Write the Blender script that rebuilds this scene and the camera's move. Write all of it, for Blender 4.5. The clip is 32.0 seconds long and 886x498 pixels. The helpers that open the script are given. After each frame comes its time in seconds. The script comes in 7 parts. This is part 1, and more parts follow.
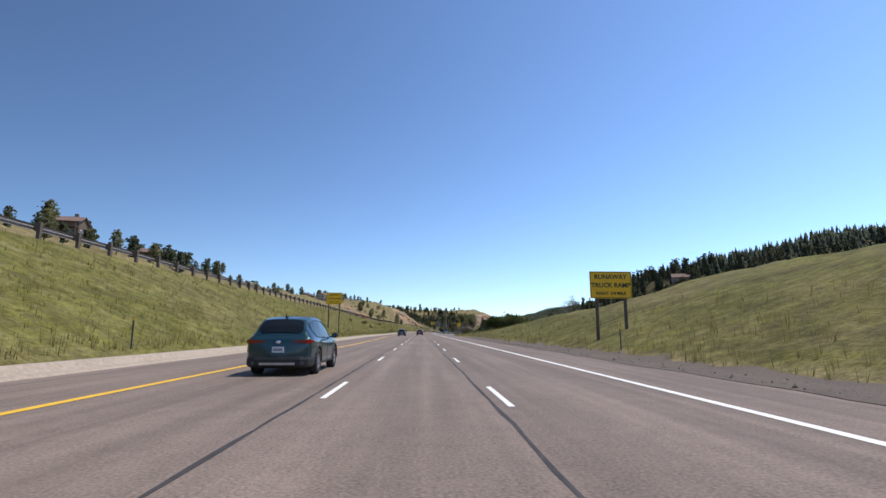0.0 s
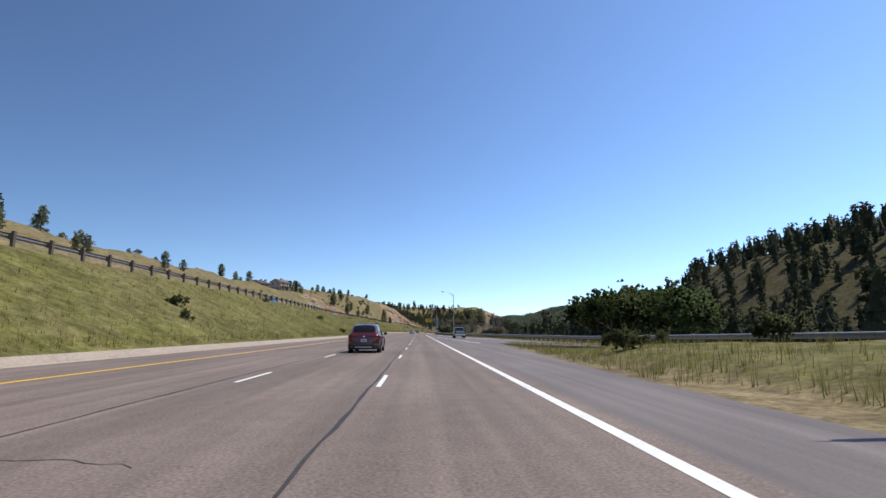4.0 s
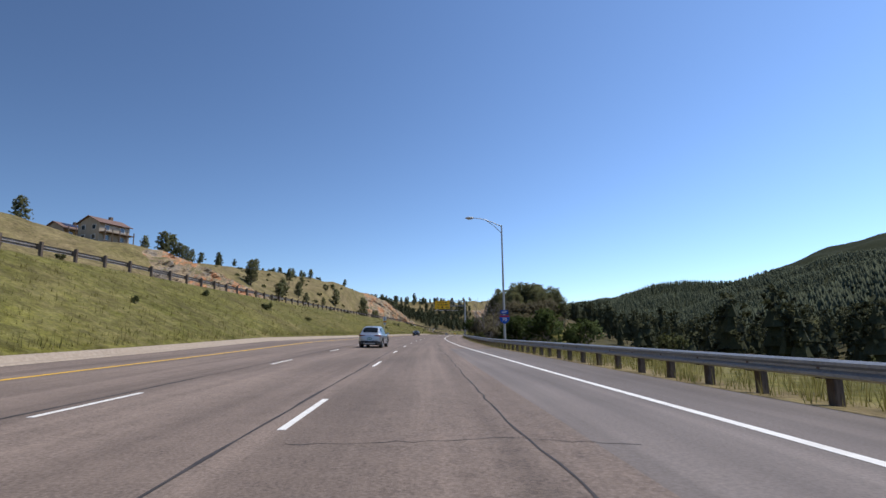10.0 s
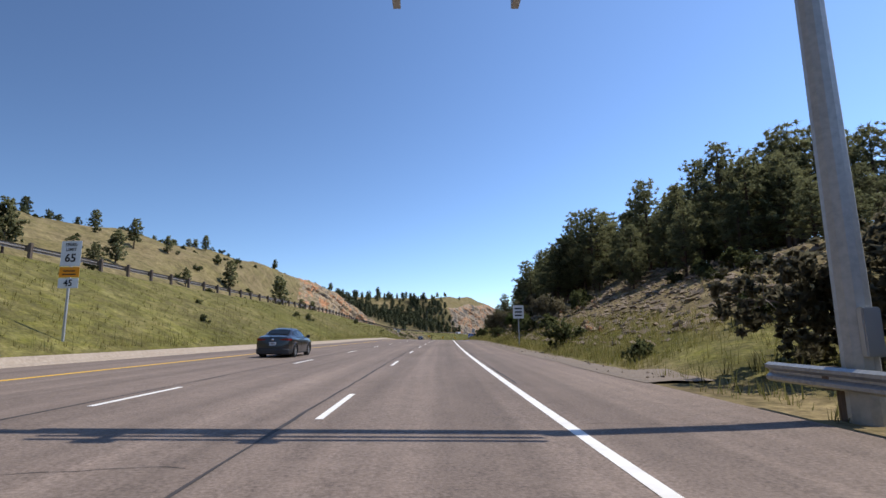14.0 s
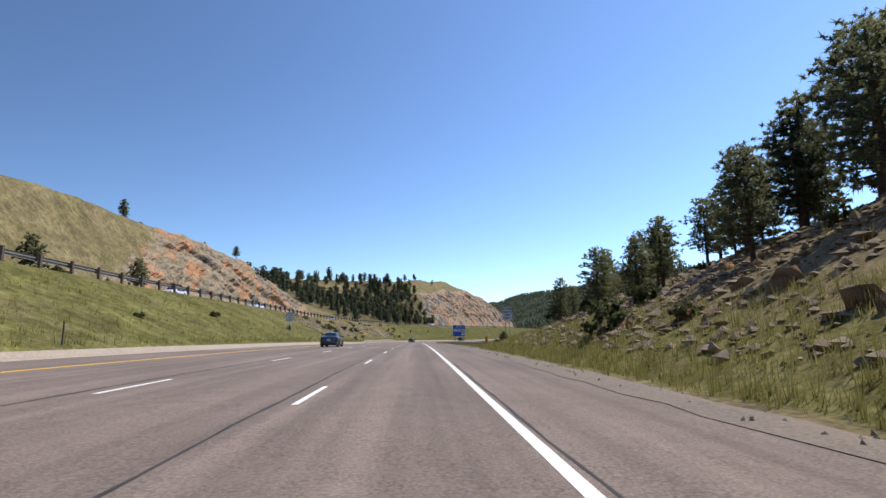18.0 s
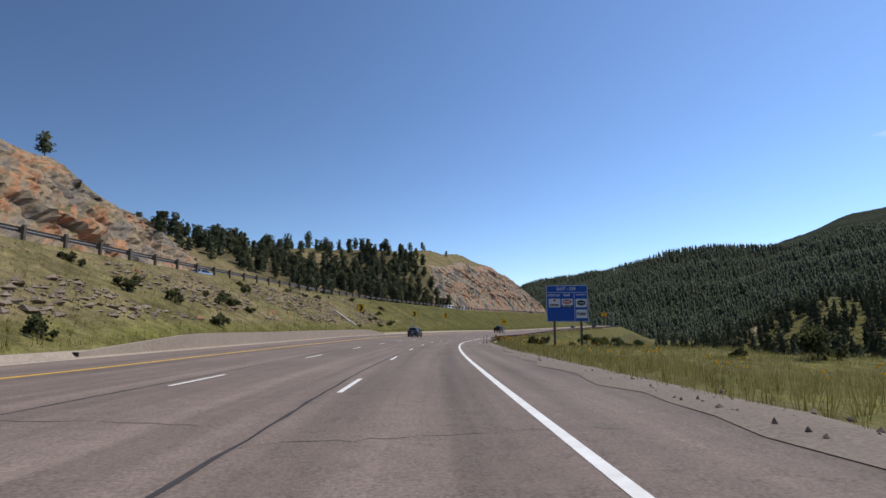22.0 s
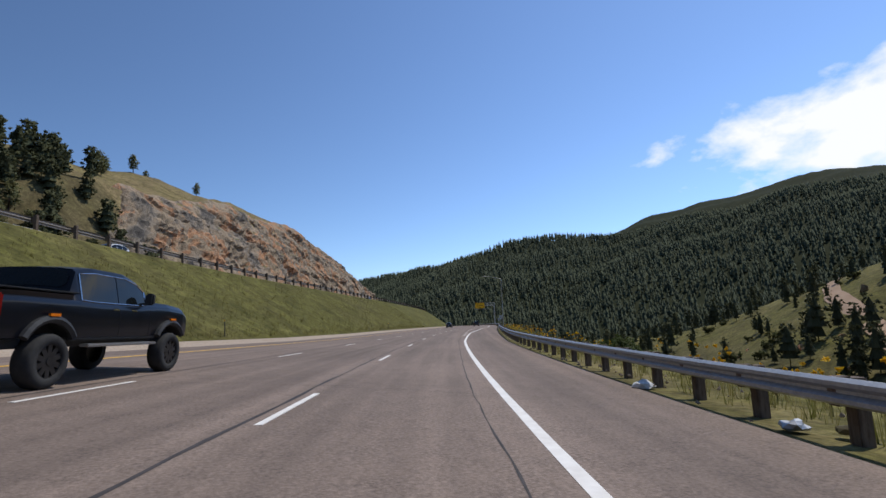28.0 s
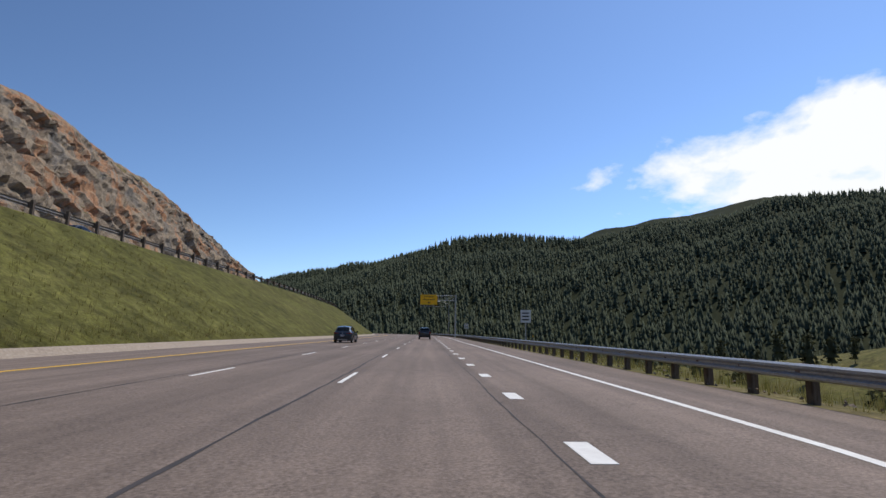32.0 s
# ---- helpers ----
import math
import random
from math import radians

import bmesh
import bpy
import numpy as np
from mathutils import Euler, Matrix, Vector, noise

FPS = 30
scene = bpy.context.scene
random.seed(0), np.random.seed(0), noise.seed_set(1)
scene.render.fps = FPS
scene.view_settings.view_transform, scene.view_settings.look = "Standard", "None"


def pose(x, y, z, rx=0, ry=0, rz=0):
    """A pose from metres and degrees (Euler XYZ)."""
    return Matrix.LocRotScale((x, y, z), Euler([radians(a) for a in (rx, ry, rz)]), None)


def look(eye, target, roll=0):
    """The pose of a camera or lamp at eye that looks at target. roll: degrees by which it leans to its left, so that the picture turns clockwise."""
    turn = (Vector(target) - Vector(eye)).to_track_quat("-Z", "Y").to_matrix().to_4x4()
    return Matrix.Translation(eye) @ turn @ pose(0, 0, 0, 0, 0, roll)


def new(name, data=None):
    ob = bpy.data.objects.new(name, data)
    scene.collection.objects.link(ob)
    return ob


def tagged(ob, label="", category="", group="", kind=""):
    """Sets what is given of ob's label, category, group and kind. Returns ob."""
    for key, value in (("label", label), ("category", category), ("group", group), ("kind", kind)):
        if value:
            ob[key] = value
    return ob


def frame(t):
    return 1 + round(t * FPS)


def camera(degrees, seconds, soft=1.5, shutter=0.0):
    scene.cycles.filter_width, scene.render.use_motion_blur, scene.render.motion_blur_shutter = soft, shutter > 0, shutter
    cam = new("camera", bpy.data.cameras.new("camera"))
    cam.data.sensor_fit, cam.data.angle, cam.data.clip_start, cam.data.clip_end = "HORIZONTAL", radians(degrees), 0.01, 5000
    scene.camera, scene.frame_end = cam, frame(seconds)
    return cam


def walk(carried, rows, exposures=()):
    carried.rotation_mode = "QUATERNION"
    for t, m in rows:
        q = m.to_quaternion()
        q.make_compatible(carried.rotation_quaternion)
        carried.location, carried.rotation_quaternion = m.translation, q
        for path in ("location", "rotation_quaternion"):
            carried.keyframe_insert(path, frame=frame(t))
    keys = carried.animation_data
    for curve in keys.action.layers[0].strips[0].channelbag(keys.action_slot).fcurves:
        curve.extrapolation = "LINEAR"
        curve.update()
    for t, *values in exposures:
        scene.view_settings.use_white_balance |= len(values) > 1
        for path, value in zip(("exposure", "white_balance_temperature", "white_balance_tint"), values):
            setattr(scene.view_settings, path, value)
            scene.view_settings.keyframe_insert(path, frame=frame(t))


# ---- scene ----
from functools import lru_cache
FOV = 82.1
PATH = [
    (0, -1.420, -0.686, 1.240, 99.15, 0, -2.35),
    (0.5, -1.160, 12.793, 1.240, 99.15, 0, -2.45),
    (1, -0.900, 26.829, 1.240, 99.15, 0, -2.6),
    (1.5, -0.500, 41.326, 1.240, 99.15, 0, -2.75),
    (2, -0.080, 56.196, 1.240, 99.15, 0, -2.8),
    (2.5, 0.250, 71.362, 1.240, 99.15, 0, -2.8),
    (3, 0.500, 86.759, 1.240, 99.15, 0, -2.8),
    (3.5, 0.787, 102.326, 1.240, 99.15, 0, -2.8),
    (5.5, 1.553, 165.411, 1.240, 99.3, 0, -3),
    (6, 1.580, 181.220, 1.240, 99.2, -0.18, -2.52),
    (6.5, 1.620, 196.999, 1.240, 99.2, -0.39, -2.46),
    (7, 1.660, 212.733, 1.240, 99.1, -0.51, -2.37),
    (7.5, 1.700, 228.411, 1.240, 99.1, -0.61, -2.39),
    (8, 1.740, 244.027, 1.240, 99.1, -0.61, -2.39),
    (8.5, 1.770, 259.576, 1.240, 99.1, -0.43, -2.26),
    (9, 1.811, 275.056, 1.240, 99.1, -0.1, -2.41),
    (9.5, 1.980, 290.468, 1.240, 99.2, 0.02, -2.49),
    (10, 2.181, 305.814, 1.232, 99.2, 0.64, -2.59),
    (10.5, 2.213, 321.103, 1.214, 99.1, 1.07, -2.72),
    (11, 2.306, 336.328, 1.194, 99.3, 1.6, -2.84),
    (11.5, 2.594, 351.495, 1.159, 99.4, 1.64, -3.14),
    (12, 3.056, 366.615, 1.159, 99.4, 1.38, -3.38),
    (12.5, 3.682, 381.698, 1.168, 99.4, 1.18, -4.02),
    (13, 4.474, 396.745, 1.176, 99.4, 1.06, -4.55),
    (13.5, 5.471, 411.756, 1.185, 99.39, 0.96, -5.17),
    (15.5, 11.056, 471.606, 1.222, 99.3, 0, -9),
    (16, 12.737, 486.552, 1.227, 99.2, 0.18, -9.48),
    (16.5, 14.544, 501.490, 1.204, 98.9, 0.33, -9.76),
    (17, 16.382, 516.434, 1.119, 98.7, 0.44, -9.84),
    (17.5, 18.248, 531.384, 0.987, 98.6, 0.52, -9.72),
    (18, 20.104, 546.342, 0.805, 98.5, 0.69, -9.5),
    (18.5, 21.811, 561.320, 0.578, 98.4, 0.74, -9.18),
    (19, 23.507, 576.300, 0.322, 98.2, 0.58, -8.8),
    (19.5, 25.172, 591.277, 0.013, 97.9, 0.33, -8.54),
    (20, 26.836, 606.242, -0.354, 97.7, 0.3, -8.34),
    (20.5, 28.524, 621.189, -0.760, 97.6, 0.38, -8.23),
    (21, 30.216, 636.113, -1.193, 97.5, 0.48, -8.21),
    (21.5, 31.913, 651.005, -1.650, 97.5, 0.4, -8.33),
    (22, 33.652, 665.848, -2.131, 97.3, 0.43, -8.52),
    (22.5, 35.530, 680.619, -2.625, 97, 0.41, -9.03),
    (23, 37.619, 695.288, -3.141, 96.8, 0.66, -9.91),
    (23.5, 40.144, 709.815, -3.662, 96.69, 0.93, -10.98),
    (24, 43.079, 724.185, -4.197, 96.58, 1.4, -12.62),
    (24.5, 46.424, 738.386, -4.735, 96.56, 2.02, -14.55),
    (26.5, 64.659, 792.984, -6.702, 96.84, 3.21, -22.57),
    (27, 70.335, 806.054, -7.134, 97.05, 3.03, -24.62),
    (27.5, 76.246, 818.969, -7.523, 97.27, 2.92, -26.47),
    (28, 82.493, 831.687, -7.848, 97.57, 2.4, -28.37),
    (28.5, 89.031, 844.249, -8.118, 97.96, 1.88, -30.27),
    (29, 95.829, 856.691, -8.324, 98.26, 1.25, -32.09),
    (29.5, 102.827, 869.064, -8.483, 98.56, 0.38, -33.73),
    (30, 110.083, 881.372, -8.636, 98.66, -0.4, -35.26),
    (30.5, 117.685, 893.616, -8.809, 98.6, -1.07, -36.26),
    (31, 125.479, 905.940, -9.011, 98.57, -1.12, -36.57),
    (31.5, 133.602, 918.310, -9.228, 98.4, -1.16, -36.28),
    (32, 141.960, 930.866, -9.460, 98.35, -0.97, -35.54),
]
cam = camera(FOV, 32.0)
EXPOSURES = [(0, 0.05), (3, 0.03), (6, 0.0), (8, -0.17), (9, -0.22), (11, 0.0), (13, 0.03), (17, 0.18), (18, 0.16), (20, -0.2), (23, -0.32), (28, -0.42), (32, -0.42)]
walk(cam, [(t, pose(*r)) for t, *r in PATH], EXPOSURES)

# ---- world, sun and sky ----
SUN_AZ, SUN_EL = 85.0, 62.0   # clockwise from +y, above the horizon


def sky():
    w = bpy.data.worlds.new("sky")
    scene.world = w
    w.use_nodes = True
    nt = w.node_tree
    nt.nodes.clear()
    out = nt.nodes.new("ShaderNodeOutputWorld")
    bg = nt.nodes.new("ShaderNodeBackground")
    st = nt.nodes.new("ShaderNodeTexSky")
    st.sky_type = "NISHITA"
    st.sun_disc = False
    st.sun_elevation, st.sun_rotation = radians(SUN_EL), radians(SUN_AZ)
    st.altitude, st.air_density, st.dust_density, st.ozone_density = 2100, 1.0, 0.9, 4.0
    # one bank of bright cumulus low in the sky, on the sun's side
    tc = nt.nodes.new("ShaderNodeTexCoord")
    mp = nt.nodes.new("ShaderNodeMapping")
    mp.inputs["Scale"].default_value = (1.0, 1.0, 1.9)
    n1 = nt.nodes.new("ShaderNodeTexNoise")
    n1.inputs["Scale"].default_value, n1.inputs["Detail"].default_value, n1.inputs["Roughness"].default_value = 5.2, 7, 0.55
    n1.inputs["Distortion"].default_value = 0.1
    az, el = radians(CLOUD[0]), radians(CLOUD[1])
    c = (math.sin(az) * math.cos(el), math.cos(az) * math.cos(el), math.sin(el))
    sub = nt.nodes.new("ShaderNodeVectorMath")
    sub.operation = "SUBTRACT"
    sub.inputs[1].default_value = c
    sc = nt.nodes.new("ShaderNodeVectorMath")
    sc.operation = "MULTIPLY"
    sc.inputs[1].default_value = (2.3, 2.3, 6.6)
    ln = nt.nodes.new("ShaderNodeVectorMath")
    ln.operation = "LENGTH"
    ma = nt.nodes.new("ShaderNodeMath")
    ma.operation = "MULTIPLY_ADD"
    ma.inputs[1].default_value, ma.inputs[2].default_value = -0.58, 0.32
    ad = nt.nodes.new("ShaderNodeMath")
    ad.operation = "ADD"
    rp = nt.nodes.new("ShaderNodeValToRGB")
    rp.color_ramp.elements[0].position, rp.color_ramp.elements[1].position = 0.385, 0.53
    mix = nt.nodes.new("ShaderNodeMix")
    mix.data_type = "RGBA"
    mix.inputs["B"].default_value = (8.6, 8.8, 9.0, 1)
    L = nt.links.new
    L(tc.outputs["Generated"], mp.inputs["Vector"])
    L(mp.outputs["Vector"], n1.inputs["Vector"])
    L(tc.outputs["Generated"], sub.inputs[0])
    L(sub.outputs[0], sc.inputs[0])
    L(sc.outputs[0], ln.inputs[0])
    L(ln.outputs["Value"], ma.inputs[0])
    L(ma.outputs[0], ad.inputs[0])
    L(n1.outputs["Fac"], ad.inputs[1])
    L(ad.outputs[0], rp.inputs["Fac"])
    L(rp.outputs["Color"], mix.inputs["Factor"])
    # clear mountain air, hazier on the sun's side
    dot = nt.nodes.new("ShaderNodeVectorMath")
    dot.operation = "DOT_PRODUCT"
    dot.inputs[1].default_value = (math.sin(radians(SUN_AZ)), math.cos(radians(SUN_AZ)), 0.0)
    haze = nt.nodes.new("ShaderNodeMath")
    haze.operation = "MULTIPLY_ADD"
    haze.inputs[1].default_value, haze.inputs[2].default_value = 0.62, 1.12
    tint = nt.nodes.new("ShaderNodeVectorMath")
    tint.operation = "MULTIPLY"
    tint.inputs[1].default_value = (0.9, 0.965, 1.035)
    scl = nt.nodes.new("ShaderNodeVectorMath")
    scl.operation = "SCALE"
    L(tc.outputs["Generated"], dot.inputs[0])
    L(dot.outputs["Value"], haze.inputs[0])
    L(st.outputs["Color"], tint.inputs[0])
    L(tint.outputs[0], scl.inputs[0])
    L(haze.outputs[0], scl.inputs["Scale"])
    L(scl.outputs[0], mix.inputs["A"])
    L(mix.outputs["Result"], bg.inputs["Color"])
    bg.inputs["Strength"].default_value = 0.152
    L(bg.outputs[0], out.inputs["Surface"])
    sun = new("sun", bpy.data.lights.new("sun", "SUN"))
    sun.data.energy, sun.data.angle, sun.data.color = 4.2, radians(0.55), (1.0, 0.95, 0.87)
    a, e = radians(SUN_AZ), radians(SUN_EL)
    sun.matrix_world = look((math.sin(a) * math.cos(e) * 100, math.cos(a) * math.cos(e) * 100, math.sin(e) * 100), (0, 0, 0))


CLOUD = (74.0, 15.3)
sky()


# ---- materials ----
def mat(name, cols, rough=0.8, scales=(0.6, 9.0), metal=0.0, bump=0.0, bscale=30.0, spec=0.4, rand=0.0, coord="Object", stretch=(1, 1, 1), detail=6, lo=0.35, hi=0.65):
    """A surface of two or three base colours mixed by noise at two scales, with fine relief; rand varies the pieces."""
    m = bpy.data.materials.new(name)
    m.use_nodes = True
    nt = m.node_tree
    b = nt.nodes["Principled BSDF"]
    b.inputs["Roughness"].default_value, b.inputs["Metallic"].default_value = rough, metal
    b.inputs["Specular IOR Level"].default_value = spec
    L = nt.links.new
    tc = nt.nodes.new("ShaderNodeTexCoord")
    mp = nt.nodes.new("ShaderNodeMapping")
    mp.inputs["Scale"].default_value = stretch
    L(tc.outputs[coord], mp.inputs["Vector"])
    last = None
    for i, col in enumerate(cols):
        if last is None:
            rgb = nt.nodes.new("ShaderNodeRGB")
            rgb.outputs[0].default_value = (*col, 1)
            last = rgb.outputs[0]
            continue
        n = nt.nodes.new("ShaderNodeTexNoise")
        n.inputs["Scale"].default_value, n.inputs["Detail"].default_value = scales[(i - 1) % len(scales)], detail
        n.inputs["Roughness"].default_value = 0.62
        L(mp.outputs["Vector"], n.inputs["Vector"])
        r = nt.nodes.new("ShaderNodeMapRange")
        r.inputs["From Min"].default_value, r.inputs["From Max"].default_value = lo, hi
        L(n.outputs["Fac"], r.inputs["Value"])
        x = nt.nodes.new("ShaderNodeMix")
        x.data_type = "RGBA"
        x.inputs["B"].default_value = (*col, 1)
        L(r.outputs["Result"], x.inputs["Factor"])
        L(last, x.inputs["A"])
        last = x.outputs["Result"]
    if rand:
        oi = nt.nodes.new("ShaderNodeObjectInfo")
        gi = nt.nodes.new("ShaderNodeNewGeometry")
        ad = nt.nodes.new("ShaderNodeMath")
        ad.operation = "ADD"
        L(oi.outputs["Random"], ad.inputs[0])
        L(gi.outputs["Random Per Island"], ad.inputs[1])
        r = nt.nodes.new("ShaderNodeMapRange")
        r.inputs["From Max"].default_value = 2.0
        r.inputs["To Min"].default_value, r.inputs["To Max"].default_value = 1 - rand, 1 + rand
        L(ad.outputs[0], r.inputs["Value"])
        h = nt.nodes.new("ShaderNodeHueSaturation")
        L(r.outputs["Result"], h.inputs["Value"])
        L(last, h.inputs["Color"])
        last = h.outputs["Color"]
    L(last, b.inputs["Base Color"])
    if bump:
        n = nt.nodes.new("ShaderNodeTexNoise")
        n.inputs["Scale"].default_value, n.inputs["Detail"].default_value = bscale, 8
        L(mp.outputs["Vector"], n.inputs["Vector"])
        u = nt.nodes.new("ShaderNodeBump")
        u.inputs["Strength"].default_value, u.inputs["Distance"].default_value = bump, 0.6 / bscale
        L(n.outputs["Fac"], u.inputs["Height"])
        L(u.outputs["Normal"], b.inputs["Normal"])
    return m


def thin(m, share):
    """Lets part of the light through, as leaves and blades do."""
    nt = m.node_tree
    b = nt.nodes["Principled BSDF"]
    out = nt.nodes["Material Output"]
    t = nt.nodes.new("ShaderNodeBsdfTranslucent")
    x = nt.nodes.new("ShaderNodeMixShader")
    x.inputs["Fac"].default_value = share
    nt.links.new(b.inputs["Base Color"].links[0].from_socket, t.inputs["Color"])
    nt.links.new(b.outputs[0], x.inputs[1])
    nt.links.new(t.outputs[0], x.inputs[2])
    nt.links.new(x.outputs[0], out.inputs["Surface"])
    return m


def mix_by_attr(name, attr, a, b):
    """Two-colour-pair ground: green set a and dry set b, shared by a point attribute roughened with noise."""
    m = mat(name, a + [(0.13, 0.118, 0.042)], 0.95, (0.05, 1.3), bump=0.5, bscale=6.0, spec=0.1)
    nt = m.node_tree
    bs = nt.nodes["Principled BSDF"]
    L = nt.links.new
    green = bs.inputs["Base Color"].links[0].from_socket
    at = nt.nodes.new("ShaderNodeAttribute")
    at.attribute_name = attr
    tc = nt.nodes.new("ShaderNodeTexCoord")
    prev = None
    for sc_, w_ in ((0.06, 0.75), (0.5, 0.5), (4.0, 0.3)):
        n = nt.nodes.new("ShaderNodeTexNoise")
        n.inputs["Scale"].default_value, n.inputs["Detail"].default_value = sc_, 5
        L(tc.outputs["Object"], n.inputs["Vector"])
        q = nt.nodes.new("ShaderNodeMath")
        q.operation = "MULTIPLY_ADD"
        q.inputs[1].default_value, q.inputs[2].default_value = w_ * 1.8, -0.9 * w_
        L(n.outputs["Fac"], q.inputs[0])
        if prev is None:
            prev = q.outputs[0]
        else:
            z = nt.nodes.new("ShaderNodeMath")
            z.operation = "ADD"
            L(prev, z.inputs[0])
            L(q.outputs[0], z.inputs[1])
            prev = z.outputs[0]
    s_ = nt.nodes.new("ShaderNodeMath")
    s_.operation, s_.use_clamp = "ADD", True
    L(at.outputs["Fac"], s_.inputs[0])
    L(prev, s_.inputs[1])
    n = nt.nodes.new("ShaderNodeTexNoise")
    n.inputs["Scale"].default_value, n.inputs["Detail"].default_value = 2.3, 8
    L(tc.outputs["Object"], n.inputs["Vector"])
    x0 = nt.nodes.new("ShaderNodeMix")
    x0.data_type = "RGBA"
    x0.inputs["A"].default_value, x0.inputs["B"].default_value = (*b[0], 1), (*b[1], 1)
    L(n.outputs["Fac"], x0.inputs["Factor"])
    x = nt.nodes.new("ShaderNodeMix")
    x.data_type = "RGBA"
    L(s_.outputs[0], x.inputs["Factor"])
    L(green, x.inputs["A"])
    L(x0.outputs["Result"], x.inputs["B"])
    # shift towards a darker olive, by a point attribute
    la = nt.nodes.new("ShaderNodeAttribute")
    la.attribute_name = "olive_tone"
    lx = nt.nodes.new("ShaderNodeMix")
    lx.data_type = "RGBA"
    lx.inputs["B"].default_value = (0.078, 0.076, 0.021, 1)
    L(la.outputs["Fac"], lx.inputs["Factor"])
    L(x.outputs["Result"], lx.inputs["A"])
    # needle-litter brown that also paints tree shade into the ground colour
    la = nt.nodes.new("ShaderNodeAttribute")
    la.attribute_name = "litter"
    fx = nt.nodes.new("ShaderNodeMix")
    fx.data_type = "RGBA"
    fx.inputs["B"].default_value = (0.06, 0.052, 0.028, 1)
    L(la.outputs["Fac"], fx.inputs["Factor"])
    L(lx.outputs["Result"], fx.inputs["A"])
    # mottled tufts: straw, green and bare spots from half a metre to a few metres
    last = fx.outputs["Result"]
    for sc_, lo_, hi_ in ((0.22, 0.66, 1.34), (1.1, 0.6, 1.45), (6.0, 0.62, 1.4)):
        n = nt.nodes.new("ShaderNodeTexNoise")
        n.inputs["Scale"].default_value, n.inputs["Detail"].default_value, n.inputs["Roughness"].default_value = sc_, 6, 0.6
        L(tc.outputs["Object"], n.inputs["Vector"])
        r_ = nt.nodes.new("ShaderNodeMapRange")
        r_.inputs["From Min"].default_value, r_.inputs["From Max"].default_value = 0.3, 0.7
        r_.inputs["To Min"].default_value, r_.inputs["To Max"].default_value = lo_, hi_
        L(n.outputs["Fac"], r_.inputs["Value"])
        sv = nt.nodes.new("ShaderNodeVectorMath")
        sv.operation = "SCALE"
        L(last, sv.inputs[0])
        L(r_.outputs["Result"], sv.inputs["Scale"])
        last = sv.outputs[0]
    L(last, bs.inputs["Base Color"])
    return m


M = {}
M["ground"] = mix_by_attr("grass_and_soil", "dry", [(0.092, 0.091, 0.018), (0.125, 0.114, 0.025)], [(0.225, 0.172, 0.09), (0.15, 0.114, 0.06)])
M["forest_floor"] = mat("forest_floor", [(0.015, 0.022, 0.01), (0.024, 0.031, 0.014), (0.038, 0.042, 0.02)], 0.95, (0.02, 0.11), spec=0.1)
M["asphalt"] = mat("asphalt", [(0.146, 0.108, 0.084), (0.187, 0.139, 0.110), (0.108, 0.080, 0.063), (0.258, 0.197, 0.158)], 0.85, (0.12, 2.2, 24.0), bump=0.6, bscale=60.0, spec=0.3, lo=0.36, hi=0.68)
M["asphalt_ramp"] = mat("asphalt_ramp", [(0.185, 0.154, 0.137), (0.225, 0.189, 0.168), (0.14, 0.117, 0.104)], 0.85, (0.3, 24.0), bump=0.6, bscale=90.0, spec=0.3, lo=0.3, hi=0.7)


def lane_wear(m):
    """Long bands along the lanes, where wheels have polished and oil has darkened the surface, and blotches of old sealing."""
    nt = m.node_tree
    b = nt.nodes["Principled BSDF"]
    L = nt.links.new
    last = b.inputs["Base Color"].links[0].from_socket
    at = nt.nodes.new("ShaderNodeAttribute")
    at.attribute_name = "lane"
    for stretch, sc_, lo_, hi_ in (((1, 0.006, 1), 0.9, 0.8, 1.18), ((1, 0.03, 1), 2.6, 0.88, 1.12), ((1, 0.6, 1), 0.22, 0.9, 1.1)):
        mp = nt.nodes.new("ShaderNodeMapping")
        mp.inputs["Scale"].default_value = stretch
        n = nt.nodes.new("ShaderNodeTexNoise")
        n.inputs["Scale"].default_value, n.inputs["Detail"].default_value = sc_, 3
        r = nt.nodes.new("ShaderNodeMapRange")
        r.inputs["From Min"].default_value, r.inputs["From Max"].default_value = 0.32, 0.68
        r.inputs["To Min"].default_value, r.inputs["To Max"].default_value = lo_, hi_
        sv = nt.nodes.new("ShaderNodeVectorMath")
        sv.operation = "SCALE"
        L(at.outputs["Vector"], mp.inputs["Vector"])
        L(mp.outputs["Vector"], n.inputs["Vector"])
        L(n.outputs["Fac"], r.inputs["Value"])
        L(last, sv.inputs[0])
        L(r.outputs["Result"], sv.inputs["Scale"])
        last = sv.outputs[0]
    L(last, b.inputs["Base Color"])


lane_wear(M["asphalt"])
lane_wear(M["asphalt_ramp"])
M["white_paint"] = mat("white_paint", [(0.84, 0.81, 0.75), (0.7, 0.66, 0.6)], 0.6, (3.0, 40.0), bump=0.2, bscale=120)
M["yellow_paint"] = mat("yellow_paint", [(0.84, 0.48, 0.025), (0.72, 0.41, 0.03)], 0.6, (3.0, 40.0), bump=0.2, bscale=120)
M["crack"] = mat("tar_crack", [(0.035, 0.03, 0.028), (0.06, 0.05, 0.046)], 0.8, (2.0, 30.0))
M["pale_concrete"] = mat("pale_concrete", [(0.34, 0.265, 0.195), (0.27, 0.21, 0.155), (0.4, 0.325, 0.25)], 0.9, (0.4, 7.0), bump=0.3, bscale=25)
M["dark_gravel"] = mat("crumbled_soil", [(0.11, 0.083, 0.06), (0.075, 0.058, 0.045), (0.15, 0.118, 0.09)], 0.95, (0.5, 14.0), bump=0.8, bscale=30)
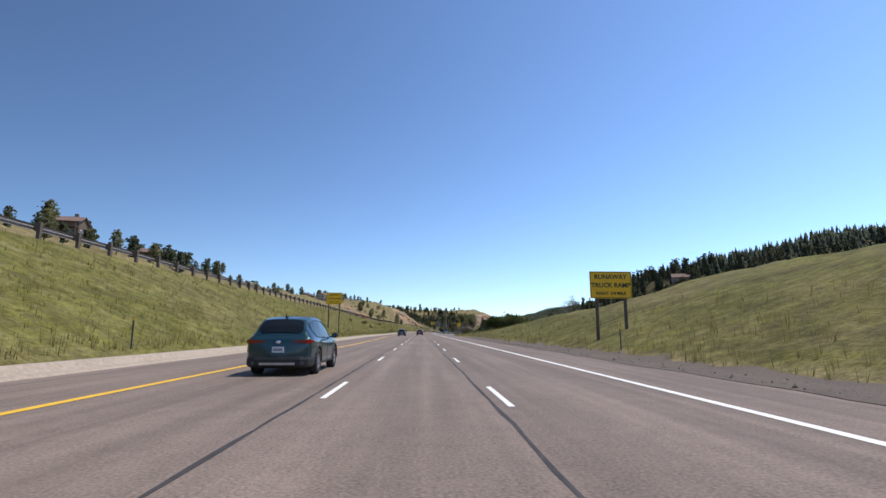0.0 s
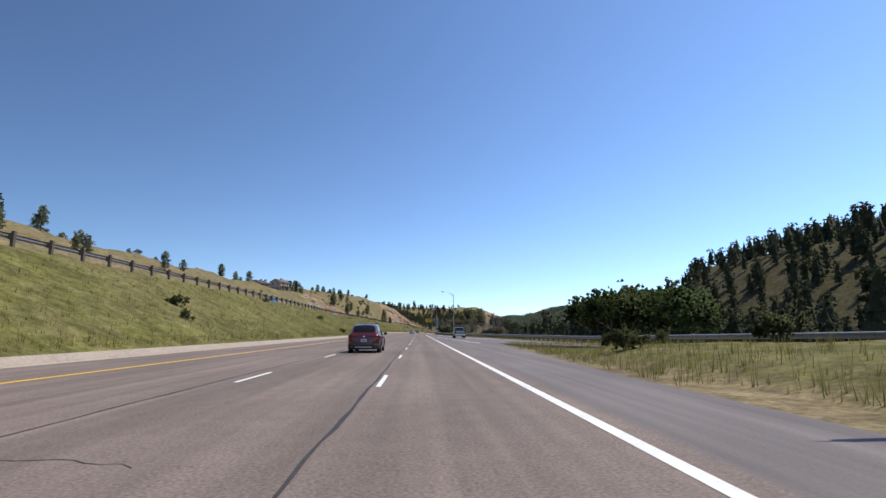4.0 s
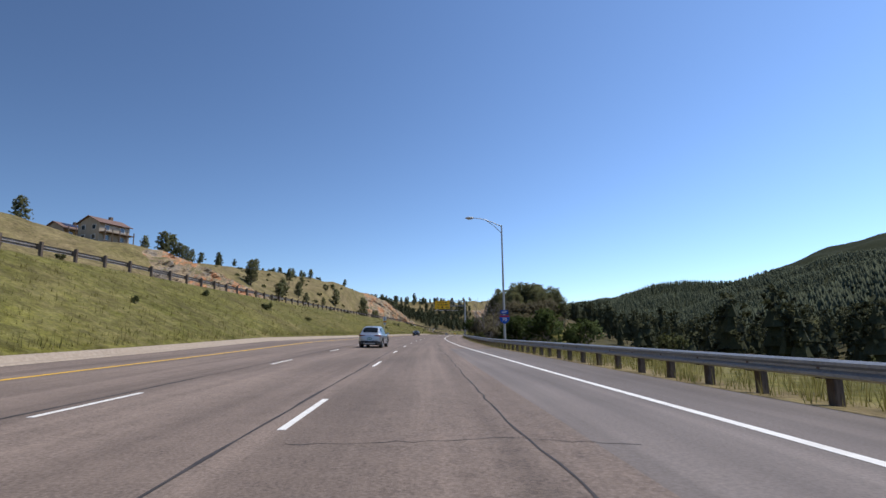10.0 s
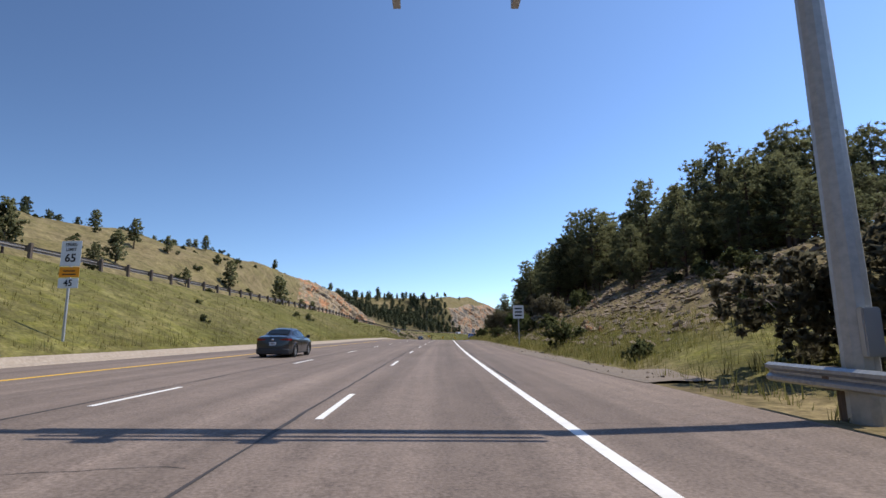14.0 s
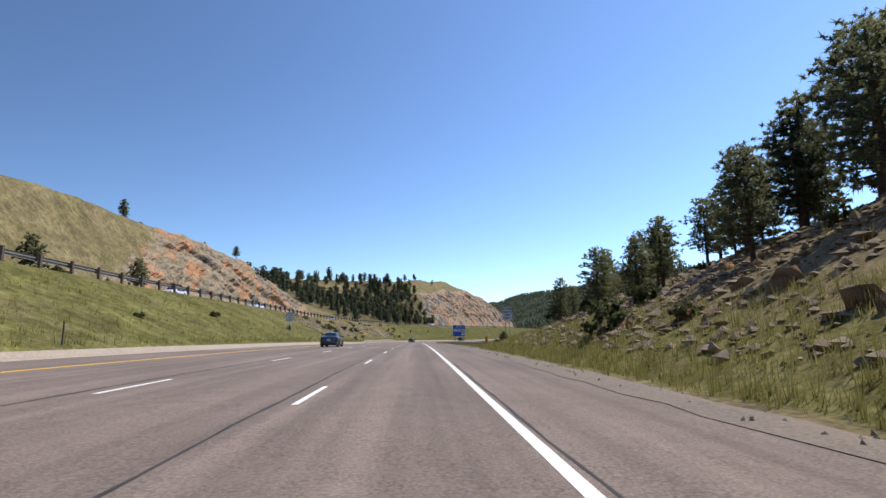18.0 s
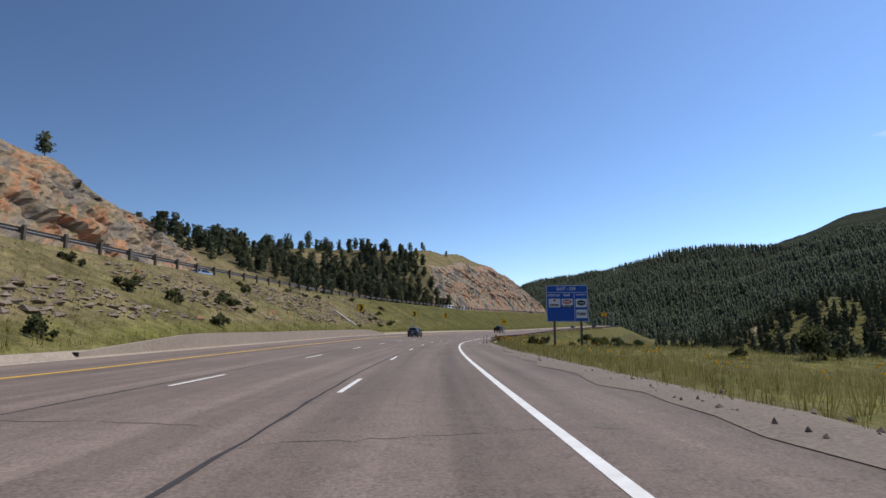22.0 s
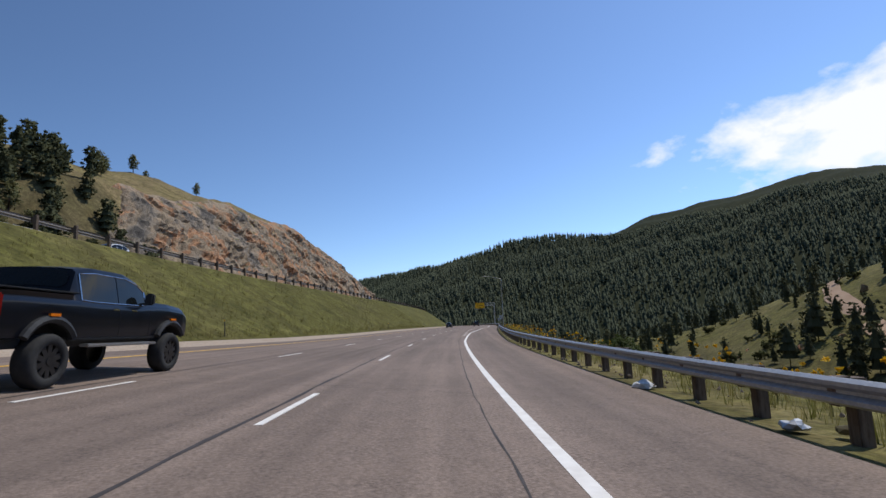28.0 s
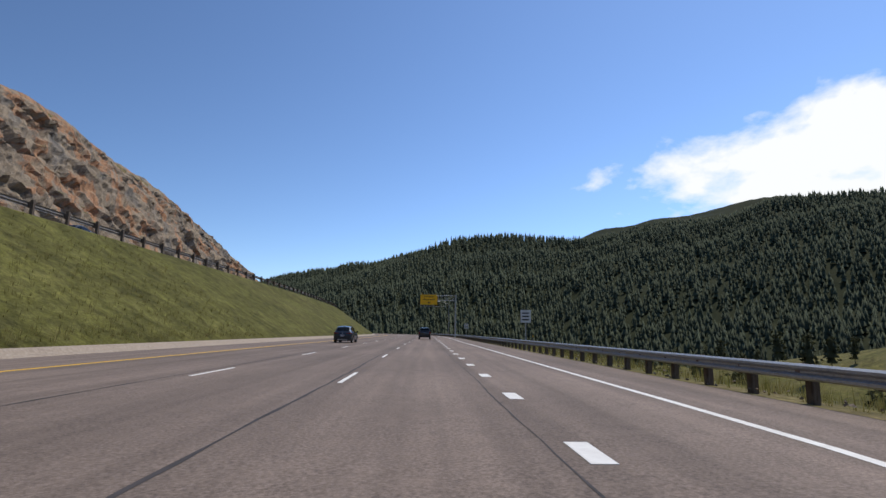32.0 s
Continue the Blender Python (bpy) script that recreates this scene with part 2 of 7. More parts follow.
M["gravel"] = mat("roadside_gravel", [(0.19, 0.148, 0.112), (0.14, 0.108, 0.083), (0.25, 0.2, 0.155)], 0.95, (0.5, 14.0), bump=0.8, bscale=30)
M["dirt_road"] = mat("dirt_road", [(0.4, 0.28, 0.19), (0.34, 0.23, 0.15)], 0.95, (0.2, 3.0), bump=0.3, bscale=10)


def rock_mat(name, dark, grey, tan, rust, dip, grassy):
    """Fractured rock in dipping bands of several colours, with dry grass on its ledges."""
    m = mat(name, [(1, 1, 1)], 0.92, spec=0.25)
    nt = m.node_tree
    b = nt.nodes["Principled BSDF"]
    L = nt.links.new
    tc = nt.nodes.new("ShaderNodeTexCoord")
    turn = nt.nodes.new("ShaderNodeMapping")
    turn.inputs["Rotation"].default_value = (radians(dip), 0, 0)
    L(tc.outputs["Object"], turn.inputs["Vector"])

    def layer(scale, size, detail, rough):
        mp = nt.nodes.new("ShaderNodeMapping")
        mp.inputs["Scale"].default_value = scale
        n = nt.nodes.new("ShaderNodeTexNoise")
        n.inputs["Scale"].default_value, n.inputs["Detail"].default_value, n.inputs["Roughness"].default_value = size, detail, rough
        L(turn.outputs["Vector"], mp.inputs["Vector"])
        L(mp.outputs["Vector"], n.inputs["Vector"])
        return n.outputs["Fac"]

    def ramp(fac, stops):
        r = nt.nodes.new("ShaderNodeValToRGB")
        for k, (at, col) in enumerate(stops):
            e = r.color_ramp.elements[k] if k < 2 else r.color_ramp.elements.new(at)
            e.position, e.color = at, (*col, 1)
        L(fac, r.inputs["Fac"])
        return r.outputs["Color"]

    def blend(kind, a, c, fac=1.0):
        x = nt.nodes.new("ShaderNodeMix")
        x.data_type, x.blend_type = "RGBA", kind
        if isinstance(fac, float):
            x.inputs["Factor"].default_value = fac
        else:
            L(fac, x.inputs["Factor"])
        L(a, x.inputs["A"])
        if isinstance(c, tuple):
            x.inputs["B"].default_value = (*c, 1)
        else:
            L(c, x.inputs["B"])
        return x.outputs["Result"]

    bands = ramp(layer((0.12, 0.04, 0.19), 1.0, 5, 0.6), [(0.34, dark), (0.41, grey), (0.47, tan), (0.52, tuple(0.5 * (p + q) for p, q in zip(tan, grey))), (0.56, rust), (0.63, tan)])
    seams = ramp(layer((0.5, 0.16, 1.3), 1.0, 7, 0.7), [(0.34, (0.35, 0.33, 0.32)), (0.47, (0.95, 0.95, 0.95)), (0.66, (1.3, 1.27, 1.22))])
    col = blend("MULTIPLY", bands, seams)
    geo = nt.nodes.new("ShaderNodeNewGeometry")
    sep = nt.nodes.new("ShaderNodeSeparateXYZ")
    L(geo.outputs["Normal"], sep.inputs[0])
    ad = nt.nodes.new("ShaderNodeMath")
    ad.operation = "MULTIPLY_ADD"
    ad.inputs[1].default_value = 0.55
    L(sep.outputs["Z"], ad.inputs[0])
    L(layer((0.16, 0.16, 0.16), 1.0, 6, 0.65), ad.inputs[2])
    rg = nt.nodes.new("ShaderNodeMapRange")
    rg.inputs["From Min"].default_value, rg.inputs["From Max"].default_value = 0.98 - grassy, 1.08 - grassy
    L(ad.outputs[0], rg.inputs["Value"])
    L(blend("MIX", col, (0.15, 0.13, 0.055), rg.outputs["Result"]), b.inputs["Base Color"])
    u = nt.nodes.new("ShaderNodeBump")
    u.inputs["Strength"].default_value, u.inputs["Distance"].default_value = 1.0, 0.5
    L(layer((0.8, 0.5, 1.8), 1.0, 8, 0.7), u.inputs["Height"])
    L(u.outputs["Normal"], b.inputs["Normal"])
    return m


M["rock"] = rock_mat("cut_rock", (0.12, 0.095, 0.075), (0.24, 0.2, 0.155), (0.32, 0.235, 0.14), (0.46, 0.21, 0.1), -40, 0.0)
M["grey_rock"] = rock_mat("grey_cut_rock", (0.1, 0.09, 0.08), (0.23, 0.195, 0.155), (0.3, 0.23, 0.155), (0.4, 0.205, 0.105), -55, -0.05)


# ---- the plan: a line along the lane joint, and heights across it ----
HEAD = [(-200, 0), (0, 0), (265, 0), (330, -0.5), (361, -1.9), (391, -3.1), (422, -4.6), (470, -6.3), (512, -6.7), (585, -6.5), (655, -6.6), (685, -7.4), (715, -10.4), (742, -14), (800, -22.5), (850, -28), (905, -32), (970, -33.6), (1060, -34), (1120, -31), (1200, -20), (1400, 0)]
GRADE = [(-200, 0), (487, 0), (547, -0.7), (607, -1.5), (667, -1.9), (740, -2), (800, -1.8), (842, -1.3), (885, -0.7), (958, -0.9), (1100, -1), (1400, -1)]
BANK = [(-200, 0), (300, 0), (335, 1.2), (355, 2.4), (380, 2.0), (412, 1.5), (450, 0.8), (500, 0.1), (532, 0.9), (560, 1.8), (595, 1.1), (622, 1.0), (650, 0.9), (685, 0.7), (715, 1.6), (742, 3.0), (780, 4.0), (827, 4.6), (852, 3.9), (870, 2.6), (892, 0.9), (915, 0.1), (1400, 0)]


def knots(s, rows):
    return np.interp(s, [r[0] for r in rows], [r[1] for r in rows])


def smooth(v):
    return np.convolve(np.pad(v, 12, "edge"), np.ones(25) / 25, "valid")


SS = np.arange(-200, 1401, 1.0)
HH = smooth(knots(SS, HEAD))
GG = smooth(knots(SS, GRADE))
XX = np.cumsum(-np.sin(np.radians(HH)))
YY = np.cumsum(np.cos(np.radians(HH)))
ZZ = np.cumsum(np.tan(np.radians(GG)))
XX, YY, ZZ = XX - XX[200], YY - YY[200], ZZ - ZZ[200]


def P(s, d, z=0.0):
    """World places of points at s along the road, d to its right and z over its surface (arrays or numbers)."""
    s, d, z = np.broadcast_arrays(np.asarray(s, float), np.asarray(d, float), np.asarray(z, float))
    h = np.radians(np.interp(s, SS, HH))
    d = d + knots(s, SQUEEZE) * np.clip((-d - 5.5) / 3, 0, 1)
    b = np.tan(np.radians(knots(s, BANK)))
    return np.stack([np.interp(s, SS, XX) + d * np.cos(h), np.interp(s, SS, YY) + d * np.sin(h), np.interp(s, SS, ZZ) + z - b * np.clip(d, -12, 6)], -1)


def heading(s):
    return float(np.interp(s, SS, HH))


EDGE = [(-200, 3.75), (60, 3.7), (97, 3.45), (130, 3.55), (188, 3.6), (278, 3.65), (279, 7.1), (293, 6.75), (320, 6.15), (350, 5.6), (378, 4.6), (405, 3.85), (430, 3.7), (880, 3.7), (904, 4.2), (914, 4.65), (933, 5.45), (950, 5.9), (965, 6.95), (1400, 7.0)]
SQUEEZE = [(-200, 1.15), (45, 1.15), (75, 0.8), (105, 0)]   # the median side draws in at the start
PAVED = [(-200, 6.4), (60, 6.6), (92, 7.0), (116, 6.6), (134, 6.9), (149, 7.9), (168, 9.2), (172, 18.6), (200, 15.6), (270, 9.3), (330, 8.2), (420, 7.3), (600, 7.0), (700, 6.4), (880, 6.8), (965, 9.4), (1400, 9.5)]
YELLOW, LEFT_PAVED, TOE, RAIL = -8.9, -12.8, -13.6, -27.5
LINE1_AT = [(-200, -3.3), (60, -3.25), (100, -3.45), (185, -3.3), (230, -3.2), (260, -3.6), (300, -3.8), (1400, -3.85)]
LINE2_AT = [(-200, 0.08), (100, 0.08), (185, 0.38), (230, 0.42), (260, 0.35), (300, 0.23), (1400, 0.2)]
CRACK1_AT = [(-200, -3.57), (60, -3.57), (100, -3.85), (185, -3.95), (260, -4.15), (1400, -4.3)]
CRACK2_AT = [(-200, -0.25), (38, -0.24), (58, -0.05), (70, -0.03), (90, -0.07), (100, -0.12), (185, 0.2), (230, 0.14), (300, -0.1), (1400, -0.04)]
BERM = [(-200, 7.6), (200, 7.5), (430, 7.2), (600, 6.9), (720, 8.2), (850, 9.2), (1000, 9.8), (1400, 9.8)]
LEFT_COLS = {
    -56: [(-200, 10), (560, 10), (620, 11), (650, 12), (750, 11), (778, 9), (900, 9), (930, 11), (1180, 12), (1210, 8)],
    -66: [(-200, 14), (420, 14), (440, 12), (480, 12), (500, 14), (560, 14), (610, 13), (650, 12), (745, 12), (772, 11), (792, 12), (900, 13), (935, 12), (960, 12), (1060, 12), (1170, 12), (1200, 8)],
    -80: [(-200, 19), (410, 20), (450, 25), (520, 21), (560, 21), (640, 33), (690, 36), (758, 35), (778, 24), (796, 15), (835, 15), (900, 18), (940, 34), (1010, 43), (1070, 46), (1170, 38), (1205, 8)],
    -105: [(-200, 26), (440, 30), (500, 28), (600, 37), (700, 45), (758, 43), (782, 33), (805, 26), (825, 25), (853, 26), (900, 28), (925, 36), (940, 46), (1010, 55), (1070, 58), (1160, 46), (1200, 6)],
    -150: [(-200, 30), (500, 33), (640, 47), (755, 46), (800, 39), (850, 41), (900, 41), (950, 52), (1100, 50), (1200, 5)],
    -220: [(-200, 28), (600, 44), (850, 56), (1000, 55), (1200, 0)],
    -420: [(-200, 0), (600, 10), (1200, -20)],
}
RIGHT_COLS = {
    4: [(-200, 0.9), (110, 0.9), (140, 0.5), (165, -0.1), (430, -0.3), (448, 1.2), (575, 1.4), (596, 0.7), (606, -0.2), (1400, -0.6)],
    14: [(-200, 4.8), (60, 4.4), (105, 2.9), (133, 0.9), (165, -0.5), (430, -1), (452, 6), (560, 7.5), (592, 4.5), (612, -0.2), (640, -0.8), (720, -0.6), (760, -2), (840, -5), (900, -6), (1400, -5)],
    22: [(-200, 7.2), (60, 6.6), (105, 2.6), (150, -0.5), (400, -2.5), (430, -2), (455, 7.5), (560, 9.5), (600, 6.5), (622, -0.5), (660, -1), (730, -0.8), (780, -4), (850, -8), (900, -10), (1400, -9)],
    30: [(-200, 9.2), (60, 8.4), (115, -0.5), (400, -4), (455, 3.0), (480, 6), (560, 9), (600, 6), (628, -0.6), (660, -1.2), (730, -1), (780, -6), (850, -11), (960, -14), (1400, -12)],
    60: [(-200, 10), (60, 9), (120, -4), (400, -8), (460, -6), (550, -2), (610, -6), (720, -4), (800, -9), (860, -13), (900, -13), (960, -10), (1050, -13), (1400, -18)],
    110: [(-200, 14), (60, 10), (120, 12), (200, 24), (280, 27), (320, 26), (346, 12), (400, 4), (480, -4), (600, -10), (800, -12), (880, -4), (920, 6), (980, 16), (1060, 4), (1150, -12), (1400, -20)],
    180: [(-200, 28), (100, 26), (150, 32), (250, 42), (388, 41), (425, 22), (520, 0), (650, -16), (800, -16), (950, 14), (1050, 4), (1200, -20)],
    290: [(-200, 48), (150, 52), (250, 58), (400, 62), (550, 30), (700, 10), (950, 20), (1200, 0)],
}


def wavy(x, y):
    return 0.6 * np.sin(x * 0.11 + 1.3 * np.sin(y * 0.07)) * np.cos(y * 0.13 + 0.7) + 0.35 * np.sin(x * 0.31 + y * 0.23) * np.cos(y * 0.37 - x * 0.19)


def cross(s):
    """Breakpoints of the ground across the road at s: d and z over the road."""
    e = float(knots(s, PAVED))
    berm = float(knots(s, BERM))
    row = [(k, float(knots(s, v))) for k, v in sorted(LEFT_COLS.items())]
    row += [(-46, berm - 0.3), (-44, berm - 0.45), (-28.2, berm - 0.45), (RAIL, berm - 0.4), (-26.5, berm - 0.75), (TOE, 0.4), (-13.45, 0.05), (LEFT_PAVED, -0.2), (LEFT_PAVED + 0.8, -0.3), (e - 0.8, -0.3), (e, -0.02), (e + 1.4, -0.08 + 0.12 * float(knots(s, RIGHT_COLS[4])))]
    row += [(e + k, float(knots(s, v))) for k, v in sorted(RIGHT_COLS.items())]
    return row


@lru_cache(None)
def cross_near(k):
    row = cross(k / 4)
    return np.array([r[0] for r in row]), np.array([r[1] for r in row])


def ground_z(s, d):
    z = float(np.interp(d, *cross_near(round(s * 4))))
    e = float(knots(s, PAVED))
    amp = max(0.0, min(1.0, (abs(d) - 18) / 30)) if d < 0 else max(0.0, min(1.0, (d - e - 2) / 20))
    if -47 < d < -26:
        amp = 0.0
    if d < -47:
        amp = min(1.6, (-47 - d) / 12)
    return z + amp * float(wavy(s, d))


def on_ground(s, d, dz=0.0):
    return Vector(P(s, d, ground_z(s, d) + dz))


RIDGES = ([(330, -300, 64), (330, 150, 66), (340, 400, 75), (400, 580, 80), (600, 720, 90), (900, 700, 146)],
          [(900, 700, 146), (820, 950, 136), (742, 1150, 127), (660, 1330, 102), (568, 1468, 101), (520, 1650, 83), (512, 1950, 82), (430, 2300, 66), (250, 2900, 60)],
          [(1300, 1700, 268), (1450, 1400, 300), (1650, 1050, 285), (1700, 500, 260)])


def mountain(x, y):
    """Height of the far slopes over the valley, in world metres."""
    best = np.full(np.shape(x), -45.0)
    for ridge in RIDGES:
        for (x0, y0, z0), (x1, y1, z1) in zip(ridge, ridge[1:]):
            dx, dy = x1 - x0, y1 - y0
            u = np.clip(((x - x0) * dx + (y - y0) * dy) / (dx * dx + dy * dy), 0, 1)
            r = np.hypot(x - x0 - u * dx, y - y0 - u * dy)
            z = z0 + u * (z1 - z0) - np.sqrt(r * r + 900) * 0.42 + 12 - 8
            best = np.maximum(best, z)
    near = np.clip((best + 45) / 60, 0, 1)
    return best + near * (7 * np.sin(x * 0.021 + 2 * np.sin(y * 0.013)) * np.cos(y * 0.024) + 3 * np.sin(x * 0.05 + y * 0.043))


# ---- builders ----
def part(name, bm, material, parent=None, label="", smooth_=False):
    me = bm
    if isinstance(bm, bmesh.types.BMesh):
        me = bpy.data.meshes.new(name)
        bm.to_mesh(me)
        bm.free()
    if material and not me.materials:
        me.materials.append(material)
    if smooth_:
        me.shade_smooth()
    ob = new(name, me)
    if parent:
        ob.parent = parent
    if label:
        ob["label"] = label
    return ob


def thing(name, label, category, group="", m=None, kind=""):
    ob = new(name)
    ob.empty_display_size = 0.3
    if m is not None:
        ob.matrix_world = m
    return tagged(ob, label, category, group, kind)


def grid_mesh(name, pts, material):
    """A sheet from an array of rows x columns x 3."""
    a, b = pts.shape[:2]
    i = np.arange(a * b).reshape(a, b)
    f = np.stack([i[:-1, :-1], i[:-1, 1:], i[1:, 1:], i[1:, :-1]], -1).reshape(-1, 4)
    me = bpy.data.meshes.new(name)
    me.from_pydata(pts.reshape(-1, 3).tolist(), [], f.tolist())
    me.materials.append(material)
    return me


def soup(name, verts, faces, material, normals=None):
    """A mesh of loose faces; with normals given, each triangle is wound to face the way that they point."""
    me = bpy.data.meshes.new(name)
    if isinstance(faces, np.ndarray) and faces.shape[1] == 3:
        v, f = np.asarray(verts, np.float32), faces.astype(np.int32)
        if normals is not None:
            normals = np.asarray(normals, np.float32)
            g = np.cross(v[f[:, 1]] - v[f[:, 0]], v[f[:, 2]] - v[f[:, 0]])
            turn = (g * normals[f[:, 0]]).sum(1) < 0
            f[turn] = f[turn][:, ::-1]
        me.vertices.add(len(v))
        me.vertices.foreach_set("co", v.ravel())
        me.loops.add(f.size)
        me.loops.foreach_set("vertex_index", f.ravel())
        me.polygons.add(len(f))
        me.polygons.foreach_set("loop_start", np.arange(0, f.size, 3, dtype=np.int32))
        me.update(calc_edges=True)
    else:
        me.from_pydata(np.asarray(verts).tolist(), [], [tuple(int(v) for v in f) for f in faces])
    me.materials.append(material)
    if normals is not None:
        me.shade_smooth()
        me.normals_split_custom_set_from_vertices(np.asarray(normals).tolist())
    return me


def box(bm, x0, x1, y0, y1, z0, z1, m=None, bevel=0.0):
    r = bmesh.ops.create_cube(bm, size=1.0)
    vs = r["verts"]
    bmesh.ops.scale(bm, vec=(x1 - x0, y1 - y0, z1 - z0), verts=vs)
    bmesh.ops.translate(bm, vec=((x0 + x1) / 2, (y0 + y1) / 2, (z0 + z1) / 2), verts=vs)
    if bevel:
        es = list({e for v in vs for e in v.link_edges})
        vs = list({v for f in bmesh.ops.bevel(bm, geom=es, offset=bevel, segments=2, affect="EDGES", clamp_overlap=True)["faces"] for v in f.verts} | {v for v in vs if v.is_valid})
    if m is not None:
        bmesh.ops.transform(bm, matrix=m, verts=vs)
    return vs


def tube(bm, points, radii, n=8):
    """A tapered tube through the points."""
    rings = []
    pts = [Vector(p) for p in points]
    for i, p in enumerate(pts):
        t = (pts[min(i + 1, len(pts) - 1)] - pts[max(i - 1, 0)]).normalized()
        a = t.orthogonal().normalized()
        if abs(t.z) < 0.9:
            a = t.cross(Vector((0, 0, 1))).normalized()
        else:
            a = t.cross(Vector((0, 1, 0))).normalized()
        b = t.cross(a)
        rings.append([bm.verts.new(p + (a * math.cos(k * math.tau / n) + b * math.sin(k * math.tau / n)) * radii[i]) for k in range(n)])
    for r0, r1 in zip(rings, rings[1:]):
        for k in range(n):
            bm.faces.new((r0[k], r0[(k + 1) % n], r1[(k + 1) % n], r1[k]))
    bm.faces.new(rings[0][::-1])
    bm.faces.new(rings[-1])


def strip(name, s0, s1, d0, d1, z, material, step=4.0, parent=None, label="", wob=0.0, depth=0.0):
    """A band along the road between two offsets, which may be numbers or functions of s."""
    n = max(2, int(round((s1 - s0) / step)) + 1)
    ss = np.linspace(s0, s1, n)
    f0 = d0(ss) if callable(d0) else np.full(n, float(d0))
    f1 = d1(ss) if callable(d1) else np.full(n, float(d1))
    if wob:
        rng = np.random.default_rng(int(abs(s0) * 7) + 5)
        w = np.convolve(rng.normal(0, wob * 2.2, n + 14), np.ones(15) / 4, "valid") + rng.normal(0, wob * 0.35, n)
        j = rng.uniform(0.5, 1.3, n)
        c = (f0 + f1) / 2 + w
        f0, f1 = c - (f1 - f0) / 2 * j, c + (f1 - f0) / 2 * j
    rows = [P(ss, f0, z), P(ss, f1, z)]
    if depth:
        rows = [P(ss, f0, z - depth)] + rows + [P(ss, f1, z - depth)]
    me = grid_mesh(name, np.stack(rows, 1), material)
    return part(name, me, None, parent, label)


# ---- ground ----
def build_ground():
    ss = np.concatenate([np.arange(-200, 1000, 4.0), np.arange(1000, 1401, 6.0)])
    offs_l = np.array([-420, -360, -310, -265, -220, -200, -182, -165, -150, -140, -130, -121, -112, -105, -99, -93, -87, -80, -76, -72, -69, -66, -63, -60, -58, -56, -53, -50, -46.5, -44, -36, -28.2, -27.5, -26.5, -24.5, -22.5, -20.5, -18.5, -16.8, -15.2, -13.6, -13.45, -12.8, -12.0])
    offs_r = np.array([-0.8, 0, 0.7, 1.4, 2.6, 4, 5.5, 7.5, 9.5, 11.5, 14, 17, 20, 24, 30, 36, 43, 51, 60, 70, 82, 95, 110, 125, 142, 160, 180, 205, 235, 262, 290])
    rows, dry, olive_tone, litter = [], [], [], []
    for s in ss:
        e = float(knots(s, PAVED))
        ds = np.concatenate([offs_l, offs_r + e])
        row = cross(s)
        z = np.interp(ds, [r[0] for r in row], [r[1] for r in row])
        amp = np.where(ds < 0, np.where(ds < -47, np.minimum(1.6, (-47 - ds) / 12), np.where(ds < -26, 0, np.clip((-ds - 18) / 30, 0, 1))), np.clip((ds - e - 2) / 20, 0, 1))
        z = z + amp * wavy(s, ds)
        rows.append(P(s, ds, z))
        k = np.where(ds < -47, 0.72, np.where(ds < -12, 0.08, 0.14))
        k = np.where((ds > e + 20) & (s > 740), 0.22, k)
        k = np.where((ds > e - 1) & (ds < e + 2.2), 0.9, k)
        k = np.where((ds > e + 5) & (s > 444) & (s < 592), 0.95, k)
        k = np.where((ds > e + 1) & (ds <= e + 5) & (s > 444) & (s < 600), 0.1, k)
        k = np.where((ds < -13) & (ds > -27) & (ds < -16) & (s > 652) & (s < 778), 0.62, k)
        k = np.where((ds < -44) & (ds > -60), 0.85, k)
        k = np.where((ds > e - 1) & (ds < e + 2.2) & (s > 744), 0.35, k)
        dry.append(k)
        # grass tone turns darker olive from s 770 on, most on the median slope
        past_bend = float(np.clip((s - 770) / 60, 0, 1)) * 0.62
        # litter mask: shade under the woods put into the ground colour
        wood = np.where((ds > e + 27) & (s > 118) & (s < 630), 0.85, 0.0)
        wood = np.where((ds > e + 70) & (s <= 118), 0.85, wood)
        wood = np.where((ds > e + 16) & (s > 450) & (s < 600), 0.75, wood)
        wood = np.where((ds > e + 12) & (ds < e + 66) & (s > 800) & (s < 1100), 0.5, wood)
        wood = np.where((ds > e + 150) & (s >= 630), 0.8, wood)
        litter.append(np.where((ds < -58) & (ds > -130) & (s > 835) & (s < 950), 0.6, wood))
        olive_tone.append(np.where((ds < -13.5) & (ds > -27), past_bend, np.where((ds > e + 2) & (s > 744), past_bend * 0.6, 0.0)))
    pts = np.array(rows)
    gx, gy = np.concatenate([np.arange(-2600, 100, 50.0), np.arange(100, 1800, 20.0), np.arange(1800, 3401, 50.0)]), np.concatenate([np.arange(-2000, -300, 50.0), np.arange(-300, 2700, 20.0), np.arange(2700, 4401, 50.0)])
    X, Y = np.meshgrid(gx, gy, indexing="ij")
    Z = mountain(X, Y)
    me = grid_mesh("ground", pts, M["ground"])
    at = me.attributes.new("dry", "FLOAT", "POINT")
    at.data.foreach_set("value", np.array(dry).ravel())
    at = me.attributes.new("olive_tone", "FLOAT", "POINT")
    at.data.foreach_set("value", np.array(olive_tone).ravel())
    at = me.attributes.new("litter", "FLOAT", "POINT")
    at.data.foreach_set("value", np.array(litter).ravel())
    me.shade_smooth()
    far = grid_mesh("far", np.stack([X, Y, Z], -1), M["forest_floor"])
    far.shade_smooth()
    bm = bmesh.new()
    bm.from_mesh(me)
    k = len(bm.faces)
    bm.from_mesh(far)
    bm.faces.ensure_lookup_table()
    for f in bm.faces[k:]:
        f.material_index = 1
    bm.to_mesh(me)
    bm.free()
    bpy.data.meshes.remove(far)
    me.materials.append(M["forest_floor"])
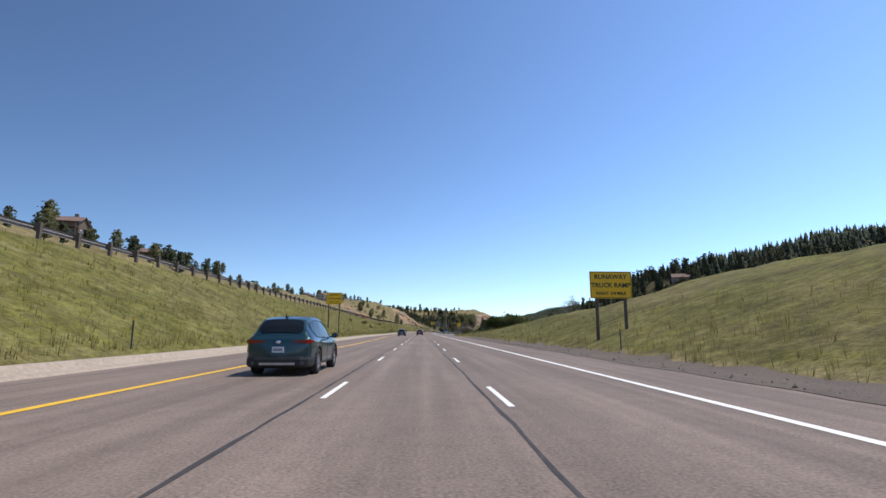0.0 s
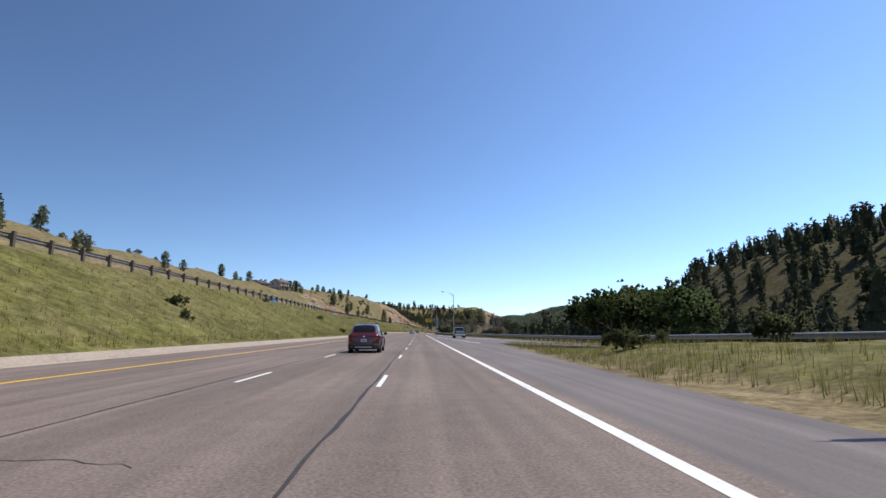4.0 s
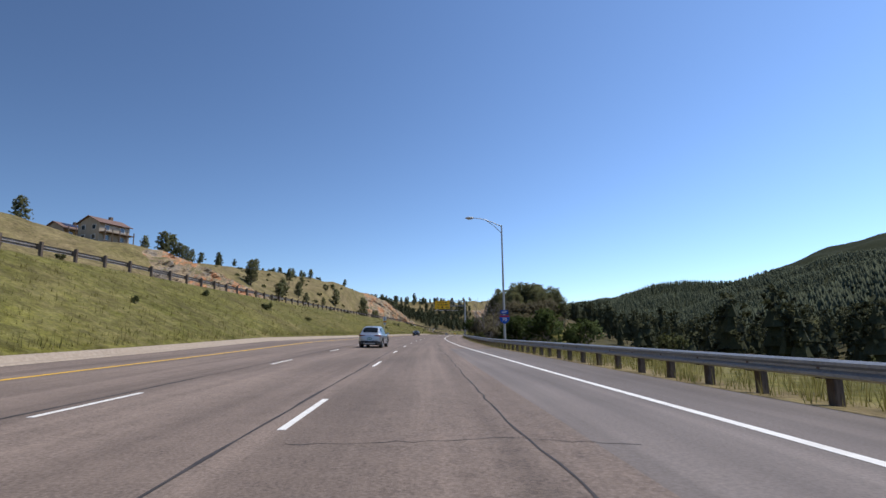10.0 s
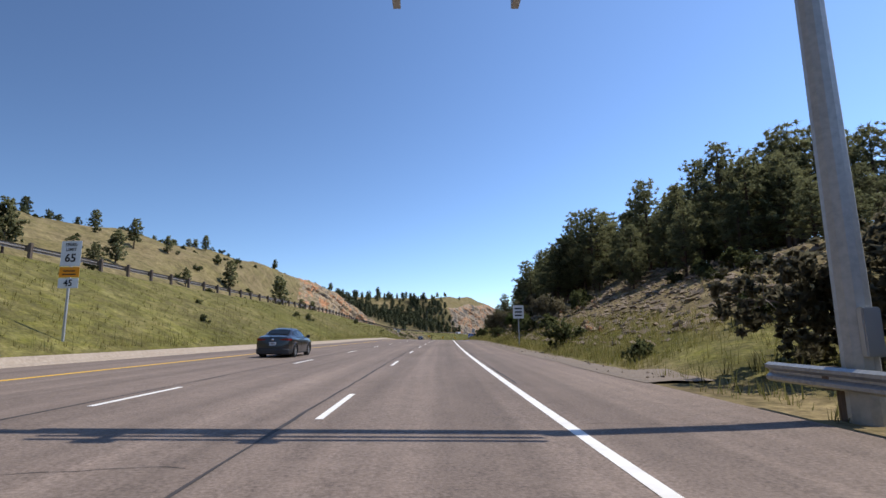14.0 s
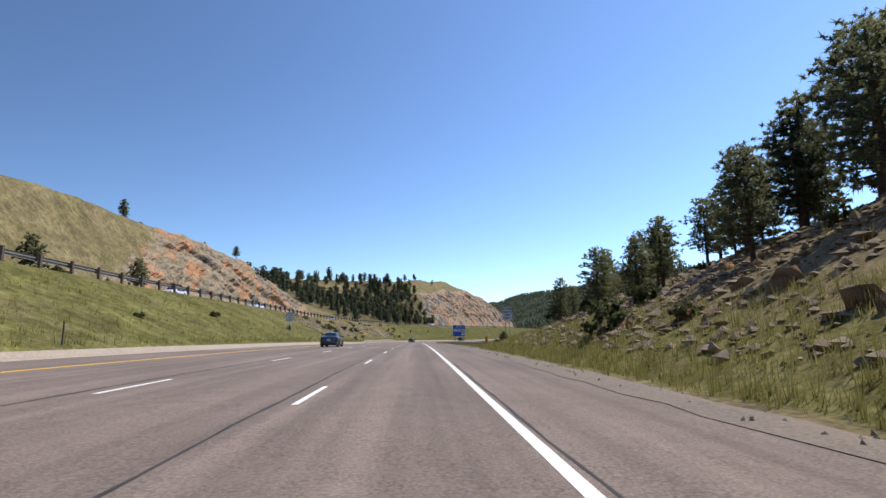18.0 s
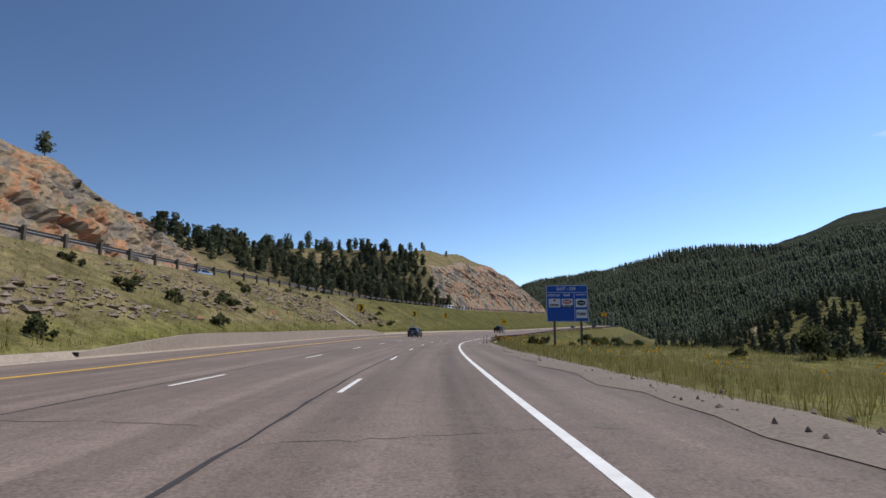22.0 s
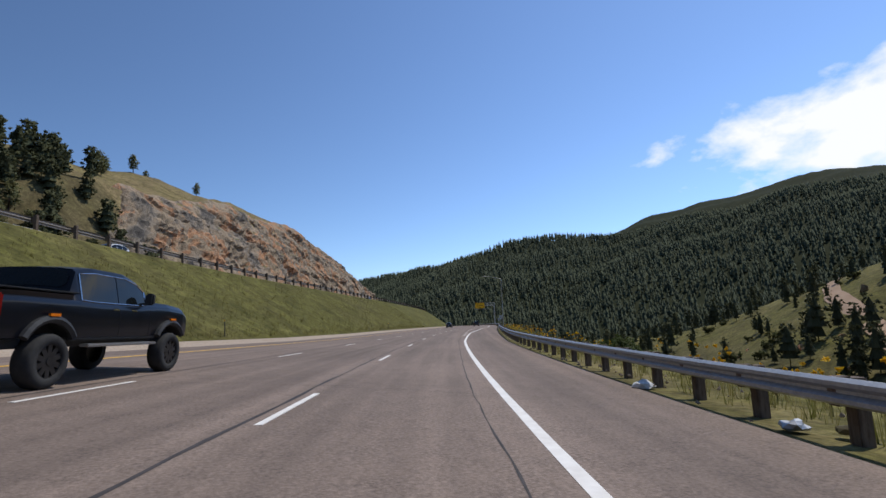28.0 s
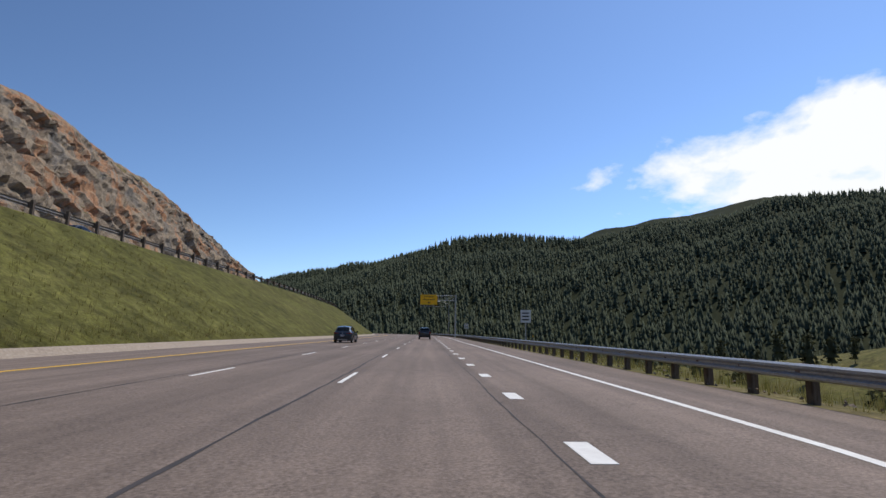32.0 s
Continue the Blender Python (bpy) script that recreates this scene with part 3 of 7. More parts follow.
    tagged(part("ground", me, None), "grassy roadside slopes and hills, green with dry patches", "ground", kind="structure")


build_ground()


# ---- road ----
RAMP_Z = [(96, 1.1), (133, 0.6), (160, 0.15), (172, 0.004)]


def build_road():
    ss = np.arange(-200, 1401, 4.0)
    n = 15
    rows, kinds = [], []
    for s in ss:
        e = float(knots(s, PAVED))
        ds = np.concatenate([[LEFT_PAVED], np.linspace(LEFT_PAVED, 4.0, n), np.linspace(4.0, e, 6)[1:], [e]])
        z = np.zeros(len(ds))
        z[0] = z[-1] = -0.28
        rows.append(P(s, ds, z))
        kinds.append(np.stack([ds, np.full(len(ds), s), 0 * ds], -1))
    pts = np.array(rows)
    me = grid_mesh("road", pts, M["asphalt"])
    me.attributes.new("lane", "FLOAT_VECTOR", "POINT").data.foreach_set("vector", np.array(kinds, np.float32).ravel())
    me.materials.append(M["asphalt_ramp"])
    cols = pts.shape[1] - 1
    for i, p in enumerate(me.polygons):
        s = ss[i // cols]
        if i % cols >= n and 100 < s < 345:
            p.material_index = 1
    road = tagged(part("road", me, None), "worn grey-brown asphalt carriageway with sealed cracks", "road", kind="structure")
    W = 0.11
    part_of = dict(parent=road)
    strip("yellow_line", -200, 1400, YELLOW - W, YELLOW + W, 0.005, M["yellow_paint"], **part_of)
    strip("edge_line", -200, 275, lambda s: knots(s, EDGE) - 0.1, lambda s: knots(s, EDGE) + 0.1, 0.005, M["white_paint"], **part_of)
    strip("edge_line", 281, 1400, lambda s: knots(s, EDGE) - 0.085, lambda s: knots(s, EDGE) + 0.085, 0.005, M["white_paint"], **part_of)
    ramp_l = lambda s: knots(s, [(172, 7.6), (198, 6.25), (224, 4.95), (248, 4.05), (279, 3.72)])
    ramp_r = lambda s: knots(s, [(100, 18.2), (130, 20.0), (172, 14.6), (196, 12.2), (212, 10.6), (238, 9.0), (265, 7.75), (281, 7.1)])
    rs = np.arange(96, 177, 4.0)
    r0, r1, rz = knots(rs, [(96, 19), (133, 12.8), (172, 9.3), (176, 8.9)]), knots(rs, [(96, 26), (133, 20.5), (172, 18.5), (176, 18.0)]), knots(rs, RAMP_Z)
    part("ramp", grid_mesh("ramp", np.stack([P(rs, r0, rz - 1), P(rs, r0, rz), P(rs, r1, rz), P(rs, r1, rz - 1)], 1), M["asphalt_ramp"]), None, road)
    strip("edge_line", 172, 279, lambda s: ramp_l(s) - 0.09, lambda s: ramp_l(s) + 0.09, 0.0055, M["white_paint"], **part_of)
    strip("edge_line", 172, 281, lambda s: ramp_r(s) - 0.08, lambda s: ramp_r(s) + 0.08, 0.0055, M["white_paint"], **part_of)
    # lane dashes, three metres long every twelve
    bm = bmesh.new()
    box(bm, -0.055, 0.055, 0, 3.05, -0.02, 0.005)
    dash = bpy.data.meshes.new("dash")
    bm.to_mesh(dash)
    bm.free()
    dash.materials.append(M["white_paint"])
    for line, off in ((0, 8.0), (1, 9.2)):
        for k in range(-10, 106):
            s = off + 12.19 * k
            d = float(knots(s, LINE1_AT if line else LINE2_AT))
            o = part("dash", dash, None, road)
            p = P(s, d, 0.001)
            q = P(s + 3, d, 0.001)
            o.matrix_world = Matrix.Translation(p) @ (Vector(q) - Vector(p)).to_track_quat("Y", "Z").to_matrix().to_4x4()
    bm = bmesh.new()
    box(bm, -0.14, 0.14, 0, 1.0, -0.02, 0.005)
    dot = bpy.data.meshes.new("dotted_dash")
    bm.to_mesh(dot)
    bm.free()
    dot.materials.append(M["white_paint"])
    for k in range(-14, 26):
        s = 963.6 + 4.84 * k
        o = part("dotted_dash", dot, None, road)
        dd = float(knots(s, [(880, 3.65), (935, 3.76), (965, 4.0)]))
        p, q = P(s, dd, 0.001), P(s + 1, dd, 0.001)
        o.matrix_world = Matrix.Translation(p) @ (Vector(q) - Vector(p)).to_track_quat("Y", "Z").to_matrix().to_4x4()
    # long cracks beside the lane joints and short ones across
    strip("joint_crack", -200, 1250, lambda s: knots(s, CRACK2_AT) - 0.034, lambda s: knots(s, CRACK2_AT) + 0.034, 0.004, M["crack"], step=0.8, wob=0.016, **part_of)
    strip("joint_crack", -200, 1250, lambda s: knots(s, CRACK1_AT) - 0.036, lambda s: knots(s, CRACK1_AT) + 0.036, 0.004, M["crack"], step=0.9, wob=0.014, **part_of)
    strip("joint_crack", 440, 570, lambda s: knots(s, EDGE) + 0.2, lambda s: knots(s, EDGE) + 0.26, 0.004, M["crack"], step=0.9, wob=0.016, **part_of)
    strip("joint_crack", 178, 272, lambda s: knots(s, EDGE) + 0.34, lambda s: knots(s, EDGE) + 0.4, 0.004, M["crack"], step=0.7, wob=0.05, **part_of)
    joint = lambda s: knots(s, [(276, 3.7), (300, 3.3), (345, 3.2), (400, 2.9), (780, 3.0), (850, 3.15), (900, 3.3), (935, 3.5), (1000, 3.6)])
    strip("joint_crack", 276, 362, lambda s: joint(s) - 0.018, lambda s: joint(s) + 0.018, 0.004, M["crack"], step=0.6, wob=0.03, **part_of)
    strip("joint_crack", 780, 1000, lambda s: joint(s) - 0.014, lambda s: joint(s) + 0.014, 0.004, M["crack"], step=0.6, wob=0.014, **part_of)
    rng = random.Random(4)
    bm = bmesh.new()
    for k in range(190):
        s = rng.uniform(-10, 1010) if k > 25 else rng.uniform(640, 880)
        d0 = rng.choice((-4, -3.6, 0.2, 0.3, 3.9)) + rng.uniform(-0.3, 0.3)
        run = rng.uniform(1.5, 5.5)
        turn = rng.uniform(-0.5, 0.5)
        prev = None
        m = int(run / 0.18)
        w = rng.uniform(0.004, 0.011)
        off = 0.0
        for i in range(m):
            off += rng.gauss(turn * 0.1, 0.06)
            d = d0 + i * 0.18
            if d > float(knots(s, PAVED)) - 0.2:
                break
            ww = w * rng.uniform(0.5, 1.6)
            a, b = bm.verts.new(P(s + off - ww, d, 0.0035)), bm.verts.new(P(s + off + ww, d, 0.0035))
            if prev:
                bm.faces.new((prev[0], a, b, prev[1]))
            prev = (a, b)
    ob = part("cross_cracks", bm, M["crack"], road)
    ob["kind"] = "stuff"
    # pale strip on the median side
    rows = []
    ss2 = np.arange(-200, 1401, 3.0)
    for s in ss2:
        rows.append(P(s, [LEFT_PAVED - 0.02, LEFT_PAVED - 0.1, -13.15, -13.4, -13.8], [0.0, 0.06, 0.1, 0.32, 0.36]))
    me = grid_mesh("median_kerb", np.array(rows), M["pale_concrete"])
    tagged(part("kerb", me, None), "pale sandy concrete gutter along the grassy median slope", "kerb", kind="structure")
    # retaining wall at the foot of the median slope
    ss3 = np.arange(690, 763, 3.0)
    top = 0.98 * np.minimum(1, np.minimum((ss3 - 686) / 14, (766 - ss3) / 14))
    prof = np.stack([P(ss3, -13.0, 0.0), P(ss3, -13.03, top), P(ss3, -13.3, top), P(ss3, -13.55, 0.0)], 1)
    tagged(part("retaining_wall", grid_mesh("retaining_wall", prof, M["pale_concrete"]), None), "pale concrete retaining wall at the foot of the slope", "wall", kind="structure")
    # the other carriageway, up on its berm
    b0 = lambda s: knots(s, BERM)
    rows = np.stack([P(ss, d, b0(ss) - 0.4) for d in (-28.3, -29, -36, -43, -43.8)], 1)
    rows[:, 0, 2] -= 0.3
    rows[:, -1, 2] -= 0.3
    tagged(part("upper_road", grid_mesh("upper_road", rows, M["asphalt"]), None), "opposite carriageway on the berm above", "road", kind="structure")


build_road()

M["galvanised"] = mat("galvanised_steel", [(0.33, 0.34, 0.35), (0.25, 0.26, 0.27), (0.4, 0.4, 0.4)], 0.5, (1.2, 14.0), metal=0.6, bump=0.1, bscale=40)
M["rusty_rail"] = mat("weathered_steel_rail", [(0.2, 0.17, 0.15), (0.13, 0.1, 0.085), (0.32, 0.3, 0.28)], 0.6, (1.0, 9.0), metal=0.4)
M["old_wood"] = mat("weathered_wood", [(0.13, 0.095, 0.07), (0.2, 0.16, 0.125), (0.085, 0.06, 0.045)], 0.9, (2.0, 18.0), bump=0.5, bscale=30, stretch=(1, 1, 0.2))
M["dark_steel"] = mat("dark_steel", [(0.09, 0.09, 0.09), (0.13, 0.125, 0.12)], 0.5, (2.0, 20.0), metal=0.7)


# ---- guard rails ----
def guard_rail(name, s0, s1, dfun, base, gap, beam_mat, side, label, big=1.0):
    """W-beam on timber posts and blocks; side +1 has the beam towards the left of the line."""
    g = tagged(new(name), label, "guard rail", kind="structure")
    bm = bmesh.new()
    box(bm, -0.09 * big, 0.09 * big, -0.09 * big, 0.09 * big, -0.55, 0.72 * big if big == 1.0 else 0.86 * big, bevel=0.012)
    post = bpy.data.meshes.new("post")
    bm.to_mesh(post)
    bm.free()
    post.materials.append(M["old_wood"])
    bm = bmesh.new()
    box(bm, -0.1, 0.1, -0.08 * big, 0.08 * big, 0.4 * big, 0.74 * big, bevel=0.01)
    block = bpy.data.meshes.new("block")
    bm.to_mesh(block)
    bm.free()
    block.materials.append(M["old_wood"])
    n = int((s1 - s0) / gap)
    for k in range(n + 1):
        s = s0 + k * gap
        d = float(dfun(s))
        h = radians(heading(s))
        o = part("post", post, None, g)
        o.matrix_world = Matrix.Translation(P(s, d, base(s, d))) @ Matrix.Rotation(h, 4, "Z")
        o = part("block", block, None, g)
        o.matrix_world = Matrix.Translation(P(s, d - side * 0.19, base(s, d))) @ Matrix.Rotation(h, 4, "Z")
    prof = [(0.0, 0.42), (0.07, 0.46), (0.07, 0.51), (0.0, 0.56), (0.0, 0.6), (0.07, 0.65), (0.07, 0.7), (0.0, 0.74)]
    prof = [(a * big, z * big) for a, z in prof]
    prof += [(a - 0.018, z) for a, z in prof[::-1]]
    prof.append(prof[0])
    run = gap * (8 if gap < 3 else 4)
    s = s0
    while s < s1 - 0.1:
        e = min(s + run, s1)
        ss = np.linspace(s, e, max(2, int((e - s) / 3) + 1))
        dd = np.array([float(dfun(v)) for v in ss])
        bb = np.array([base(v, x) for v, x in zip(ss, dd)])
        rows = np.stack([P(ss, dd - side * (0.29 + a), bb + z) for a, z in prof], 1)
        me = grid_mesh("beam", rows, beam_mat)
        part("beam", me, None, g)
        s = e
    return g


flat = lambda s, d: 0.0
guard_rail("guard_rail", 128, 436, lambda s: knots(s, [(120, 22.5), (160, 19.6), (200, 16.4), (270, 10.2), (330, 8.9), (420, 7.9), (436, 8.0)]), lambda s, d: float(knots(s, RAMP_Z)), 1.905, M["galvanised"], 1, "grey galvanised guard rail on weathered timber posts")
guard_rail("guard_rail", 606, 638, lambda s: knots(s, [(606, 10.2), (616, 9.1), (630, 8.4), (652, 8.2)]), lambda s, d: -0.28, 1.905, M["galvanised"], 1, "grey galvanised guard rail on weathered timber posts")
guard_rail("guard_rail", 742, 1190, lambda s: knots(s, [(742, 8.4), (752, 7.4), (880, 7.4), (965, 10.0), (1200, 10.2)]), flat, 1.905, M["galvanised"], 1, "grey galvanised guard rail on weathered timber posts")
guard_rail("guard_rail", -150, 1270, lambda s: RAIL, lambda s, d: float(knots(s, BERM)) - 0.4, 3.81, M["rusty_rail"], 1, "weathered brown guard rail along the upper carriageway", 1.3)


# ---- cut rock faces ----
def rock_face(name, s0, s1, d_foot, d_top, label, seed):
    ns, nv = int((s1 - s0) / 0.7), 56
    rows = []
    off = Vector((seed * 13.7, seed * 5.1, 0))
    for i in range(ns + 1):
        s = s0 + (s1 - s0) * i / ns
        endf = min(1.0, min((s - s0) / (22 if seed > 1 else 45), (s1 - s) / (30 if seed > 1 else 12)))
        foot = d_foot - 6 * noise.noise(Vector((s * 0.03, seed, 0)))
        zf = ground_z(s, foot) - 0.6
        zt = max(ground_z(s, d_top) + 0.9, zf + 2) * (0.75 + 0.25 * endf)
        row = []
        for j in range(nv + 1):
            v = j / nv
            d = foot + (d_top - foot) * v ** 1.25
            z = zf + (zt - zf) * v ** 0.92
            p = Vector((s, d, z)) + off
            n1 = noise.fractal(p * 0.09, 1.0, 2.0, 4)
            a_, b_ = p.x * 0.82 + p.z * 0.57, p.z * 0.82 - p.x * 0.57
            cell = noise.cell(Vector((a_ * 0.24 + 0.5 * n1, b_ * 0.07, seed)))
            cell2 = noise.cell(Vector((a_ * 0.7 + n1, b_ * 0.22 + 0.4 * n1, seed + 3)))
            push = (1.9 * n1 + 1.1 * cell + 0.55 * cell2 + 0.8 * noise.fractal(p * 0.5, 0.8, 2.1, 3)) * min(1, v * 4, (1 - v) * 5 + 0.1) * (0.3 + 0.7 * max(0, endf))
            row.append(P(s, d + push * 0.9 - (1 - endf) * 4, z + push * 0.3 - (1 - max(0, endf)) * 3.6))
        rows.append(row)
    me = grid_mesh(name, np.array(rows), M["grey_rock" if seed == 2 else "rock"])
    return tagged(part(name, me, None), label, "rock face", kind="structure")


rock_face("rock_face", 662, 794, -53, -82, "rust-orange blasted rock cut above the upper road", 1)
rock_face("rock_face", 936, 1198, -53, -82, "grey and orange fractured rock cut beside the upper road", 2)
rock_face("rock_face", 418, 498, -51, -79, "small orange rock cut on the dry hillside", 3)


# ---- far woods ----
def far_forest(name, places, label, seed, hmin, hmax, material, fine=False):
    """Joined conifers: three ragged skirts each."""
    rng = np.random.default_rng(seed)
    k = len(places)
    h = rng.uniform(hmin, hmax, k)
    n = 7 if fine else 5
    levels = ((0.06, 0.3, 0.4), (0.22, 0.26, 0.58), (0.42, 0.2, 0.78), (0.62, 0.13, 1.0)) if fine else ((0.1, 0.3, 0.46), (0.34, 0.23, 0.72), (0.6, 0.15, 1.0))
    per = len(levels) * (n + 1)
    verts = np.zeros((k, per, 3))
    for li, (zb, r, zt) in enumerate(levels):
        a = rng.uniform(0, 6.28, (k, 1)) + np.arange(n)[None] * math.tau / n
        rr = r * h[:, None] * 0.66 * np.where(np.arange(n)[None] % 2, 0.62, 1.1) * rng.uniform(0.75, 1.2, (k, n))
        i0 = li * (n + 1)
        verts[:, i0:i0 + n, 0] = np.cos(a) * rr
        verts[:, i0:i0 + n, 1] = np.sin(a) * rr
        verts[:, i0:i0 + n, 2] = h[:, None] * (zb + rng.uniform(-0.05, 0.05, (k, n)))
        verts[:, i0 + n, 2] = h * zt
        verts[:, i0 + n, 0] = rng.uniform(-0.02, 0.02, k) * h
    verts += np.asarray(places)[:, None, :]
    fl = []
    for li in range(len(levels)):
        i0 = li * (n + 1)
        fl += [(i0 + j, i0 + (j + 1) % n, i0 + n) for j in range(n)]
    faces = (np.array(fl)[None] + (np.arange(k) * per)[:, None, None]).reshape(-1, 3)
    me = soup(name, verts.reshape(-1, 3), faces, material)
    return tagged(part(name, me, None), label, "forest", kind="stuff")


M["conifer"] = mat("dark_conifer", [(0.038, 0.051, 0.034), (0.05, 0.063, 0.04), (0.068, 0.076, 0.046)], 0.9, (0.4, 3.0), rand=0.45, spec=0.15)


def scatter_mountain(n, seed):
    rng = np.random.default_rng(seed)
    x = rng.uniform(120, 1000, n * 4)
    y = rng.uniform(-250, 2600, n * 4)
    z = mountain(x, y)
    keep = z > -38
    dens = 0.55 + 0.45 * np.sin(x * 0.017 + 1.5 * np.sin(y * 0.011)) * np.cos(y * 0.019 + 0.4)
    keep &= rng.uniform(0, 1, n * 4) < np.clip(dens + 0.45, 0.15, 1)
    # only the slopes that face the road
    wx, wy = 90 - x, np.clip(y, 0, 950) - y
    w = np.hypot(wx, wy) + 1e-6
    keep &= mountain(x + wx / w * 30, y + wy / w * 30) < z + 4
    return np.stack([x, y, z - 0.9], -1)[keep][:n]


far_forest("forest", scatter_mountain(72000, 11), "dense dark conifer forest covering the far mountain slopes", 12, 6, 12.5, M["conifer"])


# ---- plants ----
M["pine_needles"] = mat("pine_needles", [(0.15, 0.165, 0.08), (0.185, 0.195, 0.095), (0.225, 0.225, 0.115)], 0.85, (0.5, 4.0), rand=0.25, spec=0.2)
M["bark"] = mat("pine_bark", [(0.085, 0.05, 0.034), (0.13, 0.085, 0.06), (0.05, 0.035, 0.027)], 0.95, (2.0, 11.0), bump=0.8, bscale=16, stretch=(1, 1, 0.3))
M["grey_bark"] = mat("grey_bark", [(0.2, 0.165, 0.135), (0.13, 0.105, 0.085), (0.26, 0.22, 0.19)], 0.95, (2.0, 11.0), bump=0.5, bscale=16, stretch=(1, 1, 0.3))
M["leaves"] = mat("green_leaves", [(0.075, 0.105, 0.028), (0.1, 0.13, 0.036), (0.058, 0.085, 0.024)], 0.7, (0.6, 5.0), rand=0.4, spec=0.3)
M["sage"] = mat("sage_leaves", [(0.1, 0.11, 0.045), (0.13, 0.135, 0.06), (0.08, 0.095, 0.035)], 0.85, (0.8, 6.0), rand=0.35, spec=0.2)
M["brown_twigs"] = mat("dry_twigs", [(0.19, 0.167, 0.112), (0.215, 0.186, 0.13), (0.17, 0.157, 0.095)], 0.95, (1.0, 7.0), rand=0.15, spec=0.1)
M["grass"] = mat("grass_blades", [(0.1, 0.105, 0.022), (0.128, 0.124, 0.03), (0.18, 0.155, 0.062)], 0.85, (0.15, 1.2), rand=0.3, spec=0.15)
M["dry_grass"] = mat("dry_grass_blades", [(0.23, 0.19, 0.085), (0.18, 0.16, 0.065), (0.11, 0.12, 0.036)], 0.9, (0.2, 1.4), rand=0.3, spec=0.15)
M["yellow_flower"] = mat("yellow_petals", [(0.75, 0.48, 0.02), (0.68, 0.4, 0.02)], 0.7, (5.0,), rand=0.15)


for key_, w_ in (("pine_needles", 0.6), ("leaves", 0.4), ("sage", 0.4), ("grass", 0.4), ("dry_grass", 0.4), ("brown_twigs", 0.55), ("yellow_flower", 0.3)):
    thin(M[key_], w_)


def tufts(centres, sizes, rng, n=6, flat=0.7, thin=0.42):
    """Star-shaped clumps of narrow leaf triangles round many centres: vertices and faces."""
    c = np.asarray(centres)
    k = len(c)
    a = rng.normal(0, 1, (k, n, 3))
    a[..., 2] *= flat
    a /= np.linalg.norm(a, axis=-1, keepdims=True)
    b = rng.normal(0, 1, (k, n, 3))
    b -= (a * b).sum(-1, keepdims=True) * a
    b /= np.linalg.norm(b, axis=-1, keepdims=True)
    r = np.asarray(sizes)[:, None, None] * rng.uniform(0.7, 1.2, (k, n, 1))
    tip = c[:, None] + a * r
    l = c[:, None] - a * r * 0.45 + b * r * thin
    q = c[:, None] - a * r * 0.45 - b * r * thin
    v = np.stack([tip, l, q], 2).reshape(-1, 3)
    return v, np.arange(len(v)).reshape(-1, 3)


def pine_meshes(seed, h, fine=True):
    rng = np.random.default_rng(seed)
    bm = bmesh.new()
    lean = rng.normal(0, 0.02, 2)
    spine = [(lean[0] * h * t, lean[1] * h * t, h * t) for t in (0, 0.3, 0.6, 0.97)]
    tube(bm, [(0, 0, -0.6)] + spine, [0.035 * h * 0.7, 0.03 * h * 0.75, 0.02 * h, 0.012 * h, 0.003 * h], 7)
    cen, siz = [], []
    nb = int(42 + h * 2.8)
    base = rng.uniform(0.1, 0.26)
    for i in range(nb):
        t = base + (0.98 - base) * (i / nb) ** 0.9
        ang = i * 2.4 + rng.uniform(-0.5, 0.5)
        reach = h * 0.245 * math.sin(math.pi * min(0.97, (1 - t) / (1 - base) * 0.66 + 0.06)) ** 0.85 * rng.uniform(0.5, 1.2) + 0.1
        z0 = t * h
        p0 = Vector((lean[0] * z0, lean[1] * z0, z0))
        up = rng.uniform(-0.12, 0.22)
        p1 = p0 + Vector((math.cos(ang) * reach, math.sin(ang) * reach, up * reach))
        if fine:
            tube(bm, [p0, p1], [0.009 * h * (1.1 - t), 0.002 * h], 3)
        m = max(2, int(reach / (h * (0.019 if fine else 0.036))))
        for j in range(m):
            f = 0.35 + 0.7 * (j + rng.uniform(0, 1)) / m
            q = p0.lerp(p1, f)
            cen.append((q.x + rng.normal(0, 0.03 * h), q.y + rng.normal(0, 0.03 * h), q.z + rng.normal(0.01 * h, 0.018 * h)))
            siz.append(h * (rng.uniform(0.028, 0.05) if fine else rng.uniform(0.042, 0.075)))
    cen.append((lean[0] * h, lean[1] * h, h * 0.97))
    siz.append(h * 0.06)
    v, f = tufts(cen, siz, rng, 13 if fine else 6, 0.8, 0.11 if fine else 0.34)
    tm = bpy.data.meshes.new("trunk")
    bm.to_mesh(tm)
    bm.free()
    tm.materials.append(M["bark"])
    nrm = v - np.array([0, 0, 0.25 * h])
    nrm = nrm * np.array([1, 1, 0.35])
    nrm = nrm / np.linalg.norm(nrm, axis=1, keepdims=True) + rng.normal(0, 0.45, v.shape) + np.array([0, 0, 0.35])
    nrm /= np.linalg.norm(nrm, axis=1, keepdims=True)
    return tm, soup("crown", v, f, M["pine_needles"], nrm)


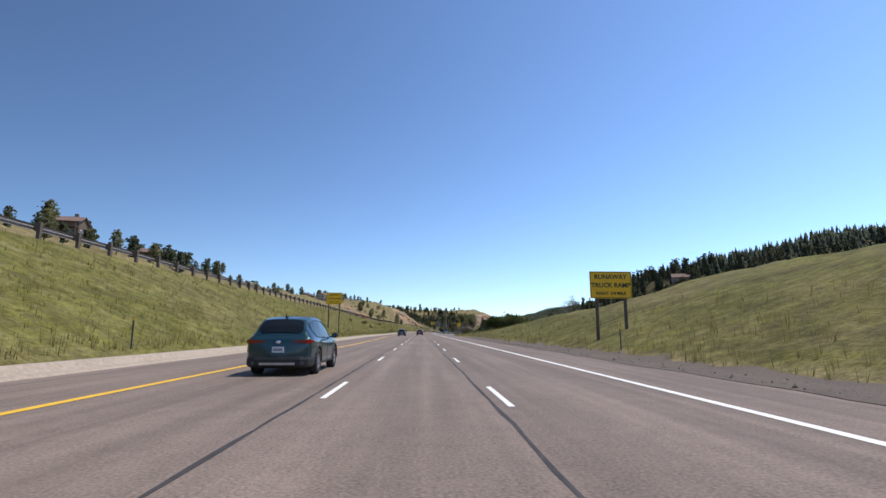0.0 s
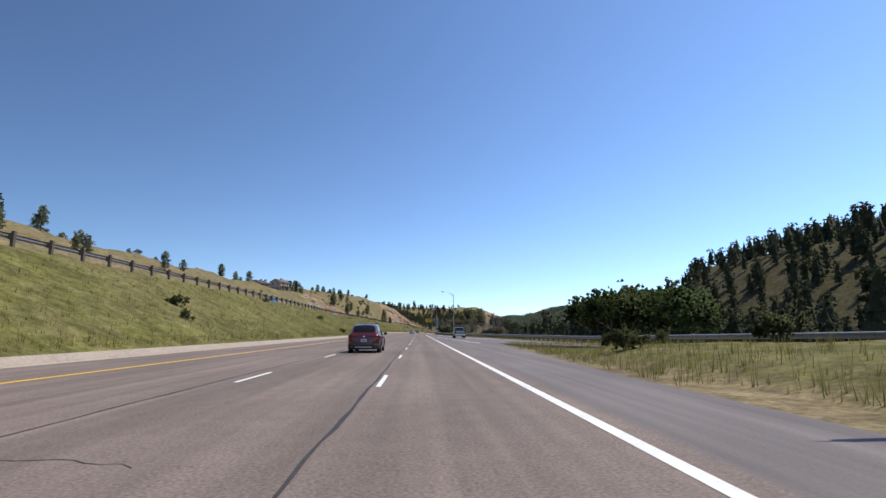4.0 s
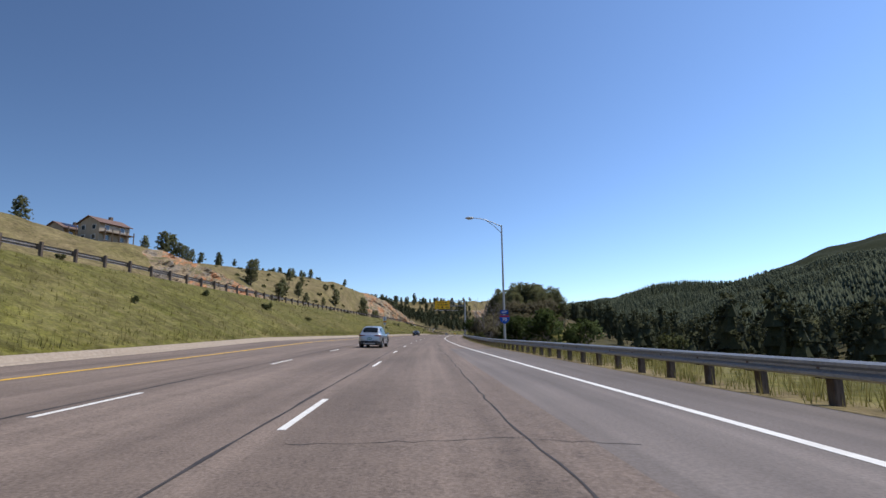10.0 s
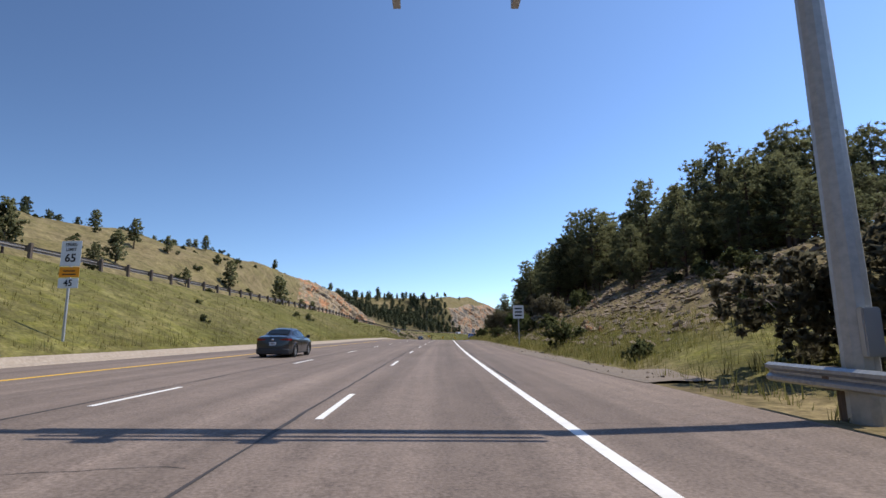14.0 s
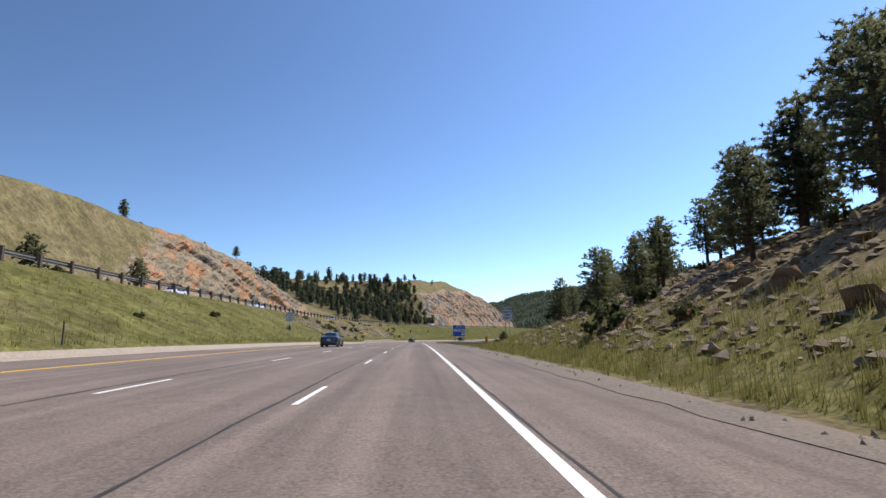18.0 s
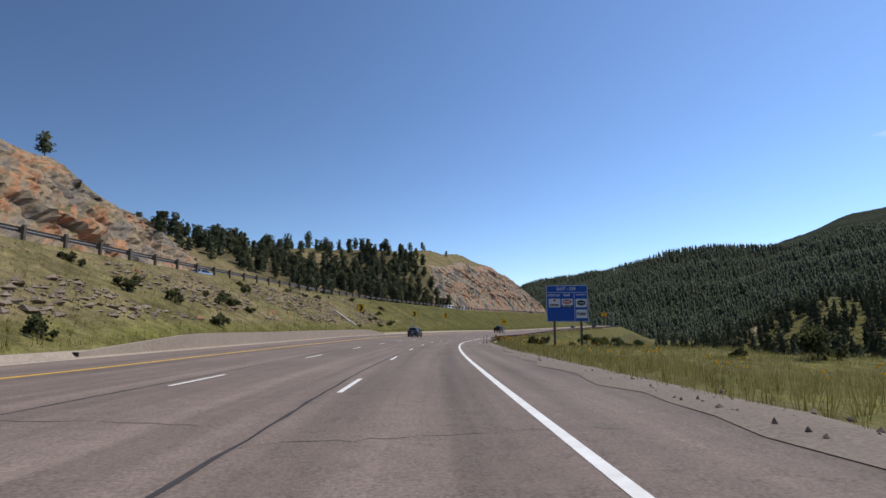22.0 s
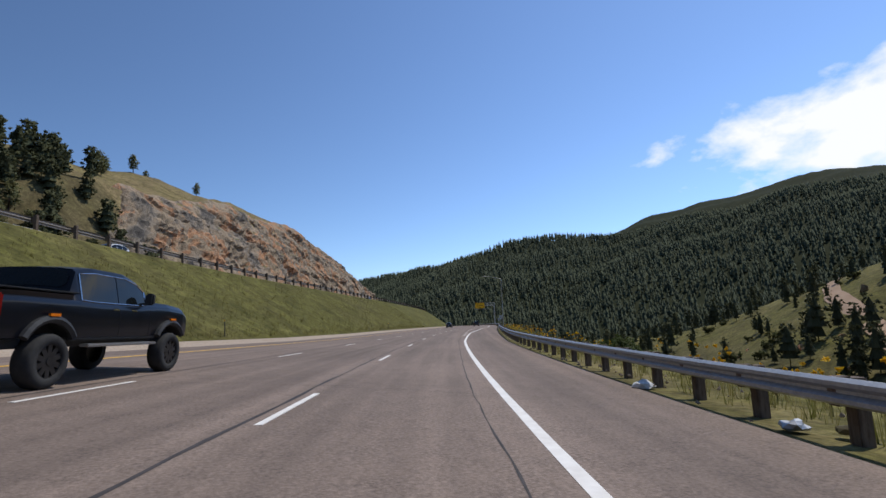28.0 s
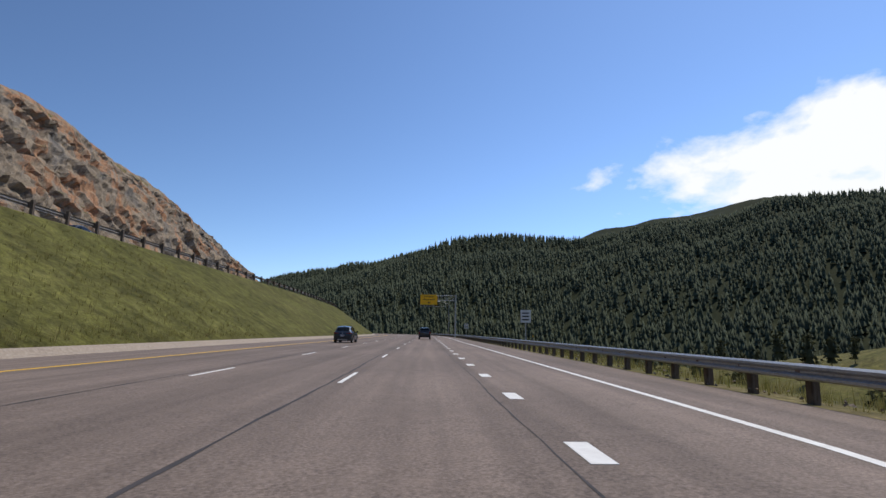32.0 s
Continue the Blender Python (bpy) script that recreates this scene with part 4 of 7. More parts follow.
def leafy_meshes(seed, h, wide, leaf, material, bark, deep=3, per=7):
    """A broad-leaved tree or a big shrub: forked limbs and a crown of leaf clumps with gaps."""
    rng = np.random.default_rng(seed)
    bm = bmesh.new()
    cen, siz = [], []

    def limb(p, way, length, rad, depth):
        q = p + way * length
        mid = p.lerp(q, 0.5) + Vector(rng.normal(0, 0.06 * length, 3))
        tube(bm, [p, mid, q], [rad, rad * 0.8, rad * 0.6], 5 if depth > 1 else 3)
        if depth == 0:
            for _ in range(per):
                c = q + Vector(rng.normal(0, 0.075 * h, 3))
                cen.append(tuple(c))
                siz.append(leaf * rng.uniform(0.7, 1.3))
            return
        for _ in range(3 if depth > 1 else 4):
            w = (way + Vector(rng.normal(0, 0.55 * wide, 3)) + Vector((0, 0, 0.15))).normalized()
            limb(q, w, length * rng.uniform(0.6, 0.85), rad * 0.55, depth - 1)
        for _ in range(3):
            c = mid + Vector(rng.normal(0, 0.06 * h, 3))
            cen.append(tuple(c))
            siz.append(leaf * rng.uniform(0.7, 1.2))

    for _ in range(3):
        w = Vector((rng.normal(0, 0.3 * wide), rng.normal(0, 0.3 * wide), 1)).normalized()
        limb(Vector((rng.normal(0, 0.02 * h), rng.normal(0, 0.02 * h), -0.3)), w, h * 0.36 * (1 if deep == 3 else 1.25), 0.022 * h, deep)
    v, f = tufts(cen, siz, rng, 9 if deep == 3 else 7, 0.9, 0.5)
    nrm = v - np.array([0, 0, 0.3 * h])
    nrm = nrm / np.linalg.norm(nrm, axis=1, keepdims=True) + rng.normal(0, 0.35, v.shape) + np.array([0, 0, 0.35])
    nrm /= np.linalg.norm(nrm, axis=1, keepdims=True)
    tm = bpy.data.meshes.new("trunk")
    bm.to_mesh(tm)
    bm.free()
    tm.materials.append(bark)
    return tm, soup("crown", v, f, material, nrm)


def bare_mesh(seed, h, spread, twigs=4):
    rng = np.random.default_rng(seed)
    stem, twig = ([], []), ([], [])

    def seg(p, q, r0, r1, V, F_):
        n = 5 if r0 > 0.03 else 3
        t = (q - p).normalized()
        a = t.orthogonal().normalized()
        b = t.cross(a)
        i = len(V)
        for pt, r in ((p, r0), (q, r1)):
            for k in range(n):
                V.append(tuple(pt + (a * math.cos(k * math.tau / n) + b * math.sin(k * math.tau / n)) * r))
        for k in range(n):
            F_.append((i + k, i + (k + 1) % n, i + n + (k + 1) % n, i + n + k))

    def grow(p, way, length, rad, depth):
        steps = 3
        for i in range(steps):
            way = (way + Vector(rng.normal(0, 0.14, 3)) + Vector((0, 0, 0.04))).normalized()
            q = p + way * (length / steps)
            seg(p, q, rad * (1 - 0.25 * i / steps), rad * (1 - 0.25 * (i + 1) / steps), *(stem if depth >= twigs - 1 else twig))
            p = q
            if depth > 0 and i < steps - 1 and rng.uniform() < 0.75:
                w = (way + Vector(rng.normal(0, 0.6 * spread, 3))).normalized()
                grow(p, w, length * rng.uniform(0.45, 0.7), rad * 0.5, depth - 1)
        if depth > 0:
            for _ in range(2 if depth < 3 else 3):
                w = (way + Vector(rng.normal(0, 0.45 * spread, 3))).normalized()
                grow(p, w, length * rng.uniform(0.6, 0.8), rad * 0.62, depth - 1)

    for _ in range(2):
        w = Vector((rng.normal(0, 0.22 * spread), rng.normal(0, 0.22 * spread), 1)).normalized()
        grow(Vector((rng.normal(0, 0.05), 0, -0.3)), w, h * 0.3, 0.0115 * h, twigs)
    return soup("trunk", *stem, M["grey_bark"]), soup("crown", *twig, M["grey_bark"])


PINES = [pine_meshes(20 + i, h) for i, h in enumerate((9, 10, 11, 12, 8, 10.5))]
PINES_FAR = [pine_meshes(20 + i, h, False) for i, h in enumerate((9, 10, 11, 12, 8, 10.5))]
LEAFY = [leafy_meshes(40 + i, 7, 1.0, 0.34, M["leaves"], M["grey_bark"]) for i in range(2)]
SHRUB = [leafy_meshes(50 + i, 1.7, 1.5, 0.17, M["sage"], M["grey_bark"], 2, 7) for i in range(3)]
SCRUB = [leafy_meshes(60 + i, 3.6, 1.3, 0.2, M["brown_twigs"], M["grey_bark"]) for i in range(2)]
BARE = [bare_mesh(70, 9, 0.85, 4), bare_mesh(71, 9, 0.95, 4), bare_mesh(72, 5, 1.1, 4)]
PLANT_RNG = random.Random(7)


def plant(name, label, cat, meshes, s, d, scale=1.0, group="", spin=None, dz=-0.1, names=("trunk", "crown")):
    o = thing(name, label, cat, group)
    o.matrix_world = Matrix.Translation(on_ground(s, d, dz)) @ Matrix.Rotation(PLANT_RNG.uniform(0, 6.28) if spin is None else spin, 4, "Z") @ Matrix.Diagonal((scale, scale, scale * PLANT_RNG.uniform(0.92, 1.08), 1))
    for n, me in zip(names, meshes):
        part(n, me, None, o)
    return o


def pine(s, d, scale=1.0, group="pines on the hillside", label="dark green ponderosa pine on the dry hillside"):
    return plant("pine_tree", label, "tree", PLANT_RNG.choice(PINES if d > 0 else PINES_FAR), s, d, scale, group)


# single pines on the left hill: s, d, size
for s, d, k in ((603, -55, 0.92), (623, -53, 0.6), (596, -70, 0.7), (664, -60, 0.8), (247, -81, 0.75), (250, -86, 0.6), (261, -103, 0.85), (266, -108, 0.8), (215, -78, 0.7), (206, -84, 0.85), (196, -88, 0.8), (150, -80, 0.8), (142, -86, 0.9), (136, -90, 0.75), (128, -95, 0.9), (112, -84, 0.8), (96, -88, 0.9), (84, -90, 0.7), (70, -92, 0.9), (58, -95, 0.8), (44, -90, 0.75), (300, -88, 0.6), (322, -92, 0.6),
                (364, -140, 1.0), (372, -132, 0.6), (392, -108, 0.65), (404, -128, 0.6), (345, -150, 1.1), (330, -146, 0.8), (336, -158, 0.9), (430, -118, 0.7), (436, -112, 0.8), (425, -125, 0.7), (458, -92, 0.5), (470, -94, 0.75), (478, -93, 0.85), (484, -100, 0.7), (497, -64, 0.5), (494, -74, 0.7), (503, -65, 0.7), (516, -60, 0.5), (540, -72, 0.6), (560, -66, 0.5), (575, -90, 0.7), (590, -88, 0.6), (640, -100, 0.55), (655, -112, 0.55), (690, -143, 0.8), (697, -138, 0.7), (758, -84, 0.6), (740, -86, 0.4), (718, -101, 0.6), (722, -104, 0.6), (665, -140, 0.6), (600, -120, 0.6)):
    pine(s, d, k * (0.78 if s < 300 else 1.25 if 480 < s < 630 else 1.0))
r_ = random.Random(3)
OPEN_WOOD = []
for _ in range(26):
    OPEN_WOOD.append((r_.uniform(20, 240), r_.uniform(-112, -82)))
for _ in range(8):
    pine(r_.uniform(520, 700), r_.uniform(-190, -125), r_.uniform(0.5, 0.85))
# the wooded hill between the two rock cuts
for _ in range(70):
    s = r_.uniform(832, 955)
    d = r_.uniform(-100, -60)
    if s > 945 and d > -88:
        d -= 30
    OPEN_WOOD.append((s, d))
for _ in range(110):
    OPEN_WOOD.append((r_.uniform(868, 952), r_.uniform(-112, -58)))
for _ in range(40):
    OPEN_WOOD.append((r_.uniform(820, 880), r_.uniform(-135, -92)))
for _ in range(34):
    pine(r_.uniform(884, 932), r_.uniform(-98, -62), r_.uniform(0.38, 0.62), "pines of the wooded hill", "dark green pine in the open wood on the hill")
for s, d, k in ((1006, -110, 0.6), (1014, -96, 0.5), (992, -104, 0.6), (975, -100, 0.55), (985, -110, 0.65), (968, -95, 0.5), (962, -104, 0.65), (1000, -122, 0.6)):
    pine(s, d, k, "pines above the rock", "dark pine above the rock cut")
# steep wooded bank on the valley side
for _ in range(76):
    s = r_.uniform(446, 588)
    e = float(knots(s, PAVED))
    d = e + 11 + 15 * r_.uniform(0, 1) ** 1.2
    pine(s, d, r_.uniform(0.5, 0.85) * (0.72 if d < e + 15 else 0.92) * (1.0 if s < 535 else 0.74), "pines of the bank", "tall dark pine on the steep bank beside the road")
for s, d, k in ((610, 27, 0.95), (614, 30, 1.0), (606, 27.5, 0.85), (617, 34, 0.9), (592, 15, 0.5), (588, 17.5, 0.62), (584, 15.5, 0.6), (579, 18, 0.7), (576, 15, 0.55), (572, 19, 0.8), (568, 16.5, 0.7), (598, 18, 0.55), (600, 22, 0.65), (563, 18, 0.8), (595, 24, 0.7), (652, 24, 0.5), (660, 30, 0.45)):
    pine(s, d, k * 0.7, "pines of the bank", "dark pine at the end of the bank")
# the thick wood close to the road
for _ in range(44):
    s = r_.uniform(484, 530)
    d = float(knots(s, PAVED)) + 9.5 + 9 * r_.uniform(0, 1)
    pine(s, d, r_.uniform(0.5, 0.92) * (0.7 if d < 13 else 1.0), "pines of the bank", "dark pine crowding the steep bank beside the road")
for _ in range(24):
    s = r_.uniform(478, 532)
    d = float(knots(s, PAVED)) + 3.4 + 6 * r_.uniform(0, 1)
    plant("scrub_tree", "brown-green scrub under the pines of the bank", "tree", SCRUB[_ % 2] if _ % 3 else LEAFY[0], s, d, r_.uniform(0.5, 1.0) * (1 if _ % 3 else 0.4), "scrub on the bank")
# thicket behind the rail before the bank
for s, d, k in ((434, 22, 0.6), (438, 19, 0.6), (441, 25, 0.75), (444, 29, 0.8)):
    pine(s, d, k, "pines behind the rail", "dark pine behind the guard rail")
for s, d, k in ((404, 13, 0.8), (411, 14.5, 1.1), (416, 12.5, 1.1), (421, 13, 1.4), (424, 20, 1.8), (430, 24, 2.0), (436, 20, 2.1), (440, 27, 2.0), (433, 28, 1.8), (446, 30, 1.8), (252, 20, 0.7), (248, 22, 0.8), (256, 23, 0.8), (254, 19, 0.6), (399, 14, 0.6), (426, 12.5, 1.4), (432, 14, 1.6), (409, 18, 0.8), (418, 18, 1.0), (394, 15, 0.6), (438, 12.5, 1.1), (372, 15, 0.7), (380, 16, 0.7), (424, 16, 1.1), (429, 18, 1.2)):
    plant("scrub_tree", "brown half-bare scrub oak behind the guard rail", "tree", SCRUB[int(s) % 2], s, d, k, "scrub behind the rail")
for s, d, k, b in ((251, 21, 0.85, 0), (253, 22.5, 0.6, 1), (434, 18, 0.8, 0), (409.2, 12.0, 1.15, 0), (414, 14.5, 0.7, 1), (418, 12.0, 0.6, 2), (296, 19, 0.85, 1), (300, 21, 0.8, 0), (303, 17, 0.75, 2), (292, 23, 0.8, 0), (93, 26, 0.55, 1), (96, 27, 0.5, 0), (355, 17, 0.5, 2), (402, 12, 0.5, 2)):
    plant("bare_tree", "leafless grey tree with twisted branches", "tree", BARE[b], s, d, k, "bare trees")
for s, d, k in ((182, 27, 1.0), (187, 30, 1.15), (191, 27, 0.95), (196, 33, 1.1), (178, 33, 1.1), (366, 13, 0.5), (360, 15, 0.55), (371, 12.5, 0.4), (376, 14, 0.5), (352, 16, 0.45), (315, 18, 0.4), (322, 20, 0.45), (424, 11, 0.7), (900, 20, 0.6), (905, 24, 0.7), (912, 27, 0.7), (630, 20, 0.3), (640, 24, 0.35), (650, 28, 0.4), (660, 22, 0.3), (672, 30, 0.4), (935, 30, 0.75), (945, 34, 0.8), (952, 27, 0.6), (925, 24, 0.65), (960, 42, 0.8), (980, 36, 0.8)):
    plant("broadleaf_tree", "bushy bright green broadleaf tree below the road", "tree", PLANT_RNG.choice(LEAFY), s, d, k, "green trees")
for _ in range(75):
    s, d = (r_.uniform(110, 640) if r_.random() < 0.3 else r_.uniform(650, 790)), r_.uniform(-26, -14.5)
    plant("shrub", "grey-green shrub on the grassy slope", "bush", PLANT_RNG.choice(SHRUB), s, d, r_.uniform(0.25, 0.75), "shrubs on the slope")
for _ in range(40):
    s = r_.uniform(140, 430)
    d = float(knots(s, PAVED)) + r_.uniform(2.5, 14)
    plant("shrub", "grey-green shrub behind the guard rail", "bush", PLANT_RNG.choice(SHRUB), s, d, r_.uniform(0.4, 1.0), "shrubs behind the rail")
for _ in range(45):
    s = r_.uniform(596, 1000)
    d = float(knots(s, PAVED)) + r_.uniform(6, 60)
    plant("shrub", "green shrub on the meadow beside the road", "bush", PLANT_RNG.choice(SHRUB), s, d, r_.uniform(0.5, 1.3), "shrubs on the meadow")
for _ in range(50):
    s, d = r_.uniform(445, 596), r_.uniform(8.8, 20)
    plant("shrub", "dusty shrub on the bank", "bush", PLANT_RNG.choice(SHRUB), s, d, r_.uniform(0.4, 1.1), "shrubs on the bank")
for _ in range(32):
    s, d = r_.uniform(865, 1060), r_.uniform(38, 120)
    plant("shrub", "green shrub on the knoll below the road", "bush", PLANT_RNG.choice(SHRUB), s, d, r_.uniform(0.7, 1.9), "shrubs on the knoll")
for _ in range(75):
    s, d = (r_.uniform(300, 735) if r_.random() < 0.6 else r_.uniform(540, 680)), r_.uniform(-125, -52)
    plant("shrub", "dark shrub on the dry hillside", "bush", PLANT_RNG.choice(SHRUB), s, d, r_.uniform(0.6, 1.4), "shrubs on the hill")


M["pine_needles_far"] = thin(mat("far_pine_needles", [(0.05, 0.062, 0.034), (0.07, 0.082, 0.042), (0.1, 0.105, 0.055)], 0.85, (0.5, 4.0), rand=0.4, spec=0.2), 0.25)


def tuft_forest(name, places, label, seed, hmin, hmax, clumps=46, n=5, full=1.0):
    """Joined pines of middle distance: stems, and lumpy rounded crowns of many needle clumps round a dense heart."""
    rng = np.random.default_rng(seed)
    pl = np.asarray(places)
    k = len(pl)
    h = rng.uniform(hmin, hmax, k) * rng.choice([1.0, 1.0, 0.8, 1.2], k)
    wide = rng.uniform(0.19, 0.29, k) * full
    low = rng.uniform(0.08, 0.24, k)
    t = low[:, None] + (1 - low[:, None]) * rng.uniform(0, 1, (k, clumps)) ** 0.85
    ang = rng.uniform(0, 6.28, (k, clumps))
    spread = wide[:, None] * np.sin(np.pi * np.clip((1 - t) * 0.7 + 0.13, 0, 0.97)) ** 0.8
    lump = 0.78 + 0.3 * np.sin(ang * 2 + t * 15 + rng.uniform(0, 6, (k, 1)))
    r = spread * lump * h[:, None] * rng.uniform(0.35, 1.0, (k, clumps)) ** 0.6
    cen = pl[:, None] + np.stack([np.cos(ang) * r, np.sin(ang) * r, t * h[:, None]], -1)
    siz = (h[:, None] * rng.uniform(0.05, 0.085, (k, clumps)) * full).ravel()
    v, f = tufts(cen.reshape(-1, 3), siz, rng, n, 0.7, 0.42)
    out = np.stack([np.cos(ang), np.sin(ang), 0.25 + 0.5 * t], -1).reshape(-1, 1, 3).repeat(n * 3, 1).reshape(-1, 3)
    nrm = out + rng.normal(0, 0.4, (len(v) // 3, 1, 3)).repeat(3, 1).reshape(-1, 3)
    # hearts: ragged six-sided skirts, and a stem
    m = 6
    hv = []
    for zb, rr, zt in ((0.0, 0.62, 0.5), (0.22, 0.72, 0.7), (0.45, 0.6, 0.84), (0.66, 0.4, 0.93)):
        zb_, zt_ = low + (1 - low) * zb, low + (1 - low) * zt
        a = rng.uniform(0, 6.28, (k, 1)) + np.arange(m + 1)[None] * math.tau / m
        q = rr * wide[:, None] * h[:, None] * rng.uniform(0.7, 1.1, (k, m + 1))
        q[:, -1] = q[:, 0]
        ring = pl[:, None] + np.stack([np.cos(a) * q, np.sin(a) * q, np.broadcast_to((zb_ * h)[:, None], q.shape)], -1)
        tip = pl + np.stack([0 * h, 0 * h, zt_ * h], -1)
        for j in range(m):
            hv.append(np.stack([ring[:, j], ring[:, j + 1], tip], 1))
    for j in range(3):
        a0, a1 = j * math.tau / 3, (j + 1) * math.tau / 3
        w = h * 0.016
        foot0 = pl + np.stack([np.cos(a0) * w, np.sin(a0) * w, -0.4 + 0 * h], -1)
        foot1 = pl + np.stack([np.cos(a1) * w, np.sin(a1) * w, -0.4 + 0 * h], -1)
        hv.append(np.stack([foot0, foot1, pl + np.stack([0 * h, 0 * h, h * 0.9], -1)], 1))
    hv = np.concatenate(hv).reshape(-1, 3)
    g = np.cross(hv[1::3] - hv[0::3], hv[2::3] - hv[0::3])
    g /= np.linalg.norm(g, axis=1, keepdims=True) + 1e-9
    v = np.concatenate([v, hv])
    nrm = np.concatenate([nrm, g.repeat(3, 0)])
    nrm /= np.linalg.norm(nrm, axis=1, keepdims=True)
    tagged(part(name, soup(name, v, np.arange(len(v)).reshape(-1, 3), M["pine_needles_far"], nrm), None), label, "forest", kind="stuff")


def hill_forest():
    rng = np.random.default_rng(31)
    near = []
    while len(near) < 1350:
        s = rng.uniform(125, 600)
        e = float(knots(s, PAVED))
        d = e + (30 if s < 420 else 38) + 110 * rng.uniform() ** 1.2
        near.append(tuple(on_ground(s, d, -0.3)))
    for _ in range(120):
        s = rng.uniform(455, 580)
        pine(s, float(knots(s, PAVED)) + rng.uniform(15, 30), rng.uniform(0.65, 0.95), "pines of the bank", "dark pine on the crest of the steep bank")
    tuft_forest("forest", near, "dark pines on the near slope of the valley", 33, 5, 9.5)
    hill = []
    while len(hill) < 150:
        s, d = rng.uniform(838, 950), rng.uniform(-190, -90)
        hill.append(tuple(on_ground(s, d, -0.3)))
    for _ in range(60):
        hill.append(tuple(on_ground(rng.uniform(-60, 330), rng.uniform(-175, -108), -0.3)))
    for _ in range(22):
        hill.append(tuple(on_ground(rng.uniform(520, 740), rng.uniform(-200, -120), -0.3)))
    tuft_forest("forest", [tuple(on_ground(s, d, -0.3)) for s, d in OPEN_WOOD], "open pine wood on the dry hillside", 36, 4.8, 8.3, 100, 6, 1.22)
    tuft_forest("forest", hill, "scattered pines over the crests of the hills", 34, 5.5, 9.5, 70, 6, 1.22)
    knoll = [tuple(on_ground(rng.uniform(880, 1090), float(rng.uniform(105, 215)), -0.3)) for _ in range(130)]
    knoll += [tuple(on_ground(rng.uniform(980, 1150), float(rng.uniform(40, 110)), -0.3)) for _ in range(70)]
    knoll += [tuple(on_ground(rng.uniform(790, 900), float(rng.uniform(55, 190)), -0.3)) for _ in range(170)]
    knoll += [tuple(on_ground(rng.uniform(860, 968), float(rng.uniform(66, 165)), -0.3)) for _ in range(190)]
    tuft_forest("forest", knoll, "pines on and behind the knoll below the road", 35, 5, 10)
    pts = []
    for _ in range(2400):
        s = rng.uniform(-190, 440)
        e = float(knots(s, PAVED))
        d = e + rng.uniform(75 if s < 130 else 110, 285)
        pts.append(tuple(on_ground(s, d, -0.4)))
    for _ in range(2000):
        s = rng.uniform(600, 1390)
        e = float(knots(s, PAVED))
        d = e + rng.uniform(130, 285)
        if 850 < s < 1080 and d < e + 175:
            if rng.uniform() > 0.12:
                continue
        pts.append(tuple(on_ground(s, d, -0.4)))
    far_forest("forest", pts, "dark conifer forest on the slope across the valley", 32, 5.5, 9.5, M["conifer"], True)


hill_forest()


def grass_band(name, label, n, s0, s1, dfun, hmin, hmax, seed, material, blades=5):
    rng = np.random.default_rng(seed)
    s = rng.uniform(s0, s1, n)
    base = np.array([on_ground(v, dfun(v, rng)) for v in s])
    h = rng.uniform(hmin, hmax, n)
    k = blades
    a = rng.uniform(0, 6.28, (n, k))
    lean = rng.uniform(0.05, 0.55, (n, k)) * h[:, None]
    c = base[:, None] + np.stack([np.cos(a), np.sin(a), np.zeros_like(a)], -1) * rng.uniform(0.02, 0.16, (n, k, 1))
    side = np.stack([-np.sin(a), np.cos(a), np.zeros_like(a)], -1) * rng.uniform(0.008, 0.018, (n, k, 1))
    tip = c + np.stack([np.cos(a) * lean, np.sin(a) * lean, h[:, None] * rng.uniform(0.6, 1.1, (n, k))], -1)
    c[..., 2] -= 0.05
    v = np.stack([c - side, c + side, tip], 2).reshape(-1, 3)
    up = rng.normal(0, 0.3, (len(v) // 3, 1, 3)).repeat(3, 1).reshape(-1, 3) + np.array([0.15, 0.05, 1.0])
    up /= np.linalg.norm(up, axis=1, keepdims=True)
    me = soup(name, v, np.arange(len(v)).reshape(-1, 3), material, up)
    tagged(part(name, me, None), label, "grass", kind="stuff")


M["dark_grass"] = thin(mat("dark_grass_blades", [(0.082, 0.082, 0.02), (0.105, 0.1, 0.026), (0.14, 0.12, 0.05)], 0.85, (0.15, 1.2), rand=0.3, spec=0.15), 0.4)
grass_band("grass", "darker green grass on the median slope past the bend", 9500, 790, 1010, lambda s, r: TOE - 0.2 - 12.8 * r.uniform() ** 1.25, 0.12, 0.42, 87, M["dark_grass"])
grass_band("grass", "green grass and weeds on the median slope", 31000, -15, 800, lambda s, r: TOE - 0.2 - 12.8 * r.uniform() ** 1.25, 0.12, 0.42, 81, M["grass"])
grass_band("grass", "taller pale weeds along the foot of the slope", 3500, -15, 1010, lambda s, r: TOE - 0.1 - abs(r.normal(0, 0.5)), 0.25, 0.75, 82, M["dry_grass"])
grass_band("grass", "dry grass on the verge of the valley side", 12000, -15, 1010, lambda s, r: float(knots(s, PAVED)) + (1.6 if not 130 < s < 440 else 0.4) + 9 * r.uniform() ** 1.7, 0.2, 0.65, 83, M["dry_grass"])
grass_band("grass", "green weeds behind the guard rail", 9000, 130, 1010, lambda s, r: float(knots(s, PAVED)) + 0.9 + 5 * r.uniform() ** 1.5, 0.25, 0.7, 84, M["grass"])
grass_band("grass", "pale green weeds along the foot of the bank", 15000, 444, 640, lambda s, r: float(knots(s, PAVED)) + 1.2 + 5 * r.uniform() ** 1.2, 0.14, 0.45, 86, M["grass"])
grass_band("meadow", "tall tawny meadow grass", 16000, 640, 770, lambda s, r: float(knots(s, PAVED)) + 3.6 + 30 * r.uniform() ** 1.2, 0.2, 0.52, 85, M["dry_grass"])


